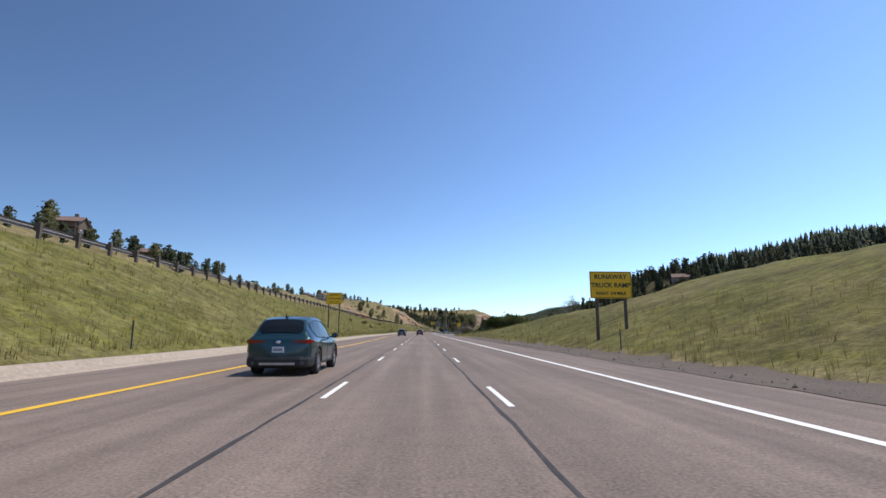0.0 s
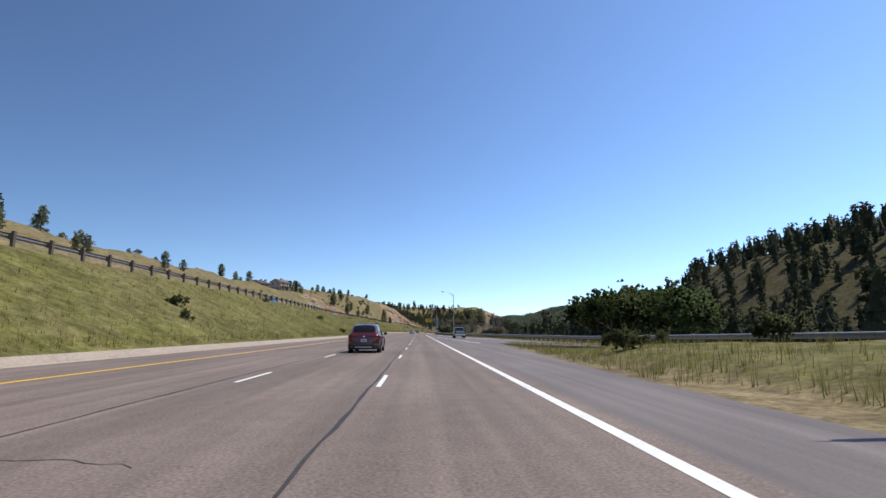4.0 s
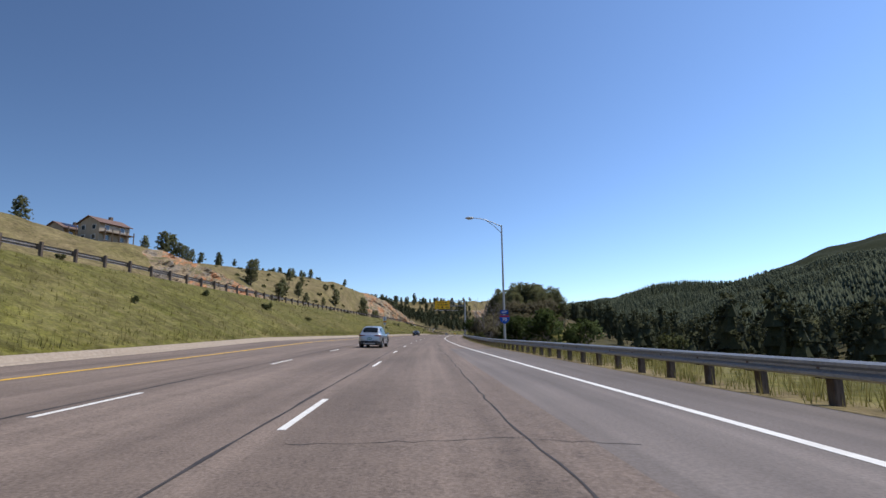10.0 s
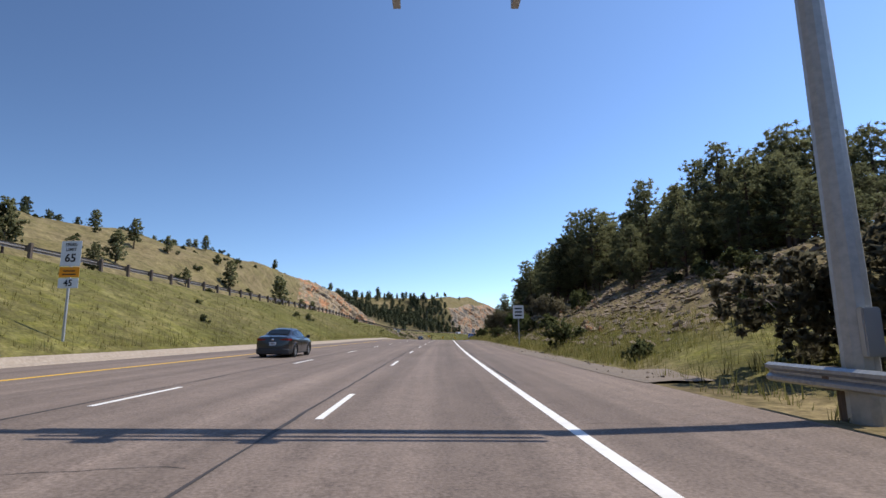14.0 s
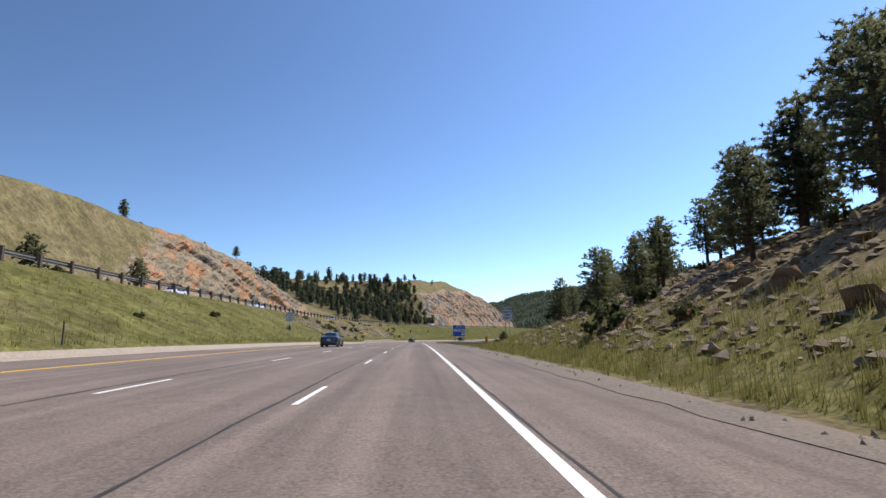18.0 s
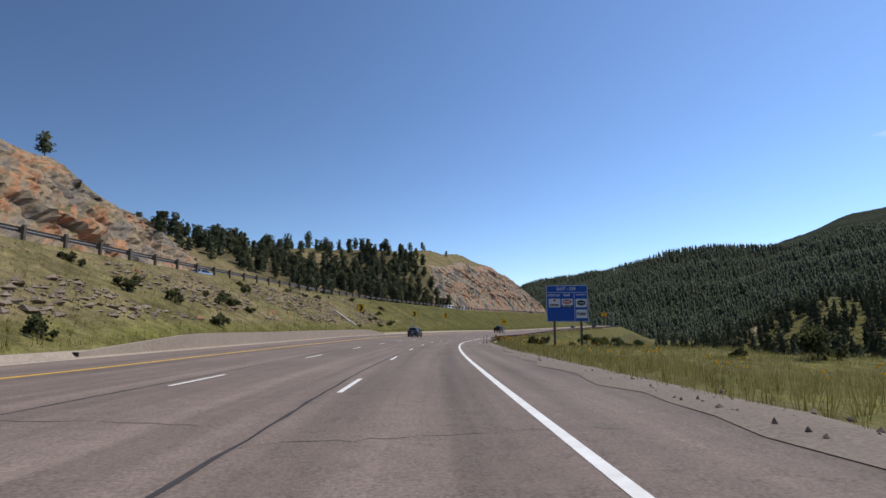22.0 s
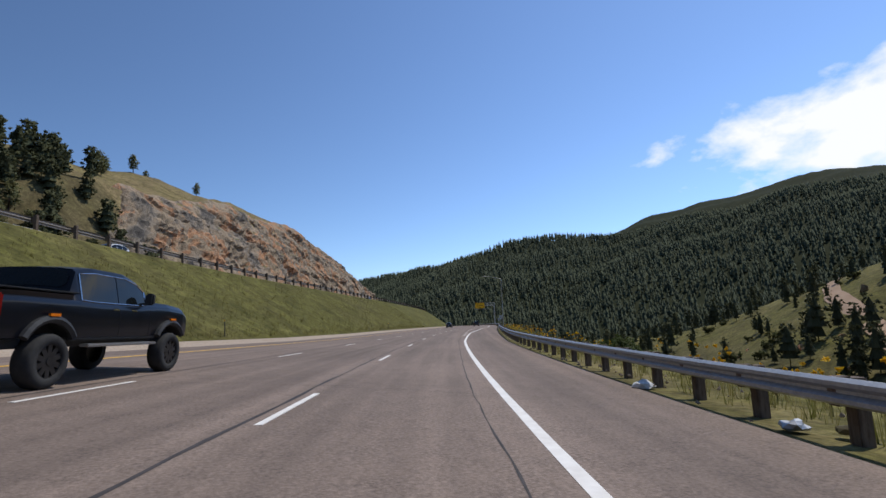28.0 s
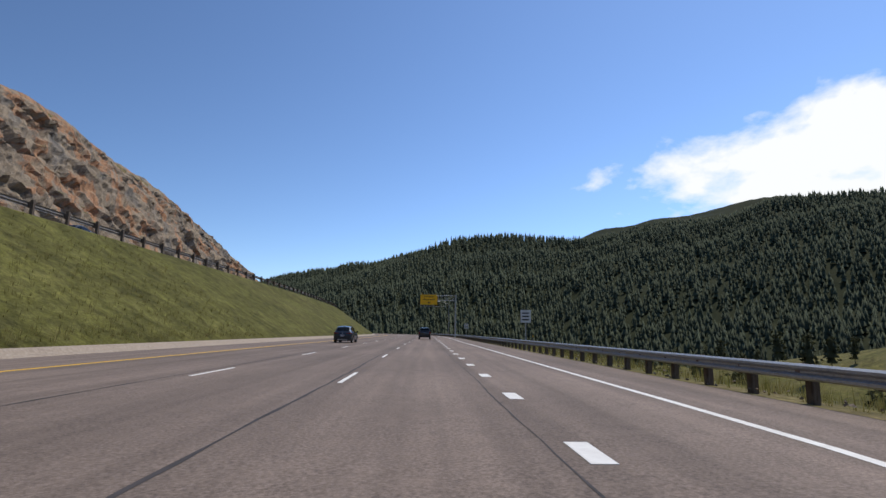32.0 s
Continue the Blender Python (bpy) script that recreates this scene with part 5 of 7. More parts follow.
def flowers():
    rng = np.random.default_rng(91)
    cen, siz = [], []
    for _ in range(330):
        s = rng.uniform(655, 960)
        d = float(knots(s, PAVED)) + (2.5 + 12 * rng.uniform() if s < 745 else 1.2 + 3 * rng.uniform())
        p = on_ground(s, d, rng.uniform(0.45, 0.9))
        for _ in range(3):
            cen.append((p.x + rng.normal(0, 0.12), p.y + rng.normal(0, 0.12), p.z + rng.normal(0, 0.1)))
            siz.append(rng.uniform(0.05, 0.09))
    v, f = tufts(cen, siz, rng, 6, 0.4, 0.6)
    tagged(part("flowers", soup("flowers", v, f, M["yellow_flower"]), None), "yellow wild sunflowers among the verge grass", "flowers", kind="stuff")


flowers()


# ---- signs, lamps, gantries ----
M["sign_yellow"] = mat("sign_yellow", [(0.98, 0.53, 0.008), (0.95, 0.5, 0.01)], 0.45, (1.5, 12.0))
M["sign_white"] = mat("sign_white", [(0.72, 0.73, 0.73), (0.64, 0.65, 0.66)], 0.45, (1.5, 12.0))
M["sign_blue"] = mat("sign_blue", [(0.008, 0.075, 0.42), (0.012, 0.085, 0.36)], 0.45, (1.5, 12.0))
M["sign_red"] = mat("sign_red", [(0.5, 0.02, 0.02), (0.45, 0.02, 0.02)], 0.45, (1.5, 12.0))
M["sign_orange"] = mat("sign_orange", [(0.85, 0.3, 0.01), (0.8, 0.28, 0.01)], 0.45, (1.5, 12.0))
M["sign_black"] = mat("sign_black", [(0.012, 0.012, 0.012), (0.02, 0.02, 0.02)], 0.5, (1.5, 12.0))
M["sign_back"] = mat("bare_aluminium", [(0.45, 0.46, 0.47), (0.38, 0.39, 0.4)], 0.5, (1.0, 8.0), metal=0.7)
M["pole_grey"] = mat("galvanised_pole", [(0.4, 0.41, 0.4), (0.33, 0.34, 0.34), (0.46, 0.46, 0.45)], 0.55, (0.8, 9.0), metal=0.35)
M["lamp_glass"] = mat("lamp_lens", [(0.6, 0.58, 0.5), (0.5, 0.48, 0.42)], 0.3, (4.0,))
M["amber_lens"] = mat("amber_lens", [(0.75, 0.3, 0.01), (0.6, 0.22, 0.01)], 0.25, (4.0,))
M["red_lens"] = mat("red_lens", [(0.55, 0.02, 0.015), (0.4, 0.015, 0.012)], 0.2, (4.0,))


def words(text, size, parent, x, y, material, name="lettering", depth=0.004):
    """Lettering centred at x, with its middle at height y, on a panel that faces -y locally."""
    cu = bpy.data.curves.new(name, "FONT")
    cu.body, cu.size, cu.align_x, cu.align_y, cu.resolution_u, cu.extrude, cu.offset = text, size, "CENTER", "CENTER", 2, depth / 2, size * 0.022
    tmp = bpy.data.objects.new("t", cu)
    scene.collection.objects.link(tmp)
    me = bpy.data.meshes.new_from_object(tmp)
    bpy.data.objects.remove(tmp)
    bpy.data.curves.remove(cu)
    me.name = name
    me.materials.clear()
    me.materials.append(material)
    ob = part(name, me, None, parent)
    ob.matrix_local = pose(x, -0.022, y, 90)
    return ob


def plate(name, parent, x0, x1, z0, z1, y, material, t=0.012, r=0.03, label=""):
    bm = bmesh.new()
    r = min(r, (x1 - x0) / 3, (z1 - z0) / 3)
    pts = []
    for cx, cz, a0 in ((x1 - r, z1 - r, 0), (x0 + r, z1 - r, 90), (x0 + r, z0 + r, 180), (x1 - r, z0 + r, 270)):
        for k in range(4):
            a = radians(a0 + 30 * k)
            pts.append((cx + r * math.cos(a), cz + r * math.sin(a)))
    f0 = bm.faces.new([bm.verts.new((px, y, pz)) for px, pz in pts])
    ex = bmesh.ops.extrude_face_region(bm, geom=[f0])
    bmesh.ops.translate(bm, vec=(0, t, 0), verts=[v for v in ex["geom"] if isinstance(v, bmesh.types.BMVert)])
    bmesh.ops.recalc_face_normals(bm, faces=bm.faces)
    return part(name, bm, material, parent, label)


def outline(parent, x0, x1, z0, z1, y, material, w):
    bm = bmesh.new()
    for a, b, c, e in ((x0, x1, z1 - w, z1), (x0, x1, z0, z0 + w), (x0, x0 + w, z0 + w, z1 - w), (x1 - w, x1, z0 + w, z1 - w)):
        box(bm, a, b, y - 0.003, y + 0.003, c, e)
    return part("border", bm, material, parent)


def sign_at(name, label, s, d, group="", turn=0.0, z=None, cat="sign"):
    o = thing(name, label, cat, group)
    p = on_ground(s, d) if z is None else Vector(P(s, d, z))
    o.matrix_world = Matrix.Translation(p) @ Matrix.Rotation(radians(heading(s) + turn), 4, "Z")
    return o


def leg(parent, x, top, w=0.07, material=None, bottom=-0.7, y=0.06):
    bm = bmesh.new()
    box(bm, x - w, x + w, y - w, y + w, bottom, top, bevel=0.008)
    part("post", bm, material or M["old_wood"], parent)


def runaway_sign(s, d, z0, wide, high, lines, lab):
    o = sign_at("runaway_ramp_sign", lab, s, d, "runaway ramp signs")
    plate("panel", o, -wide / 2, wide / 2, z0, z0 + high, -0.015, M["sign_yellow"])
    outline(o, -wide / 2 + 0.04, wide / 2 - 0.04, z0 + 0.04, z0 + high - 0.04, -0.018, M["sign_black"], 0.03)
    for (txt, size, f) in lines:
        words(txt, size, o, 0, z0 + high * f, M["sign_black"])
    leg(o, -wide * 0.34, z0 + high - 0.1, 0.085, y=0.1)
    leg(o, wide * 0.34, z0 + high - 0.1, 0.085, y=0.1)
    return o


RUN = [("RUNAWAY", 0.42, 0.79), ("TRUCK RAMP", 0.42, 0.48), ("RIGHT 3/4 MILE", 0.29, 0.18)]
RUN_SMALL = [(t, z * 0.74, f) for t, z, f in RUN]
runaway_sign(31.8, 10.8, 5.85 - 1.75 - 1.8, 2.75, 1.75, RUN, "yellow runaway truck ramp sign on two timber posts in the grass")
runaway_sign(77.6, -15.5, 3.92, 2.35, 1.75, RUN_SMALL, "yellow runaway truck ramp sign on two posts on the median slope")


def diamond(s, d, zc, side, lab, arrow, grp=""):
    o = sign_at("warning_sign", lab, s, d, grp)
    bm = bmesh.new()
    box(bm, -side / 2, side / 2, -0.012, 0.0, -side / 2, side / 2, Matrix.Translation((0, 0, zc)) @ Matrix.Rotation(radians(45), 4, "Y"))
    part("panel", bm, M["sign_yellow"], o)
    bm = bmesh.new()
    for a, b, c, e in arrow:
        tube(bm, [(a * side, -0.016, zc + b * side), (c * side, -0.016, zc + e * side)], [0.045 * side, 0.045 * side], 4)
    part("symbol", bm, M["sign_black"], o)
    leg(o, 0, zc + side * 0.6, 0.05, M["pole_grey"], y=0.055)
    return o


diamond(124, 7.6, 2.75, 0.88, "yellow diamond merge sign on a grey post at the gore", ((0, -0.35, 0, 0.35), (0.25, -0.3, 0.02, 0.0), (-0.1, 0.22, 0, 0.36), (0.1, 0.22, 0, 0.36)), "warning signs")
diamond(766, 9.0, 3.6, 0.95, "yellow diamond warning sign with dark symbol behind the rail", ((-0.3, 0.02, 0.2, 0.0), (-0.26, 0.06, 0.16, 0.06), (0.16, 0.04, 0.28, 0.16)), "warning signs")


def chevron(s, d, zc):
    o = sign_at("chevron_sign", "yellow chevron curve sign on a post on the median slope", s, d, "chevron signs", turn=4)
    w, h = 1.05, 1.35
    gz = ground_z(s, d)
    z = zc - gz
    plate("panel", o, -w / 2, w / 2, z - h / 2, z + h / 2, -0.012, M["sign_yellow"])
    bm = bmesh.new()
    for sg in (1, -1):
        pts = [(-0.36, sg * 0.58), (0.0, sg * 0.58), (0.38, 0.0), (0.0, 0.0)]
        f = bm.faces.new([bm.verts.new((px, -0.016, z + pz)) for px, pz in pts])
    part("symbol", bm, M["sign_black"], o)
    leg(o, 0, z + 0.35, 0.04, M["pole_grey"], y=0.045)


chevron(755, -15.4, 4.7)
chevron(794, -15.6, 4.7)
chevron(826, -16.2, 5.0)


def slow_sign(s, d, z0, scale=1.0):
    o = sign_at("traffic_sign", "white four-line slower traffic sign on two steel posts", s, d, "slower traffic signs")
    w, h = 0.98 * scale, 1.3 * scale
    plate("panel", o, -w / 2, w / 2, z0, z0 + h, -0.012, M["sign_white"])
    outline(o, -w / 2 + 0.025, w / 2 - 0.025, z0 + 0.025, z0 + h - 0.025, -0.016, M["sign_black"], 0.018)
    for i, t in enumerate(("SLOWER", "TRAFFIC", "KEEP", "RIGHT")):
        words(t, 0.25 * scale, o, 0, z0 + h * (0.84 - 0.225 * i), M["sign_black"])
    leg(o, -0.22 * scale, z0 + h, 0.03, M["pole_grey"], y=0.04)
    leg(o, 0.22 * scale, z0 + h, 0.03, M["pole_grey"], y=0.04)


slow_sign(597.2, 11.2, 1.9)
slow_sign(622, -15.8, 1.9)


def speed_sign():
    o = sign_at("speed_limit_sign", "white speed limit sign over an orange truck plate", 450, -14.6, "")
    w = 0.9
    plate("panel", o, -w / 2, w / 2, 3.35, 4.5, -0.012, M["sign_white"])
    words("SPEED", 0.2, o, 0, 4.32, M["sign_black"])
    words("LIMIT", 0.2, o, 0, 4.1, M["sign_black"])
    words("65", 0.52, o, 0, 3.7, M["sign_black"])
    plate("truck_panel", o, -w / 2, w / 2, 2.85, 3.3, -0.012, M["sign_orange"])
    bm = bmesh.new()
    box(bm, -0.3, 0.3, -0.018, -0.012, 2.95, 3.0)
    box(bm, -0.26, 0.26, -0.018, -0.012, 3.1, 3.15)
    part("bars", bm, M["sign_black"], o)
    plate("lower_panel", o, -w / 2, w / 2, 2.35, 2.8, -0.012, M["sign_white"])
    words("45", 0.4, o, 0, 2.57, M["sign_black"])
    leg(o, 0, 4.4, 0.045, M["pole_grey"], y=0.05)


speed_sign()


def small_plates(s, d, label):
    o = sign_at("small_road_sign", label, s, d, "small signs")
    plate("panel", o, -0.45, 0.45, 2.3, 3.4, -0.012, M["sign_white"])
    bm = bmesh.new()
    for k in range(3):
        box(bm, -0.3, 0.3, -0.018, -0.012, 2.5 + 0.28 * k, 2.62 + 0.28 * k)
    part("bars", bm, M["sign_black"], o)
    leg(o, 0, 3.3, 0.045, M["pole_grey"], y=0.05)


small_plates(1003, 10.9, "white road sign on a post behind the guard rail")
small_plates(1075, 11.2, "white road sign on a post near the gantry")
small_plates(470, 8.6, "white and orange road sign on a post by the bank")


def board():
    o = sign_at("services_board", "large blue exit services board on two timber posts", 720.3, 14.6, "", turn=-5)
    z = 2.22 - ground_z(720.3, 14.6)
    w, h = 3.9, 3.55
    plate("panel", o, -w / 2, w / 2, z, z + h, -0.02, M["sign_blue"], 0.02, 0.12)
    outline(o, -w / 2 + 0.02, w / 2 - 0.02, z + 0.02, z + h - 0.02, -0.024, M["sign_white"], 0.045)
    bm = bmesh.new()
    box(bm, -w / 2 + 0.06, w / 2 - 0.06, -0.028, -0.022, z + h - 0.72, z + h - 0.68)
    box(bm, 0.66, 0.7, -0.028, -0.022, z + 0.06, z + h - 0.72)
    part("divider", bm, M["sign_white"], o)
    words("EXIT - 259", 0.4, o, -0.05, z + h - 0.37, M["sign_white"])
    words("ATTRACTIONS", 0.27, o, -1.22, z + h - 0.98, M["sign_white"]).scale.x = 0.62
    words("GAS", 0.34, o, -0.02, z + h - 0.96, M["sign_white"])
    words("LODGING", 0.22, o, 1.3, z + h - 0.94, M["sign_white"]).scale.x = 0.85
    for name, x0, x1, z0, z1 in (("attraction_panel", -1.72, -0.64, 1.42, 2.25), ("gas_panel", -0.5, 0.52, 1.38, 2.22), ("lodging_panel", 0.8, 1.82, 1.4, 2.22), ("lodging_panel", 0.8, 1.82, 0.36, 1.18)):
        plate(name, o, x0, x1, z + z0, z + z1, -0.03, M["sign_white"], 0.008, 0.04)
    def disc(n, radius, x, zz, squash, material):
        bm = bmesh.new()
        bmesh.ops.create_circle(bm, cap_ends=True, segments=n, radius=radius, matrix=Matrix.Translation((x, -0.034, z + zz)) @ Matrix.Rotation(radians(90), 4, "X") @ Matrix.Diagonal((1, squash, 1, 1)))
        part("emblem", bm, material, o)

    def bar(x0, x1, z0, z1, y, material):
        bm = bmesh.new()
        box(bm, x0, x1, y - 0.005, y, z + z0, z + z1)
        part("bar", bm, material, o)

    disc(24, 0.42, 0.01, 1.95, 0.5, M["sign_red"])
    disc(12, 0.12, -1.18, 2.08, 1.0, M["sign_red"])
    disc(6, 0.44, 1.31, 1.82, 0.62, M["sign_black"])
    bar(-0.5, 0.52, 1.38, 1.6, -0.031, M["sign_black"])
    bar(0.88, 1.0, 0.62, 0.92, -0.031, M["sign_black"])
    for a, b, c, e in ((-1.6, -0.76, 1.52, 1.74), (1.08, 1.74, 0.62, 0.9)):
        for k in range(5):
            t0 = a + (b - a) * k / 5
            bar(t0, t0 + (b - a) / 5 * 0.7, c, e, -0.031, M["sign_black"])
    for k in range(5):
        bar(-0.28 + 0.12 * k, -0.2 + 0.12 * k, 1.87, 2.03, -0.036, M["sign_white"])
        bar(1.06 + 0.11 * k, 1.13 + 0.11 * k, 1.78, 1.88, -0.036, M["sign_white"])
    words("AUTO DIESEL", 0.14, o, 0.01, z + 1.49, M["sign_white"]).location.y = -0.04
    leg(o, -1.25, z + 0.2, 0.1)
    leg(o, 1.25, z + 0.2, 0.1)
    o.scale = (1.06, 1.0, 1.04)


board()


def street_lamp(s, d, high, reach, label):
    o = sign_at("street_lamp", label, s, d, "street lamps", cat="street lamp")
    bm = bmesh.new()
    tube(bm, [(0, 0, -0.5), (0, 0, high * 0.5), (0, 0, high)], [0.11, 0.09, 0.065], 10)
    part("pole", bm, M["pole_grey"], o)
    bm = bmesh.new()
    box(bm, -0.2, 0.2, -0.2, 0.2, -0.05, 0.1, bevel=0.02)
    part("base", bm, M["pale_concrete"], o)
    bm = bmesh.new()
    tube(bm, [(0, 0, high - 0.1), (-reach * 0.3, 0, high + 0.25), (-reach * 0.65, 0, high + 0.6), (-reach, 0, high + 0.72)], [0.05, 0.045, 0.04, 0.035], 7)
    tube(bm, [(0, 0, high - 0.75), (-reach * 0.25, 0, high - 0.1), (-reach * 0.55, 0, high + 0.5)], [0.03, 0.03, 0.03], 6)
    part("arm", bm, M["pole_grey"], o)
    bm = bmesh.new()
    r = bmesh.ops.create_uvsphere(bm, u_segments=12, v_segments=7, radius=0.5, matrix=Matrix.Translation((-reach - 0.35, 0, high + 0.72)) @ Matrix.Diagonal((0.85, 0.38, 0.24, 1)))
    head = part("head", bm, M["pole_grey"], o)
    bm = bmesh.new()
    bmesh.ops.create_uvsphere(bm, u_segments=10, v_segments=6, radius=0.5, matrix=Matrix.Translation((-reach - 0.4, 0, high + 0.66)) @ Matrix.Diagonal((0.5, 0.3, 0.2, 1)))
    part("lens", bm, M["lamp_glass"], head)
    return o


o = sign_at("mast", "tall dark slender mast behind the upper guard rail", 842, -46.5, "", cat="mast")
bm = bmesh.new()
tube(bm, [(0, 0, -0.5), (0, 0, 9), (0, 0, 18)], [0.16, 0.13, 0.1], 8)
part("pole", bm, M["dark_steel"], o)
bm = bmesh.new()
box(bm, -0.3, 0.3, -0.25, 0.25, 17.3, 18.2, bevel=0.04)
part("head", bm, M["dark_steel"], o)
LAMP = "tall grey street lamp with a curved arm behind the guard rail"
street_lamp(257.0, 10.8, 11.2, 2.6, LAMP)
street_lamp(352, 9.1, 11.2, 2.6, LAMP)
street_lamp(315, -46.5, 12.5, 2.6, "tall grey street lamp beside the upper carriageway")
street_lamp(964.5, 10.6, 11.4, 3.6, LAMP)
street_lamp(1130, 11.5, 11.0, 3.6, LAMP)


def route_shield():
    o = sign_at("route_shield", "blue and red interstate route shield on the lamp pole", 352, 9.1, "")
    z = 2.6
    bm = bmesh.new()
    pts = [(-0.42, 0.3), (-0.2, 0.36), (0, 0.31), (0.2, 0.36), (0.42, 0.3), (0.46, 0.05), (0.36, -0.22), (0, -0.46), (-0.36, -0.22), (-0.46, 0.05)]
    f = bm.faces.new([bm.verts.new((x, -0.2, z + y)) for x, y in pts])
    ex = bmesh.ops.extrude_face_region(bm, geom=[f])
    bmesh.ops.translate(bm, vec=(0, 0.01, 0), verts=[v for v in ex["geom"] if isinstance(v, bmesh.types.BMVert)])
    part("shield", bm, M["sign_blue"], o)
    bm = bmesh.new()
    box(bm, -0.41, 0.41, -0.206, -0.2, z + 0.17, z + 0.3)
    part("crown_band", bm, M["sign_red"], o)
    words("70", 0.42, o, 0, z - 0.06, M["sign_white"]).location.y = -0.21
    plate("direction_plate", o, -0.35, 0.35, z + 0.45, z + 0.78, -0.2, M["sign_blue"], 0.01)
    words("EAST", 0.2, o, 0, z + 0.615, M["sign_white"]).location.y = -0.21
    bm = bmesh.new()
    box(bm, -0.05, 0.05, -0.19, -0.1, z - 0.05, z + 0.02)
    box(bm, -0.05, 0.05, -0.19, -0.1, z + 0.58, z + 0.65)
    part("bracket", bm, M["pole_grey"], o)


route_shield()


def gantry(s, mast_d, x_sign, w_sign, z0, h_sign, top, lines, label):
    """Cantilever sign: mast beside the road, two chords with webs, catwalk and beacons; x measured from the mast to the left."""
    o = sign_at("overhead_sign", label, s, mast_d, "overhead signs", z=0.0)
    bm = bmesh.new()
    tube(bm, [(0, 0, -0.5), (0, 0, top + 0.25)], [0.24, 0.18], 12)
    part("mast", bm, M["pole_grey"], o)
    xl = x_sign - w_sign
    for z in (top, top - 1.25):
        bm = bmesh.new()
        tube(bm, [(0, 0, z), (xl + 0.2, 0, z)], [0.085, 0.085], 8)
        part("chord", bm, M["pole_grey"], o)
    k = 0
    x = -0.3
    while x > xl + 0.6:
        x2 = x - 1.05
        bm = bmesh.new()
        a, b = (top, top - 1.25) if k % 2 else (top - 1.25, top)
        tube(bm, [(x, 0, a), (x2, 0, b)], [0.035, 0.035], 5)
        tube(bm, [(x2, 0, top), (x2, 0, top - 1.25)], [0.03, 0.03], 5)
        part("web", bm, M["pole_grey"], o)
        x, k = x2, k + 1
    panel = plate("panel", o, xl, x_sign, z0, z0 + h_sign, -0.16, M["sign_yellow"], 0.03, 0.06)
    cx = (xl + x_sign) / 2
    for txt, size, fx, f in lines:
        ob = words(txt, size, o, cx + fx * w_sign, z0 + h_sign * f, M["sign_black"])
        ob.location.y = -0.17
    bm = bmesh.new()
    za = z0 + h_sign * 0.2
    box(bm, cx - 0.1, cx + 0.1, -0.18, -0.165, za, za + 0.28)
    f = bm.faces.new([bm.verts.new(v) for v in ((cx - 0.36, -0.175, za + 0.05), (cx, -0.175, za - 0.28), (cx + 0.36, -0.175, za + 0.05))])
    part("arrow", bm, M["sign_black"], o)
    bm = bmesh.new()
    tube(bm, [(xl - 0.1, -0.7, z0 - 0.42), (x_sign + 2.2, -0.7, z0 - 0.42)], [0.05, 0.05], 6)
    tube(bm, [(xl - 0.1, -0.5, z0 - 0.42), (x_sign + 2.2, -0.5, z0 - 0.42)], [0.05, 0.05], 6)
    part("catwalk", bm, M["pole_grey"], o)
    for fx in (0.2, 0.7):
        bm = bmesh.new()
        x = xl + w_sign * fx
        box(bm, x - 0.06, x + 0.06, -0.72, -0.1, z0 - 0.5, z0 - 0.4)
        box(bm, x - 0.05, x + 0.05, -0.12, -0.05, z0 - 0.45, z0 + 0.1)
        part("bracket", bm, M["pole_grey"], o)
        bm = bmesh.new()
        box(bm, x - 0.22, x + 0.22, -0.9, -0.65, z0 - 0.5, z0 - 0.34, bevel=0.03)
        part("floodlight", bm, M["dark_steel"], o)
    for fx in (0.1, 0.5, 0.9):
        x = xl + w_sign * fx
        bm = bmesh.new()
        box(bm, x - 0.14, x + 0.14, -0.2, 0.05, z0 + h_sign + 0.04, z0 + h_sign + 0.34, bevel=0.03)
        bea = part("beacon", bm, M["dark_steel"], o)
        bm = bmesh.new()
        bmesh.ops.create_circle(bm, cap_ends=True, segments=14, radius=0.11, matrix=Matrix.Translation((x, -0.21, z0 + h_sign + 0.19)) @ Matrix.Rotation(radians(90), 4, "X"))
        part("lens", bm, M["amber_lens"], bea)
    bm = bmesh.new()
    box(bm, -0.14, 0.14, -0.32, -0.2, 0.9, 1.6, bevel=0.02)
    part("control_box", bm, M["sign_back"], o)
    return o


gantry(434.5, 8.1, -3.75, 3.75, 6.9, 2.0, 8.85, [("RUNAWAY", 0.46, 0, 0.8), ("TRUCK RAMP", 0.46, 0, 0.51), ("2000", 0.4, -0.33, 0.2), ("FEET", 0.4, 0.33, 0.2)], "yellow runaway truck ramp sign on a grey cantilever gantry")
gantry(1092, 9.9, -4.8, 4.4, 8.3, 2.6, 10.7, [("RUNAWAY", 0.5, 0, 0.8), ("TRUCK RAMP", 0.5, 0, 0.5)], "yellow overhead runaway ramp sign with beacons on a cantilever gantry")


def delineator(s, d):
    o = sign_at("delineator_post", "thin dark roadside marker post with a reflector", s, d, "marker posts", cat="marker post")
    bm = bmesh.new()
    box(bm, -0.03, 0.03, -0.015, 0.015, -0.3, 1.25)
    part("post", bm, M["dark_steel"], o)
    bm = bmesh.new()
    box(bm, -0.035, 0.035, -0.022, -0.016, 1.1, 1.24)
    part("reflector", bm, M["sign_yellow"], o)


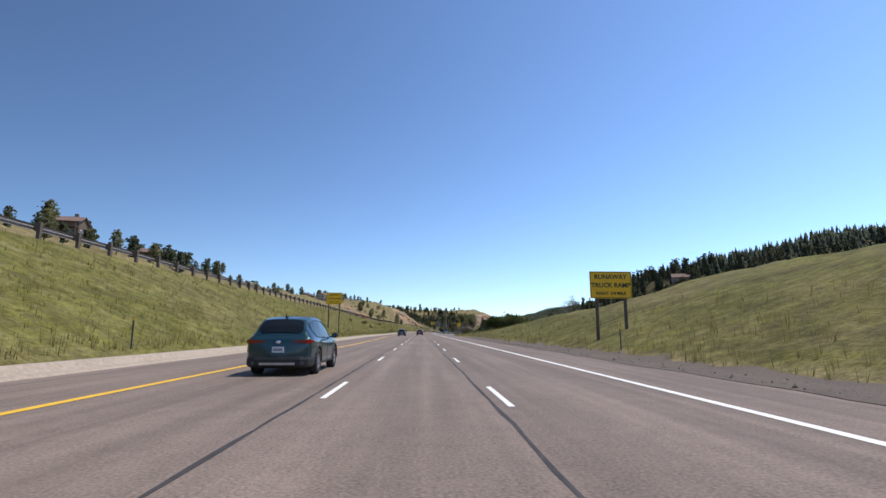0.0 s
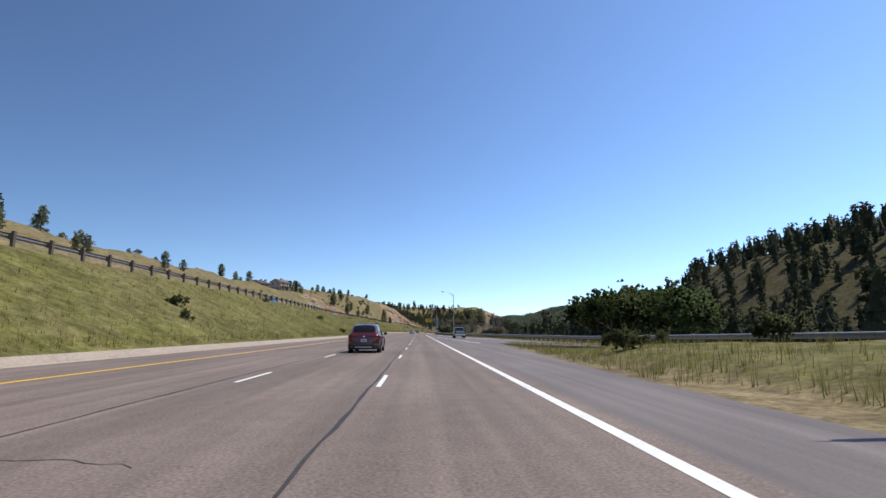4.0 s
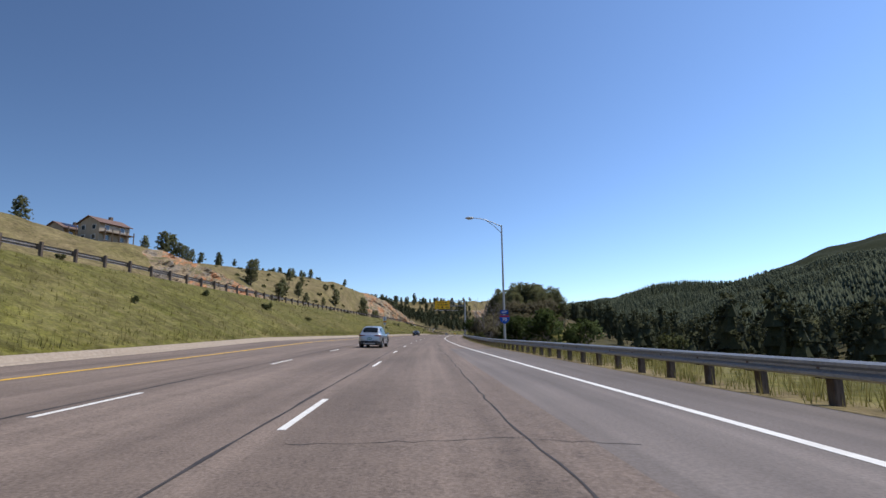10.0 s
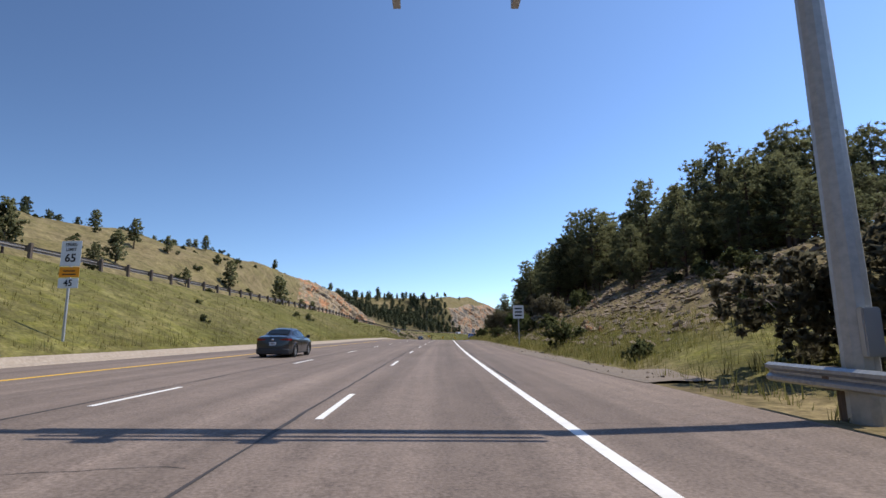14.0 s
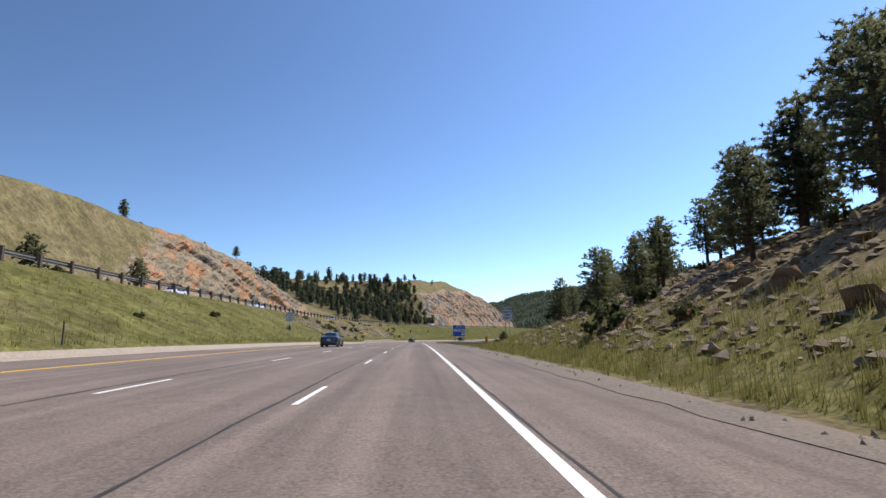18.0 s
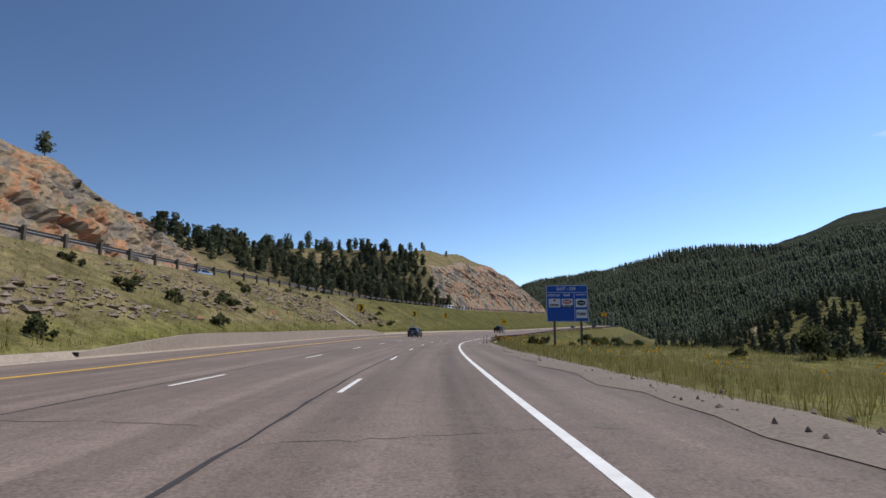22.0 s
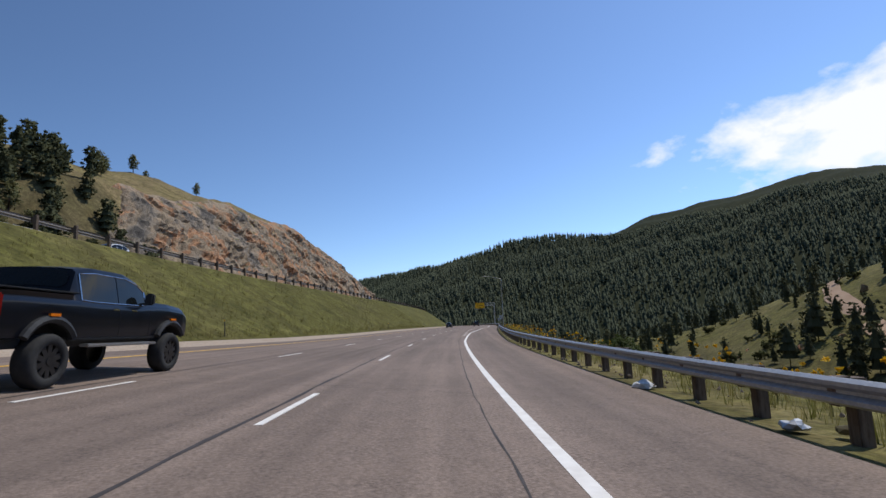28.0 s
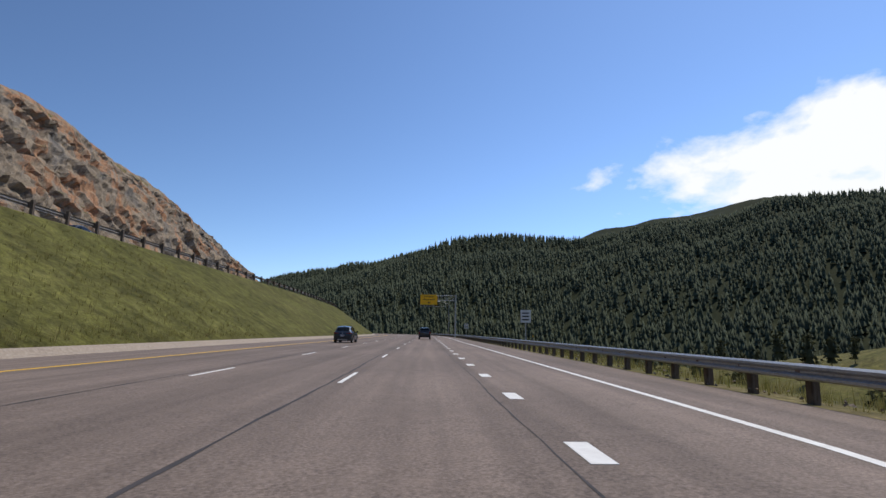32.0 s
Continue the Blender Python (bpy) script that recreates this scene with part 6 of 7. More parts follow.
for s in (20, 122, 206, 297, 388, 480, 572, 640, 733, 812, 880, 950):
    delineator(s, -13.9)
def end_marker(s, d):
    o = sign_at("end_marker", "black and yellow striped marker at the rail end", s, d, "", cat="marker")
    plate("panel", o, -0.15, 0.15, 0.3, 1.2, -0.01, M["sign_yellow"])
    bm = bmesh.new()
    for k in range(4):
        bm.faces.new([bm.verts.new(v) for v in ((-0.14, -0.014, 0.34 + 0.22 * k), (0.14, -0.014, 0.44 + 0.22 * k), (0.14, -0.014, 0.54 + 0.22 * k), (-0.14, -0.014, 0.44 + 0.22 * k))])
    part("stripe", bm, M["sign_black"], o)
    leg(o, 0, 1.1, 0.03, M["pole_grey"], y=0.04)


M["green_post"] = mat("green_marker", [(0.01, 0.11, 0.07), (0.02, 0.14, 0.09)], 0.5, (3.0, 20.0))
for s, d in ((734.6, 6.35), (738.2, 6.7)):
    o = sign_at("marker_post", "green flexible marker post on the gravel shoulder", s, d, "marker posts", cat="marker post", z=0.0)
    bm = bmesh.new()
    box(bm, -0.033, 0.033, -0.02, 0.02, -0.2, 1.15, bevel=0.012)
    part("post", bm, M["green_post"], o)
    bm = bmesh.new()
    box(bm, -0.03, 0.03, -0.026, -0.021, 1.02, 1.12)
    part("reflector", bm, M["sign_white"], o)
end_marker(742, 8.0)
end_marker(605.4, 10.2)
for s, d in ((25, 8.6), (640, 9.2), (735, 9.0), (1000, 10.9)):
    delineator(s, d)


# ---- vehicles ----
M["tyre"] = mat("tyre_rubber", [(0.018, 0.018, 0.018), (0.03, 0.029, 0.028)], 0.85, (6.0, 40.0), bump=0.3, bscale=60)
M["black_trim"] = mat("black_plastic_trim", [(0.02, 0.02, 0.021), (0.03, 0.03, 0.03)], 0.6, (5.0, 30.0))
M["car_glass"] = mat("tinted_car_glass", [(0.006, 0.008, 0.009), (0.01, 0.012, 0.013)], 0.04, (1.0,), spec=0.3)
M["chrome"] = mat("chrome", [(0.7, 0.7, 0.71), (0.6, 0.6, 0.61)], 0.15, (3.0,), metal=1.0)
M["alloy"] = mat("alloy_rim", [(0.42, 0.43, 0.44), (0.34, 0.35, 0.36)], 0.3, (4.0,), metal=0.8)
M["dark_alloy"] = mat("black_rim", [(0.03, 0.03, 0.032), (0.05, 0.05, 0.052)], 0.3, (4.0,), metal=0.6)
M["plate_white"] = mat("number_plate", [(0.6, 0.62, 0.64), (0.5, 0.52, 0.55)], 0.5, (8.0,))
M["plate_green"] = mat("green_number_plate", [(0.02, 0.13, 0.09), (0.03, 0.16, 0.11)], 0.5, (8.0,))
M["tail_red"] = mat("tail_lamp_red", [(0.2, 0.008, 0.008), (0.14, 0.006, 0.006)], 0.12, (5.0,), spec=0.7)
M["orange_lamp"] = mat("orange_marker", [(0.8, 0.2, 0.01), (0.7, 0.17, 0.01)], 0.2, (5.0,))
M["headlamp"] = mat("headlamp_glass", [(0.6, 0.62, 0.65), (0.5, 0.52, 0.55)], 0.08, (5.0,), spec=0.8)


def paint(name, col, col2=None, metal=0.45, rough=0.28, coat=0.7):
    m = mat(name, [col, col2 or tuple(c * 0.85 for c in col)], rough, (0.8, 6.0), metal=metal, spec=0.8 * coat)
    b = m.node_tree.nodes["Principled BSDF"]
    b.inputs["Coat Weight"].default_value, b.inputs["Coat Roughness"].default_value = coat, 0.05
    return m


PAINT = {
    "teal": paint("dark_teal_paint", (0.012, 0.045, 0.055)), "silver": paint("silver_paint", (0.52, 0.53, 0.55), metal=0.75, rough=0.3), "navy": paint("black_blue_paint", (0.01, 0.014, 0.024), metal=0.2),
    "black": paint("black_paint", (0.004, 0.005, 0.009), metal=0.0, coat=0.25), "grey": paint("grey_paint", (0.12, 0.125, 0.135)), "blue": paint("bright_blue_paint", (0.01, 0.16, 0.55), metal=0.2), "white": paint("white_paint_gloss", (0.72, 0.73, 0.74), metal=0.0), "charcoal": paint("charcoal_paint", (0.03, 0.03, 0.033)), "maroon": paint("dark_red_paint", (0.12, 0.015, 0.015)),
}

# shapes: rows of y (rear to front), top, belt, half width, half width at the top
SHAPES = {
    "suv": dict(rows=[(-2.34, 0.92, 0.86, 0.72, 0.62), (-2.31, 1.0, 0.95, 0.82, 0.68), (-2.2, 1.1, 1.04, 0.89, 0.7), (-1.98, 1.36, 1.06, 0.92, 0.66), (-1.72, 1.57, 1.06, 0.935, 0.63), (-1.2, 1.65, 1.04, 0.945, 0.64), (-0.5, 1.67, 1.01, 0.95, 0.65), (0.15, 1.62, 0.99, 0.95, 0.64), (0.6, 1.42, 0.98, 0.95, 0.68), (1.05, 1.1, 1.03, 0.94, 0.74), (1.5, 1.03, 0.98, 0.93, 0.74), (2.0, 0.95, 0.9, 0.89, 0.68), (2.25, 0.84, 0.78, 0.8, 0.6), (2.34, 0.66, 0.6, 0.66, 0.5)],
                floor=0.3, wheel=0.37, axles=(-1.38, 1.45), side=(-1.75, 0.72), pillars=(-0.95, -0.1), rear=(-2.14, -1.76), front=(0.22, 1.0)),
    "sedan": dict(rows=[(-2.3, 0.9, 0.84, 0.72, 0.6), (-2.26, 1.02, 0.96, 0.8, 0.66), (-1.95, 1.07, 1.0, 0.87, 0.68), (-1.6, 1.12, 0.99, 0.89, 0.63), (-1.05, 1.38, 0.97, 0.9, 0.55), (-0.5, 1.46, 0.95, 0.9, 0.55), (0.0, 1.45, 0.93, 0.9, 0.55), (0.45, 1.34, 0.92, 0.9, 0.58), (1.0, 1.0, 0.94, 0.89, 0.68), (1.5, 0.94, 0.89, 0.88, 0.68), (2.0, 0.84, 0.79, 0.84, 0.62), (2.22, 0.74, 0.68, 0.74, 0.54), (2.3, 0.58, 0.52, 0.6, 0.45)],
                  floor=0.22, wheel=0.325, axles=(-1.35, 1.32), side=(-1.3, 0.7), pillars=(-0.35,), rear=(-1.56, -0.98), front=(0.2, 0.96)),
    "pickup": dict(rows=[(-2.95, 1.22, 1.12, 0.9, 0.86), (-2.92, 1.32, 1.22, 0.97, 0.93), (-2.5, 1.34, 1.23, 0.99, 0.95), (-1.5, 1.34, 1.22, 1.0, 0.95), (-1.3, 1.34, 1.22, 1.0, 0.95), (-1.25, 1.42, 1.22, 1.0, 0.8), (-1.12, 1.86, 1.22, 1.0, 0.76), (-0.6, 1.93, 1.2, 1.0, 0.76), (0.35, 1.92, 1.2, 1.0, 0.76), (0.75, 1.8, 1.2, 1.0, 0.78), (1.35, 1.34, 1.24, 0.99, 0.86), (1.9, 1.32, 1.24, 0.99, 0.87), (2.6, 1.26, 1.18, 0.98, 0.84), (2.85, 1.16, 1.06, 0.94, 0.8), (2.95, 0.9, 0.8, 0.88, 0.72)],
                   floor=0.5, wheel=0.4, axles=(-1.85, 1.95), side=(-1.05, 0.98), pillars=(0.02,), rear=(-1.235, -1.135), front=(0.8, 1.3)),
}


def lathe(profile, n):
    """Vertices and faces of a ring profile (x across, r) turned round the x axis."""
    V, F_ = [], []
    m = len(profile)
    for k in range(n):
        a = k * math.tau / n
        for x, r in profile:
            V.append((x, r * math.cos(a), r * math.sin(a)))
    for k in range(n):
        k2 = (k + 1) % n
        for j in range(m - 1):
            F_.append((k * m + j, k2 * m + j, k2 * m + j + 1, k * m + j + 1))
    return V, F_


WHEELS = {}


def wheel_meshes(r, width, rim_mat, spokes):
    key = (round(r, 3), round(width, 3), rim_mat.name, spokes)
    if key in WHEELS:
        return WHEELS[key]
    w = width / 2
    V, F_ = lathe([(-w, r * 0.62), (-w, r * 0.93), (-w * 0.72, r), (w * 0.72, r), (w, r * 0.93), (w * 1.02, r * 0.8), (w, r * 0.62), (w * 0.5, r * 0.6)], 28)
    tyre = soup("tyre", V, F_, M["tyre"])
    tyre.shade_smooth()
    bm = bmesh.new()
    V, F_ = lathe([(w * 0.45, r * 0.56), (w * 0.9, r * 0.6), (w * 0.9, r * 0.64), (w * 0.5, r * 0.64)], 24)
    vs = [bm.verts.new(v) for v in V]
    for f in F_:
        bm.faces.new([vs[i] for i in f])
    for k in range(spokes):
        a = k * math.tau / spokes
        for da in (-0.17, 0.17) if spokes <= 6 else (0.0,):
            m = Matrix.Rotation(a + da, 4, "X")
            box(bm, w * 0.62, w * 0.86, -0.035 * r / 0.35, 0.035 * r / 0.35, 0.04, r * 0.6, m)
    tube(bm, [(w * 0.55, 0, 0), (w * 0.95, 0, 0)], [r * 0.17, r * 0.13], 12)
    rim = bpy.data.meshes.new("rim")
    bm.to_mesh(rim)
    bm.free()
    rim.materials.append(rim_mat)
    bm = bmesh.new()
    tube(bm, [(w * 0.1, 0, 0), (w * 0.35, 0, 0)], [r * 0.6, r * 0.6], 20)
    disc = bpy.data.meshes.new("brake_disc")
    bm.to_mesh(disc)
    bm.free()
    disc.materials.append(M["dark_steel"])
    WHEELS[key] = (tyre, rim, disc)
    return WHEELS[key]


def vehicle(kind, colour, label, s, d, scale=(1, 1, 1), lift=0.0, back=False, wheel=None, rim="alloy", spokes=5, plate_mat="plate_white", group="", trim=False, cat="car", z=0.0, cargo=False, name=None, flares=False, yaw=0.0):
    sh = SHAPES[kind]
    o = thing(name or {"suv": "suv_car", "sedan": "sedan_car", "pickup": "pickup_truck"}[kind], label, cat, group)
    p = Vector(P(s, d, z))
    ahead, across = Vector(P(s + 1, d, z)) - p, Vector(P(s, d + 1, z)) - p
    if back:
        ahead, across = -ahead, -across
    ahead.normalize()
    over = across.cross(ahead).normalized()
    turn = Matrix((ahead.cross(over), ahead, over)).transposed().to_4x4()
    o.matrix_world = Matrix.Translation(p) @ turn @ Matrix.Rotation(radians(yaw), 4, "Z")
    sx, sy, sz = scale
    rows = [(y * sy, t * sz + lift, b * sz + lift, w * sx, wt * sx) for y, t, b, w, wt in sh["rows"]]
    ys = [r[0] for r in rows]
    fl = sh["floor"] * sz + lift
    col = PAINT[colour]

    def at(y):
        return [float(np.interp(y, ys, [r[k] for r in rows])) for k in (1, 2, 3, 4)]

    r = (wheel or sh["wheel"] * sz)
    R0 = r * 1.17 + (0.1 if lift > 0.1 else 0.0)
    hub = r + (0.02 if lift < 0.1 else 0.1)
    wells = [v * sy for v in sh["axles"]]

    def skirt(y):
        """Lower edge of the side: the sill, or the wheel arch."""
        low = fl + 0.02
        for ya in wells:
            if abs(y - ya) < R0:
                low = max(low, hub + math.sqrt(R0 * R0 - (y - ya) ** 2) * 0.97)
        return min(low, at(y)[1] - 0.12)

    def section(y):
        t, b, w, wt = at(y)
        k = skirt(y)
        mid = max(fl + (b - fl) * 0.5, k + 0.04)
        up = max(b - 0.11, mid + 0.02)
        return [(0, fl), (w * 0.69, fl), (w * 0.7, k), (w * 0.965, k), (w * 0.985, k + 0.015), (w, mid), (w * 0.992, up), (w * 0.97, max(b - 0.035, up + 0.01)), (w * 0.94, b), (w * 0.925, b + 0.014), (wt + (w * 0.925 - wt) * 0.1, t - (t - b) * 0.12), (wt * 0.93, t - 0.012), (wt * 0.6, t + 0.008), (0, t + 0.02)]

    fine = sorted(set([round(v, 3) for v in np.arange(ys[0], ys[-1], 0.055)] + [round(v, 3) for v in ys]))
    pts = []
    for y in fine:
        half = section(y)
        pts.append([(x, y, zz) for x, zz in half] + [(-x, y, zz) for x, zz in half[-2:0:-1]])
    bm = bmesh.new()
    vs = [[bm.verts.new(v) for v in r_] for r_ in pts]
    n = len(pts[0])
    dark = {0, 1, 2, n - 1, n - 2, n - 3}
    for r0, r1 in zip(vs, vs[1:]):
        for k in range(n):
            bm.faces.new((r0[k], r0[(k + 1) % n], r1[(k + 1) % n], r1[k])).material_index = 1 if k in dark else 0
    bm.faces.new(vs[0])
    bm.faces.new(vs[-1][::-1])
    bmesh.ops.recalc_face_normals(bm, faces=bm.faces)
    body = part("body", bm, col, o)
    body.data.materials.append(M["black_trim"])
    body.data.shade_smooth()
    body.data.set_sharp_from_angle(angle=radians(36))
    # side glass, one pane between pillars
    y0, y1 = sh["side"][0] * sy, sh["side"][1] * sy
    cuts = [y0] + [v * sy for v in sh["pillars"]] + [y1]

    def pane(y):
        """Lower and upper edge of the side glass at y, and its distance from the middle at a height."""
        t, b, w, wt = at(y)
        lo, hi = b + 0.035, t - (t - b) * 0.16 - 0.015
        rear = max(0.0, 1 - (y - y0) / 0.42)
        if kind != "pickup":
            lo += (hi - lo) * 0.55 * rear ** 2
            hi -= (hi - lo) * 0.3 * rear ** 3
        hi = max(hi, lo + 0.012)
        top = t - (t - b) * 0.12
        return lo, hi, lambda zz: w * 0.925 + (wt + (w * 0.925 - wt) * 0.1 - w * 0.925) * (zz - b - 0.014) / max(0.02, top - b - 0.014) + 0.007

    for sgn in (-1, 1):
        for a, b2 in zip(cuts, cuts[1:]):
            rr = []
            for y in np.linspace(a + 0.018, b2 - 0.018, 10):
                lo, hi, f = pane(y)
                rr.append([(sgn * f(zz), y, zz) for zz in np.linspace(lo, hi, 4)])
            part("side_window", grid_mesh("side_window", np.array(rr), M["car_glass"]), None, o)
        line = []
        for y in np.linspace(y0, y1, 18):
            lo, hi, f = pane(y)
            line.append((sgn * (f(lo) + 0.002), y, lo - 0.012))
        for y in np.linspace(y1, y0, 18):
            lo, hi, f = pane(y)
            line.append((sgn * (f(hi) + 0.002), y, hi + 0.012))
        bm = bmesh.new()
        tube(bm, line + line[:2], [0.013 if trim else 0.009] * (len(line) + 2), 4)
        part("window_trim", bm, M["chrome"] if trim else M["black_trim"], o)
    # rear window and windscreen lie on the sloping top
    for nm, (a, b2) in (("rear_window", sh["rear"]), ("windscreen", sh["front"])):
        rr = []
        for y, f in zip(np.linspace(a * sy, b2 * sy, 9), (0.8, 0.92, 0.97, 0.98, 0.98, 0.98, 0.97, 0.93, 0.82)):
            t, b, w, wt = at(y)
            wt *= f
            up = 0.014
            out = 0.012 if nm == "rear_window" else -0.012
            rr.append([(x, y - out, zz + up) for x, zz in ((-wt * 0.93, t - 0.008), (-wt * 0.6, t + 0.012), (0, t + 0.024), (wt * 0.6, t + 0.012), (wt * 0.93, t - 0.008))])
        part(nm, grid_mesh(nm, np.array(rr), M["car_glass"]), None, o)
    # wheels
    wd = 0.24 if r < 0.42 else 0.34
    tyre, rimm, disc = wheel_meshes(r, wd, M["dark_alloy"] if rim == "dark" else M["alloy"], spokes)
    for ya in wells:
        w = at(ya)[2]
        for sgn in (1, -1):
            wh = part("wheel", tyre, None, o)
            wh.matrix_local = Matrix.Translation((sgn * (w - wd / 2 + (0.0 if r < 0.42 else 0.1)), ya, r)) @ Matrix.Rotation(0 if sgn > 0 else math.pi, 4, "Z")
            part("rim", rimm, None, wh)
            part("brake_disc", disc, None, wh)
            bm = bmesh.new()
            line = [(sgn * (w * 0.985 + (0.045 if flares else 0.006)), ya + math.cos(a) * R0, hub + math.sin(a) * R0 * 0.97) for a in np.linspace(-0.35, math.pi + 0.35, 19)]
            line = [v for v in line if v[2] > fl - 0.02]
            tube(bm, line, [0.026 if not flares else 0.075] * len(line), 6)
            part("arch_trim", bm, M["black_trim"] if (flares or kind == "suv") else col, o)
    # sills, bumpers, lamps
    yr, yf = ys[0], ys[-1]
    wr = at(yr + 0.12)[2]
    for sgn in (-1, 1):
        bm = bmesh.new()
        w = at(0)[2]
        box(bm, sgn * w * 0.93 - 0.04, sgn * w * 0.93 + 0.04, sh["axles"][0] * sy + r * 1.15, sh["axles"][1] * sy - r * 1.15, fl - 0.03, fl + 0.09, bevel=0.02)
        part("sill", bm, M["black_trim"], o)
        bm = bmesh.new()
        if kind == "pickup":
            zb = at(yr + 0.05)[1]
            box(bm, sgn * (wr - 0.11) - 0.11, sgn * (wr - 0.11) + 0.12, yr - 0.02, yr + 0.16, zb - 0.36 * sz, zb + 0.04, bevel=0.03)
        else:
            # a slim lamp that tapers towards the badge and wraps round the corner
            zb = at(yr + 0.14)[1] - (0.09 if kind == "suv" else 0.08)
            rings = []
            for y, x, hh in ((0.0, 0.42, 0.03), (-0.002, 0.62, 0.075), (0.01, 0.84, 0.11), (0.035, 0.955, 0.115), (0.13, 1.0, 0.095), (0.24, 1.0, 0.06), (0.36, 1.0, 0.015)):
                wy = at(yr + max(0.0, y))[2]
                xx = (x * (wy if x >= 0.95 else wr) + (0.012 if x >= 0.95 else 0.0)) * sgn
                yy = yr + y - 0.014
                ins = (-0.05 * sgn if x >= 0.95 else 0.0, 0.05 if x < 0.95 else 0.01)
                rings.append([bm.verts.new(v) for v in ((xx, yy, zb + hh * 0.5), (xx, yy, zb - hh * 0.5), (xx + ins[0], yy + ins[1], zb - hh * 0.5), (xx + ins[0], yy + ins[1], zb + hh * 0.5))])
            for r0, r1 in zip(rings, rings[1:]):
                for k in range(4):
                    bm.faces.new((r0[k], r0[(k + 1) % 4], r1[(k + 1) % 4], r1[k]))
            bm.faces.new(rings[0])
            bm.faces.new(rings[-1][::-1])
            bmesh.ops.recalc_face_normals(bm, faces=bm.faces)
        part("tail_lamp", bm, M["tail_red"], o)
        bm = bmesh.new()
        t, b, w, wt = at(yf - 0.2)
        box(bm, sgn * w * 0.72 - 0.17, sgn * w * 0.72 + 0.17, yf - 0.32, yf - 0.02, b - 0.14, b + 0.0, bevel=0.04)
        part("headlamp", bm, M["headlamp"], o)
        # mirror
        ym = (sh["side"][1] - 0.16) * sy
        t, b, w, wt = at(ym)
        bm = bmesh.new()
        big = 1.0 if kind != "pickup" else 1.7
        box(bm, sgn * (w + 0.11) - 0.1, sgn * (w + 0.11) + 0.1, ym - 0.05, ym + 0.08, b + 0.04, b + 0.04 + 0.16 * big, bevel=0.035)
        box(bm, sgn * (w - 0.02) - 0.06, sgn * (w - 0.02) + 0.06, ym, ym + 0.05, b + 0.05, b + 0.09)
        part("mirror", bm, col if kind == "suv" and colour in ("silver", "teal") else M["black_trim"], o)
        for y in ([v * sy + 0.16 for v in sh["pillars"][:1]] + [sh["pillars"][-1] * sy + 0.75 * sy]):
            t, b, w, wt = at(y - 0.3)
            bm = bmesh.new()
            box(bm, sgn * (w * 0.985 + 0.012) - 0.014, sgn * (w * 0.985 + 0.012) + 0.014, y - 0.42, y - 0.22, b - 0.12, b - 0.085, bevel=0.008)
            part("door_handle", bm, M["chrome"] if trim else col, o)
        # door seams
        bm = bmesh.new()
        for y in [v * sy for v in sh["pillars"]] + [y1 + 0.12]:
            t, b, w, wt = at(y)
            mid = fl + (b - fl) * 0.5
            line = [(sgn * (w * 0.942), y, b), (sgn * (w * 0.993), y, b - 0.11), (sgn * (w + 0.001), y, mid), (sgn * (w * 0.987), y, fl + 0.05)]
            tube(bm, line, [0.006] * 4, 4)
        part("door_seam", bm, M["black_trim"], o)
        if flares:
            for ay in sh["axles"]:
                bm = bmesh.new()
                w = at(ay * sy)[2]
                zt = hub + R0 + 0.03
                box(bm, sgn * (w + 0.07) - 0.02, sgn * (w + 0.07) + 0.025, ay * sy - 0.12, ay * sy + 0.12, zt + 0.0, zt + 0.05)
                part("marker_lamp", bm, M["orange_lamp"], o)
            bm = bmesh.new()
            w = at(0)[2]
            box(bm, sgn * (w + 0.02) - 0.1, sgn * (w + 0.02) + 0.1, -1.0 * sy, 1.25 * sy, fl - 0.16, fl - 0.1, bevel=0.02)
            part("running_board", bm, M["alloy"], o)
    bm = bmesh.new()
    zb = fl + 0.0
    if kind == "pickup":
        box(bm, -wr * 0.98, wr * 0.98, yr - 0.1, yr + 0.25, zb - 0.02, zb + 0.26, bevel=0.06)
    else:
        # a moulded band round the tail, its upper edge drawn in
        plan_ = [(at(yr + v)[2] * 0.985 + 0.014, yr + v - 0.012) for v in (0.44, 0.3, 0.18, 0.09, 0.04, 0.0)] + [(wr * 0.7, yr - 0.05), (wr * 0.35, yr - 0.06)]
        plan_ = plan_ + [(0.0, yr - 0.062)] + [(-x, y) for x, y in plan_[::-1]]
        rings = [[bm.verts.new(v) for v in ((x * 0.94, y + 0.06, zb - 0.05), (x * 1.0, y, zb), (x * 1.005, y - 0.006, zb + 0.16), (x * 0.985, y + 0.02, zb + 0.25))] for x, y in plan_]
        for r0, r1 in zip(rings, rings[1:]):
            for k in range(3):
                bm.faces.new((r0[k], r0[k + 1], r1[k + 1], r1[k]))
        bmesh.ops.recalc_face_normals(bm, faces=bm.faces)
        bm2 = bmesh.new()
        for sg in (-1, 1):
            tube(bm2, [(sg * wr * 0.3, yr - 0.004, zb + 0.27), (sg * wr * 0.8, yr - 0.004, zb + 0.3), (sg * wr * 0.84, yr - 0.002, at(yr)[1] - 0.12)], [0.006] * 3, 4)
        part("tailgate_seam", bm2, M["black_trim"], o)
    part("rear_bumper", bm, M["black_trim"] if kind != "pickup" else (M["chrome"] if colour == "grey" else M["black_trim"]), o)
    if kind == "suv":
        bm = bmesh.new()
        box(bm, -wr * 0.6, wr * 0.6, yr - 0.085, yr, zb - 0.03, zb + 0.12, bevel=0.045)
        part("skid_plate", bm, M["alloy"], o)
        for sgn in (-1, 1):
            bm = bmesh.new()
            tube(bm, [(sgn * wr * 0.76, yr - 0.075, zb + 0.06), (sgn * wr * 0.76, yr, zb + 0.06)], [0.045, 0.045], 12)
            part("exhaust", bm, M["dark_steel"], o)
        bm = bmesh.new()
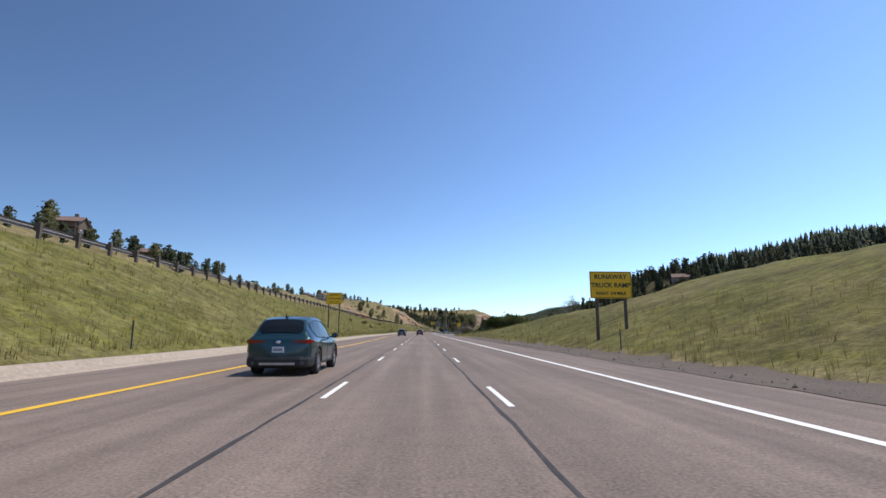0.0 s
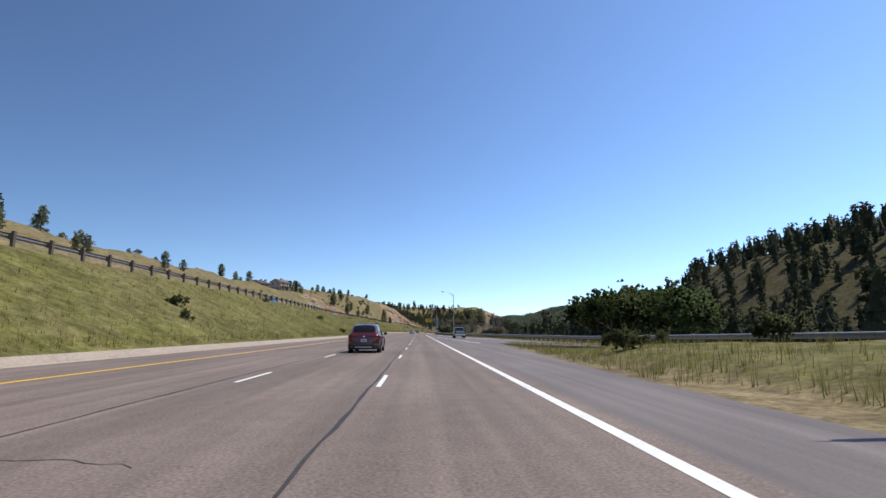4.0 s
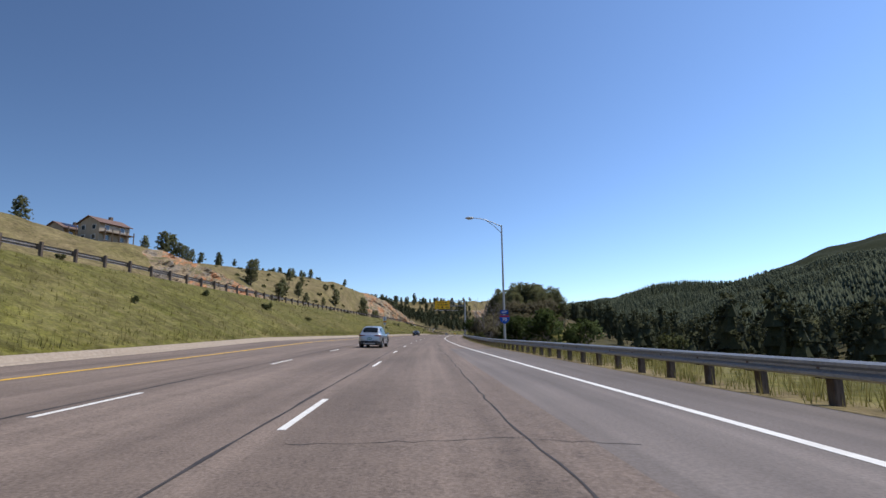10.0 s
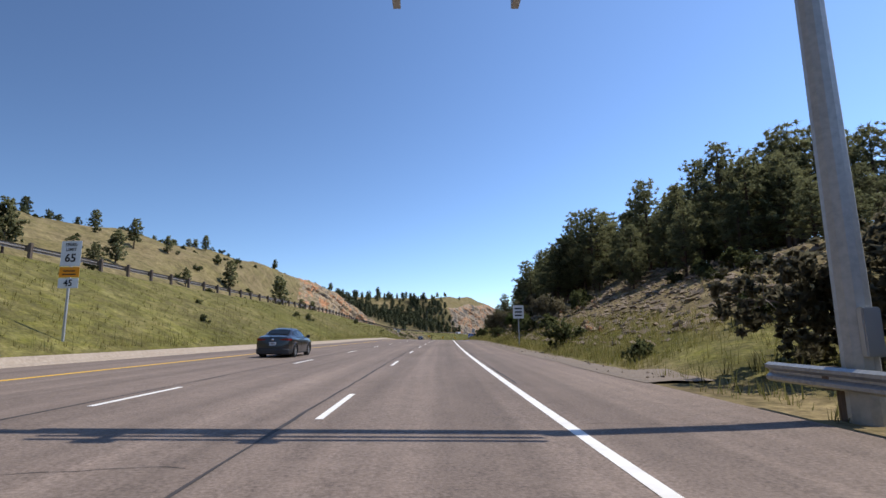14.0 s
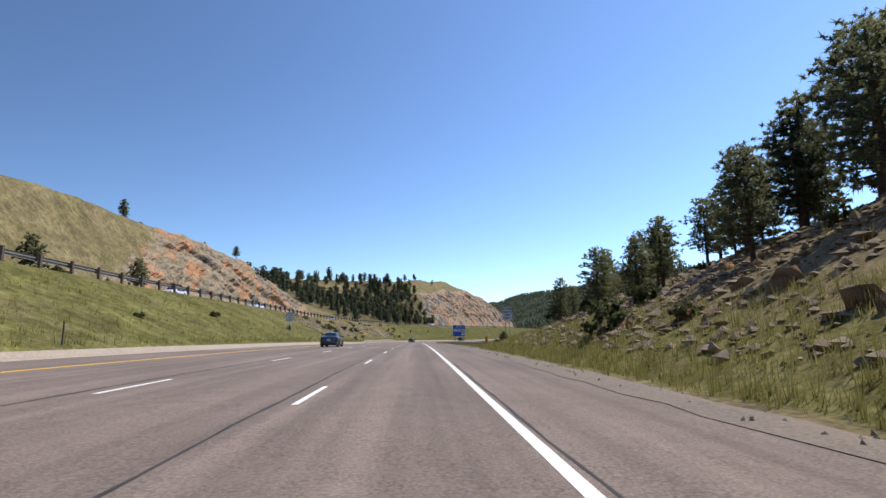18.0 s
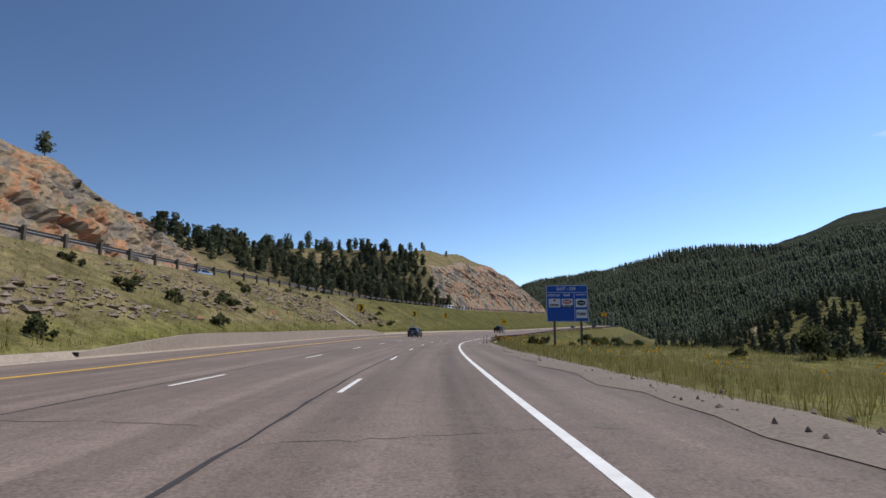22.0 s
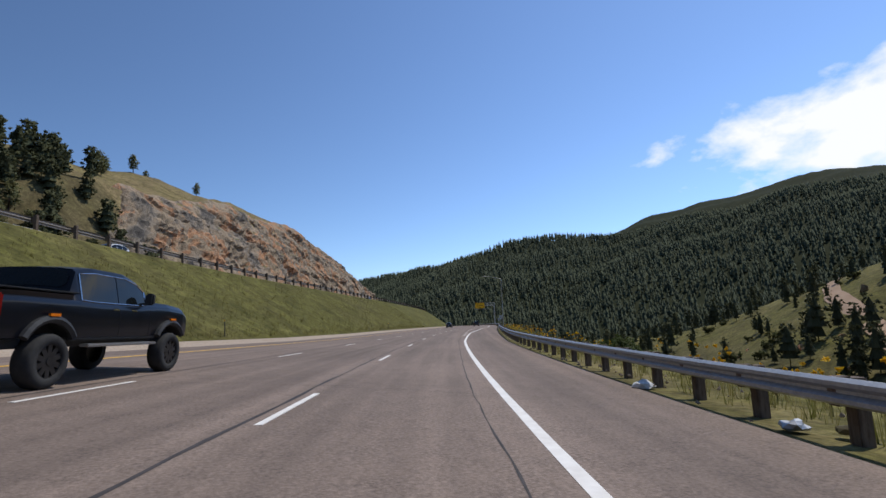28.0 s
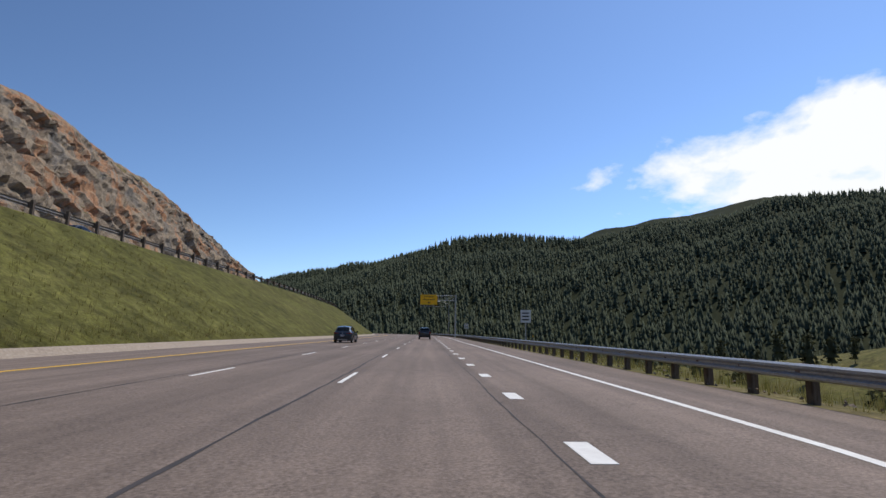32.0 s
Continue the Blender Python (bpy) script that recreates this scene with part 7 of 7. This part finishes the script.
        t = at(-1.5 * sy)[0]
        box(bm, -0.03, 0.03, -1.62 * sy, -1.42 * sy, t + 0.0, t + 0.09, bevel=0.02)
        part("antenna_fin", bm, col, o)
    bm = bmesh.new()
    zp = (at(yr + 0.1)[1] - 0.28) if kind != "pickup" else fl + 0.12
    box(bm, -0.16, 0.16, yr - (0.085 if kind == "pickup" else 0.035), yr + 0.05, zp - 0.08, zp + 0.08)
    pl = part("number_plate", bm, M[plate_mat], o)
    bm = bmesh.new()
    for k in range(6):
        yb = yr - (0.09 if kind == "pickup" else 0.04)
        box(bm, -0.125 + 0.043 * k, -0.1 + 0.043 * k, yb, yb + 0.004, zp - 0.035, zp + 0.035)
    part("plate_bars", bm, M["sign_white"] if plate_mat == "plate_green" else M["dark_steel"], pl)
    bm = bmesh.new()
    zb2 = at(yr + 0.1)[1]
    bmesh.ops.create_uvsphere(bm, u_segments=10, v_segments=6, radius=0.06, matrix=Matrix.Translation((0, yr - 0.005, zb2 - 0.07)) @ Matrix.Diagonal((1.2, 0.3, 0.8, 1)))
    part("badge", bm, M["chrome"], o)
    if kind == "pickup":
        bm = bmesh.new()
        box(bm, -0.9 * sx, 0.9 * sx, -2.86 * sy, -1.04 * sy, at(-2)[0] + 0.015, at(-2)[0] + 0.05, bevel=0.015)
        part("bed_cover", bm, M["black_trim"], o)
        if colour == "grey":
            bm = bmesh.new()
            box(bm, -0.8, 0.8, yr - 0.03, yr + 0.02, at(yr)[1] - 0.1, at(yr)[1] + 0.08, bevel=0.02)
            part("tailgate_panel", bm, M["alloy"], o)
    if cargo:
        bm = bmesh.new()
        box(bm, -0.55, 0.55, -1.5, 0.2, 1.72 * sz, 1.98 * sz, bevel=0.1)
        part("roof_bag", bm, M["black_trim"], o)
        bm = bmesh.new()
        box(bm, -0.35, 0.35, -1.0, 0.1, 1.985 * sz, 2.1 * sz, bevel=0.05)
        part("roof_load", bm, M["orange_lamp"], o)
    # underside
    bm = bmesh.new()
    box(bm, -wr * 0.8, wr * 0.8, yr + 0.25, yf - 0.25, max(0.2, fl - 0.16), fl + 0.02, bevel=0.03)
    part("underbody", bm, M["black_trim"], o)
    return o


vehicle("suv", "teal", "dark teal compact SUV driving in the median lane", 16.2, -5.4, group="traffic")
vehicle("pickup", "grey", "dark grey pickup truck with a chrome tailgate on the joining lane", 211.8, 8.6, group="traffic", spokes=6)
vehicle("suv", "silver", "silver SUV with black arches and green plate in the middle lane", 347.0, -2.0, scale=(0.92, 1.0, 0.97), yaw=-3, plate_mat="plate_green", spokes=5, group="traffic")
vehicle("sedan", "navy", "dark blue sedan with glowing red tail lamps in the median lane", 601.5, -6.4, rim="dark", group="traffic")
vehicle("pickup", "black", "lifted black crew-cab pickup truck with big mud tyres", 853.7, -5.55, scale=(1.05, 1.06, 1.0), lift=0.36, wheel=0.48, rim="dark", spokes=10, group="traffic", trim=True, flares=True)
vehicle("suv", "charcoal", "dark SUV far ahead in the median lane", 124, -6.2, group="traffic")
vehicle("suv", "maroon", "dark red SUV far ahead in the middle lane", 150, -2.0, group="traffic")
vehicle("suv", "charcoal", "charcoal SUV in the median lane on the bend", 757, -6.3, group="traffic", rim="dark")
vehicle("suv", "navy", "dark SUV ahead in the median lane past the bend", 1012, -6.0, group="traffic")
vehicle("pickup", "charcoal", "dark pickup truck far ahead in the outer lane", 1046, 1.9, group="traffic")
vehicle("sedan", "charcoal", "dark sedan in the median lane before the bank", 455, -6.2, group="traffic")
up = lambda s: float(knots(s, BERM)) - 0.4
vehicle("sedan", "blue", "bright blue car on the upper carriageway behind the rail", 234, -31.5, z=up(234), back=True, group="oncoming traffic", yaw=0)
vehicle("sedan", "white", "white car on the upper carriageway behind the rail", 319, -31.5, z=up(319), back=True, group="oncoming traffic")
vehicle("suv", "white", "white SUV with a loaded roof rack on the upper carriageway", 621.5, -32.0, z=up(621), back=True, cargo=True, group="oncoming traffic")
vehicle("pickup", "white", "white pickup truck on the upper carriageway below the rock", 660.5, -32.5, z=up(660), back=True, group="oncoming traffic")
vehicle("suv", "white", "white SUV on the upper carriageway under the rock cut", 893, -32.5, z=up(893), back=True, group="oncoming traffic")
vehicle("sedan", "navy", "dark car on the upper carriageway under the rock cut", 1008, -32.0, z=up(1008), back=True, group="oncoming traffic")
vehicle("sedan", "silver", "silver car far along the upper carriageway", 735, -32.5, z=up(735), back=True, group="oncoming traffic")


def box_truck(s, d):
    o = thing("box_trailer", "long white trailer on the upper carriageway behind the rail", "trailer", "oncoming traffic")
    p = Vector(P(s, d, up(s)))
    o.matrix_world = Matrix.Translation(p) @ (Vector(P(s + 2, d, up(s + 2))) - p).to_track_quat("Y", "Z").to_matrix().to_4x4()
    bm = bmesh.new()
    box(bm, -1.1, 1.1, -3.4, 3.4, 0.8, 2.2, bevel=0.08)
    part("body", bm, M["sign_white"], o)
    bm = bmesh.new()
    box(bm, -1.0, 1.0, -3.3, 3.9, 0.55, 0.8, bevel=0.03)
    part("chassis", bm, M["dark_steel"], o)
    tyre, rimm, disc = wheel_meshes(0.42, 0.24, M["alloy"], 6)
    for y in (-1.3, -0.3):
        for sgn in (-1, 1):
            w = part("wheel", tyre, None, o)
            w.matrix_local = Matrix.Translation((sgn * 1.05, y, 0.42)) @ Matrix.Rotation(0 if sgn > 0 else math.pi, 4, "Z")
            part("rim", rimm, None, w)


box_truck(885, -36.5)


# ---- houses on the hills ----
M["tan_wall"] = mat("tan_stucco", [(0.42, 0.34, 0.25), (0.36, 0.29, 0.21)], 0.9, (0.5, 6.0), bump=0.3, bscale=20)
M["dark_wall"] = mat("dark_timber_wall", [(0.12, 0.085, 0.06), (0.16, 0.115, 0.085)], 0.85, (0.5, 8.0), bump=0.3, bscale=10)
M["roof"] = mat("brown_shingle_roof", [(0.17, 0.1, 0.08), (0.12, 0.075, 0.06), (0.22, 0.14, 0.11)], 0.9, (0.4, 7.0), bump=0.5, bscale=9)
M["house_glass"] = mat("house_window_glass", [(0.03, 0.04, 0.05), (0.05, 0.06, 0.075)], 0.05, (0.4,), spec=0.8)
M["white_trim"] = mat("white_window_trim", [(0.7, 0.69, 0.66), (0.6, 0.59, 0.57)], 0.6, (2.0, 9.0))
M["solar"] = mat("solar_panel", [(0.015, 0.02, 0.05), (0.025, 0.03, 0.065)], 0.1, (2.0,), spec=0.7)


def house(s, d, turn, wx, wy, hh, label, wall="tan_wall", solar=False):
    o = thing("house", label, "house", "houses on the hill")
    o.matrix_world = Matrix.Translation(on_ground(s, d, -0.5)) @ Matrix.Rotation(radians(turn), 4, "Z")
    bm = bmesh.new()
    box(bm, -wx / 2, wx / 2, -wy / 2, wy / 2, 0, hh)
    v = [bm.verts.new(p) for p in ((-wx / 2, -wy / 2, hh), (-wx / 2, wy / 2, hh), (-wx / 2, 0, hh + wy * 0.24), (wx / 2, -wy / 2, hh), (wx / 2, wy / 2, hh), (wx / 2, 0, hh + wy * 0.24))]
    bm.faces.new((v[0], v[2], v[1]))
    bm.faces.new((v[3], v[4], v[5]))
    wl = part("wall", bm, M[wall], o)
    bm = bmesh.new()
    for sg in (-1, 1):
        a = math.atan2(wy * 0.24, wy / 2)
        ln = math.hypot(wy / 2, wy * 0.24) + 0.7
        box(bm, -wx / 2 - 0.6, wx / 2 + 0.6, 0, ln, 0, 0.18, Matrix.Translation((0, 0, hh + wy * 0.24 + 0.02)) @ Matrix.Rotation(0 if sg > 0 else math.pi, 4, "Z") @ Matrix.Rotation(-a, 4, "X"))
    rf = part("roof", bm, M["roof"], o)
    bm = bmesh.new()
    box(bm, wx * 0.2, wx * 0.2 + 0.9, 0.4, 1.3, hh + 0.5, hh + wy * 0.24 + 1.2, bevel=0.03)
    part("chimney", bm, M["dark_wall"], rf)
    if solar:
        bm = bmesh.new()
        a = math.atan2(wy * 0.24, wy / 2)
        box(bm, -wx * 0.35, wx * 0.35, 0.6, wy * 0.42, 0.2, 0.26, Matrix.Translation((0, 0, hh + wy * 0.24 + 0.03)) @ Matrix.Rotation(math.pi, 4, "Z") @ Matrix.Rotation(-a, 4, "X"))
        part("solar_panel", bm, M["solar"], rf)
    for face, half, span in (("y", wy / 2, wx), ("x", wx / 2, wy)):
        n = max(2, int(span / 3.2))
        for fl_ in range(int(hh // 2.8)):
            for k in range(n):
                c = -span / 2 + span * (k + 0.5) / n
                z0 = 0.95 + 2.8 * fl_
                for sg in (-1, 1):
                    m = Matrix.Rotation(0 if face == "y" else radians(90), 4, "Z") @ Matrix.Rotation(0 if sg < 0 else math.pi, 4, "Z") @ Matrix.Translation((c, -half, z0))
                    bm = bmesh.new()
                    for b in ((-0.72, 0.72, 1.25, 1.36), (-0.72, 0.72, -0.1, 0.0), (-0.72, -0.62, 0, 1.25), (0.62, 0.72, 0, 1.25)):
                        box(bm, b[0], b[1], -0.07, 0.02, b[2], b[3], m)
                    w = part("window", bm, M["white_trim"], o)
                    bm = bmesh.new()
                    box(bm, -0.62, 0.62, -0.03, 0.01, 0, 1.25, m)
                    part("pane", bm, M["house_glass"], w)
    bm = bmesh.new()
    box(bm, -wx / 2, wx / 2, -wy / 2 - 2.2, -wy / 2 + 0.1, 2.7, 2.9)
    for x in np.linspace(-wx / 2 + 0.2, wx / 2 - 0.2, 5):
        box(bm, x - 0.1, x + 0.1, -wy / 2 - 2.15, -wy / 2 - 1.95, -0.6, 3.8)
    part("deck", bm, M["dark_wall"], o)


house(446, -96, 70, 9.5, 8, 5.6, "tan two-storey house with brown roof and timber deck")
house(452, -112, 70, 9, 7.5, 3.4, "tan house with solar panels on its roof on the dry hill", solar=True)
house(150, -106, 15, 9, 7, 4.6, "grey gabled house among pines on the hill", wall="dark_wall")
house(205, -112, 15, 10, 8, 3.0, "low dark house among pines on the hill", wall="dark_wall")
house(222, 116, -20, 10, 7, 5.2, "brown-roofed house on the crest across the slope")
house(188, 110, -20, 11, 7, 3.2, "low house behind the grassy crest", wall="dark_wall")


# ---- dirt road on the knoll, debris on the shoulder ----
def dirt_track():
    ss = np.linspace(845, 1030, 60)
    dd = np.interp(ss, [845, 880, 915, 950, 985, 1010, 1030], [40, 55, 68, 84, 97, 112, 132])
    rows = []
    for k, (s, d) in enumerate(zip(ss, dd)):
        rows.append([tuple(on_ground(s, d + o_, 0.3 - 0.12 * abs(o_) / 2.4)) for o_ in (-2.4, -1.2, 0, 1.2, 2.4)])
    me = grid_mesh("dirt_track", np.array(rows), M["dirt_road"])
    me.shade_smooth()
    tagged(part("dirt_track", me, None), "pale dirt track winding up the knoll", "track", kind="structure")


dirt_track()


def gravel_strip():
    rng = np.random.default_rng(5)
    for s0, s1 in ((-200, 96), (440, 744)):
        ss = np.arange(s0, s1 + 1, 1.5)
        rows = []
        for s in ss:
            e = float(knots(s, PAVED))
            j = rng.normal(0, 0.12, 5)
            wide = 0.55 if 444 < s < 596 else 1.0
            ds = [e - 0.25 + j[0], e + 0.1, e + 0.6 * wide, e + 1.1 * wide, e + 2.0 * wide + 2 * j[4] * wide]
            z = [0.012, 0.03 + abs(j[1]) * 0.2, 0.04 + abs(j[2]) * 0.25, 0.02 + abs(j[3]) * 0.2, None]
            z[4] = ground_z(s, ds[4]) - 0.03
            z[3] = max(z[3], ground_z(s, ds[3]) + 0.03)
            z[2] = max(z[2], ground_z(s, ds[2]) + 0.03)
            rows.append(P(s, ds, z))
        me = grid_mesh("verge", np.array(rows), M["gravel" if s0 > 0 else "dark_gravel"])
        me.shade_smooth()
        tagged(part("gravel_verge", me, None), "crumbled brown gravel along the edge of the asphalt", "verge", kind="structure")
    V, F_ = [], []
    for _ in range(2600):
        s = rng.uniform(440, 1000) if rng.uniform() < 0.75 else rng.uniform(-10, 96)
        e = float(knots(s, PAVED))
        p = P(s, e + abs(rng.normal(0.2, 0.8)), 0.05)
        r = rng.uniform(0.02, 0.07)
        i = len(V)
        V += [tuple(p + rng.normal(0, 0.25 * r, 3) + np.array(q) * r) for q in ((1, 0, 0), (0, 1, 0), (-1, 0, 0), (0, -1, 0), (0, 0, 0.9), (0, 0, -0.6))]
        F_ += [(i, i + 1, i + 4), (i + 1, i + 2, i + 4), (i + 2, i + 3, i + 4), (i + 3, i, i + 4), (i + 1, i, i + 5), (i + 2, i + 1, i + 5), (i + 3, i + 2, i + 5), (i, i + 3, i + 5)]
    tagged(part("loose_stones", soup("loose_stones", V, F_, M["gravel"]), None), "loose stones scattered along the shoulder", "stones", kind="stuff")


gravel_strip()
M["litter_white"] = mat("crumpled_plastic", [(0.7, 0.7, 0.68), (0.5, 0.5, 0.49)], 0.5, (3.0, 20.0))
for s, d, k, m_ in ((739.6, 7.9, 0.3, "litter_white"), (733.9, 5.9, 0.1, "litter_white"), (854, 6.9, 0.24, "litter_white"), (849.4, 7.1, 0.16, "sign_back"), (849.0, 7.5, 0.13, "brown_twigs")):
    bm = bmesh.new()
    bmesh.ops.create_icosphere(bm, subdivisions=2, radius=k)
    for v in bm.verts:
        v.co += v.co * noise.noise(v.co * 9) * 0.6
        v.co.z = max(-0.03, v.co.z * 0.6)
    ob = part("litter", bm, M[m_])
    ob.matrix_world = Matrix.Translation(P(s, d, 0.03))
    tagged(ob, "crumpled piece of litter on the asphalt shoulder", "litter", "litter")
# boulders and broken rock on the bank and under the cuts
bm = bmesh.new()
bmesh.ops.create_icosphere(bm, subdivisions=2, radius=0.5)
for v in bm.verts:
    v.co += v.co * noise.noise(v.co * 2.3 + Vector((3, 1, 2))) * 0.9
    v.co.z *= 0.75
boulder = bpy.data.meshes.new("boulder")
bm.to_mesh(boulder)
bm.free()
boulder.materials.append(M["rock"])
rr_ = random.Random(12)
for k in range(150):
    if k < 80:
        s, d, sz_ = rr_.uniform(455, 592), rr_.uniform(9.5, 18), rr_.uniform(0.25, 0.9)
    elif k < 120:
        s, d, sz_ = rr_.uniform(655, 775), rr_.uniform(-25, -16), rr_.uniform(0.2, 0.8)
    else:
        s, d, sz_ = rr_.uniform(900, 990), rr_.uniform(60, 125), rr_.uniform(0.5, 2.2)
    ob = part("boulder", boulder, None)
    ob.matrix_world = Matrix.Translation(on_ground(s, d, 0.0)) @ Euler((rr_.uniform(0, 6), rr_.uniform(0, 6), rr_.uniform(0, 6))).to_matrix().to_4x4() @ Matrix.Diagonal((sz_, sz_ * rr_.uniform(0.6, 1.2), sz_ * 0.8, 1))
    tagged(ob, "broken brown boulder lying on the slope", "boulder", "boulders")


# rubble over the steep bank and the rocky part of the median slope
def rubble():
    rng = np.random.default_rng(61)
    V, F_ = [], []
    for k in range(16000):
        if k < 11000:
            s = rng.uniform(446, 594)
            d = float(knots(s, PAVED)) + 2.5 + 13 * rng.uniform()
            r = 0.06 + 0.3 * rng.uniform() ** 2.5
        else:
            s, d = 652 + 125 * rng.uniform(), -26 + 9.5 * rng.uniform() ** 0.8
            if noise.noise(Vector((s * 0.09, d * 0.2, 2))) < -0.08:
                continue
            r = 0.07 + 0.38 * rng.uniform() ** 2.2
        p = np.array(on_ground(s, d, 0.02))
        i = len(V)
        sq = rng.uniform(0.6, 1.3, 3) * np.array([1, 1, 0.7])
        a = rng.uniform(0, 6.28)
        for q in ((1, 0, 0.1), (0.2, 1, 0), (-1, 0.1, 0.2), (0, -1, -0.1), (0.3, 0.2, 0.8), (0, 0, -0.6)):
            x, y, z = np.array(q) * sq * r + rng.normal(0, 0.12 * r, 3)
            V.append((p[0] + x * math.cos(a) - y * math.sin(a), p[1] + x * math.sin(a) + y * math.cos(a), p[2] + z))
        F_ += [(i, i + 1, i + 4), (i + 1, i + 2, i + 4), (i + 2, i + 3, i + 4), (i + 3, i, i + 4), (i + 1, i, i + 5), (i + 2, i + 1, i + 5), (i + 3, i + 2, i + 5), (i, i + 3, i + 5)]
    tagged(part("rubble", soup("rubble", V, F_, M["rubble"]), None), "broken brown rock rubble over the steep banks", "stones", kind="stuff")


M["rubble"] = mat("broken_rock", [(0.26, 0.195, 0.135), (0.2, 0.15, 0.105), (0.32, 0.255, 0.19)], 0.95, (0.3, 2.0), bump=0.5, bscale=8, rand=0.35, spec=0.2)
rubble()


# drain pipe down the slope, and a hose left on the shoulder
M["pale_pipe"] = mat("pale_metal_pipe", [(0.6, 0.57, 0.53), (0.45, 0.42, 0.39)], 0.6, (0.8, 9.0), metal=0.2)
M["blue_hose"] = mat("blue_hose", [(0.03, 0.12, 0.42), (0.05, 0.16, 0.46)], 0.5, (2.0, 9.0))
bm = bmesh.new()
tube(bm, [on_ground(755.5 - k * 0.4, -20.5 + k * 0.7, 0.12) for k in range(8)], [0.15] * 8, 10)
tagged(part("drain_pipe", bm, M["pale_pipe"], smooth_=True), "pale corrugated drain pipe running down the grassy slope", "pipe")
bm = bmesh.new()
tube(bm, [P(525.6 + 0.5 * math.sin(k * 0.27 + 0.4), 5.9 + 1.15 * math.cos(k * 0.27 + 0.4), 0.02) for k in range(20)], [0.012] * 20, 6)
tagged(part("hose", bm, M["blue_hose"], smooth_=True), "length of blue hose lying on the asphalt shoulder", "hose")
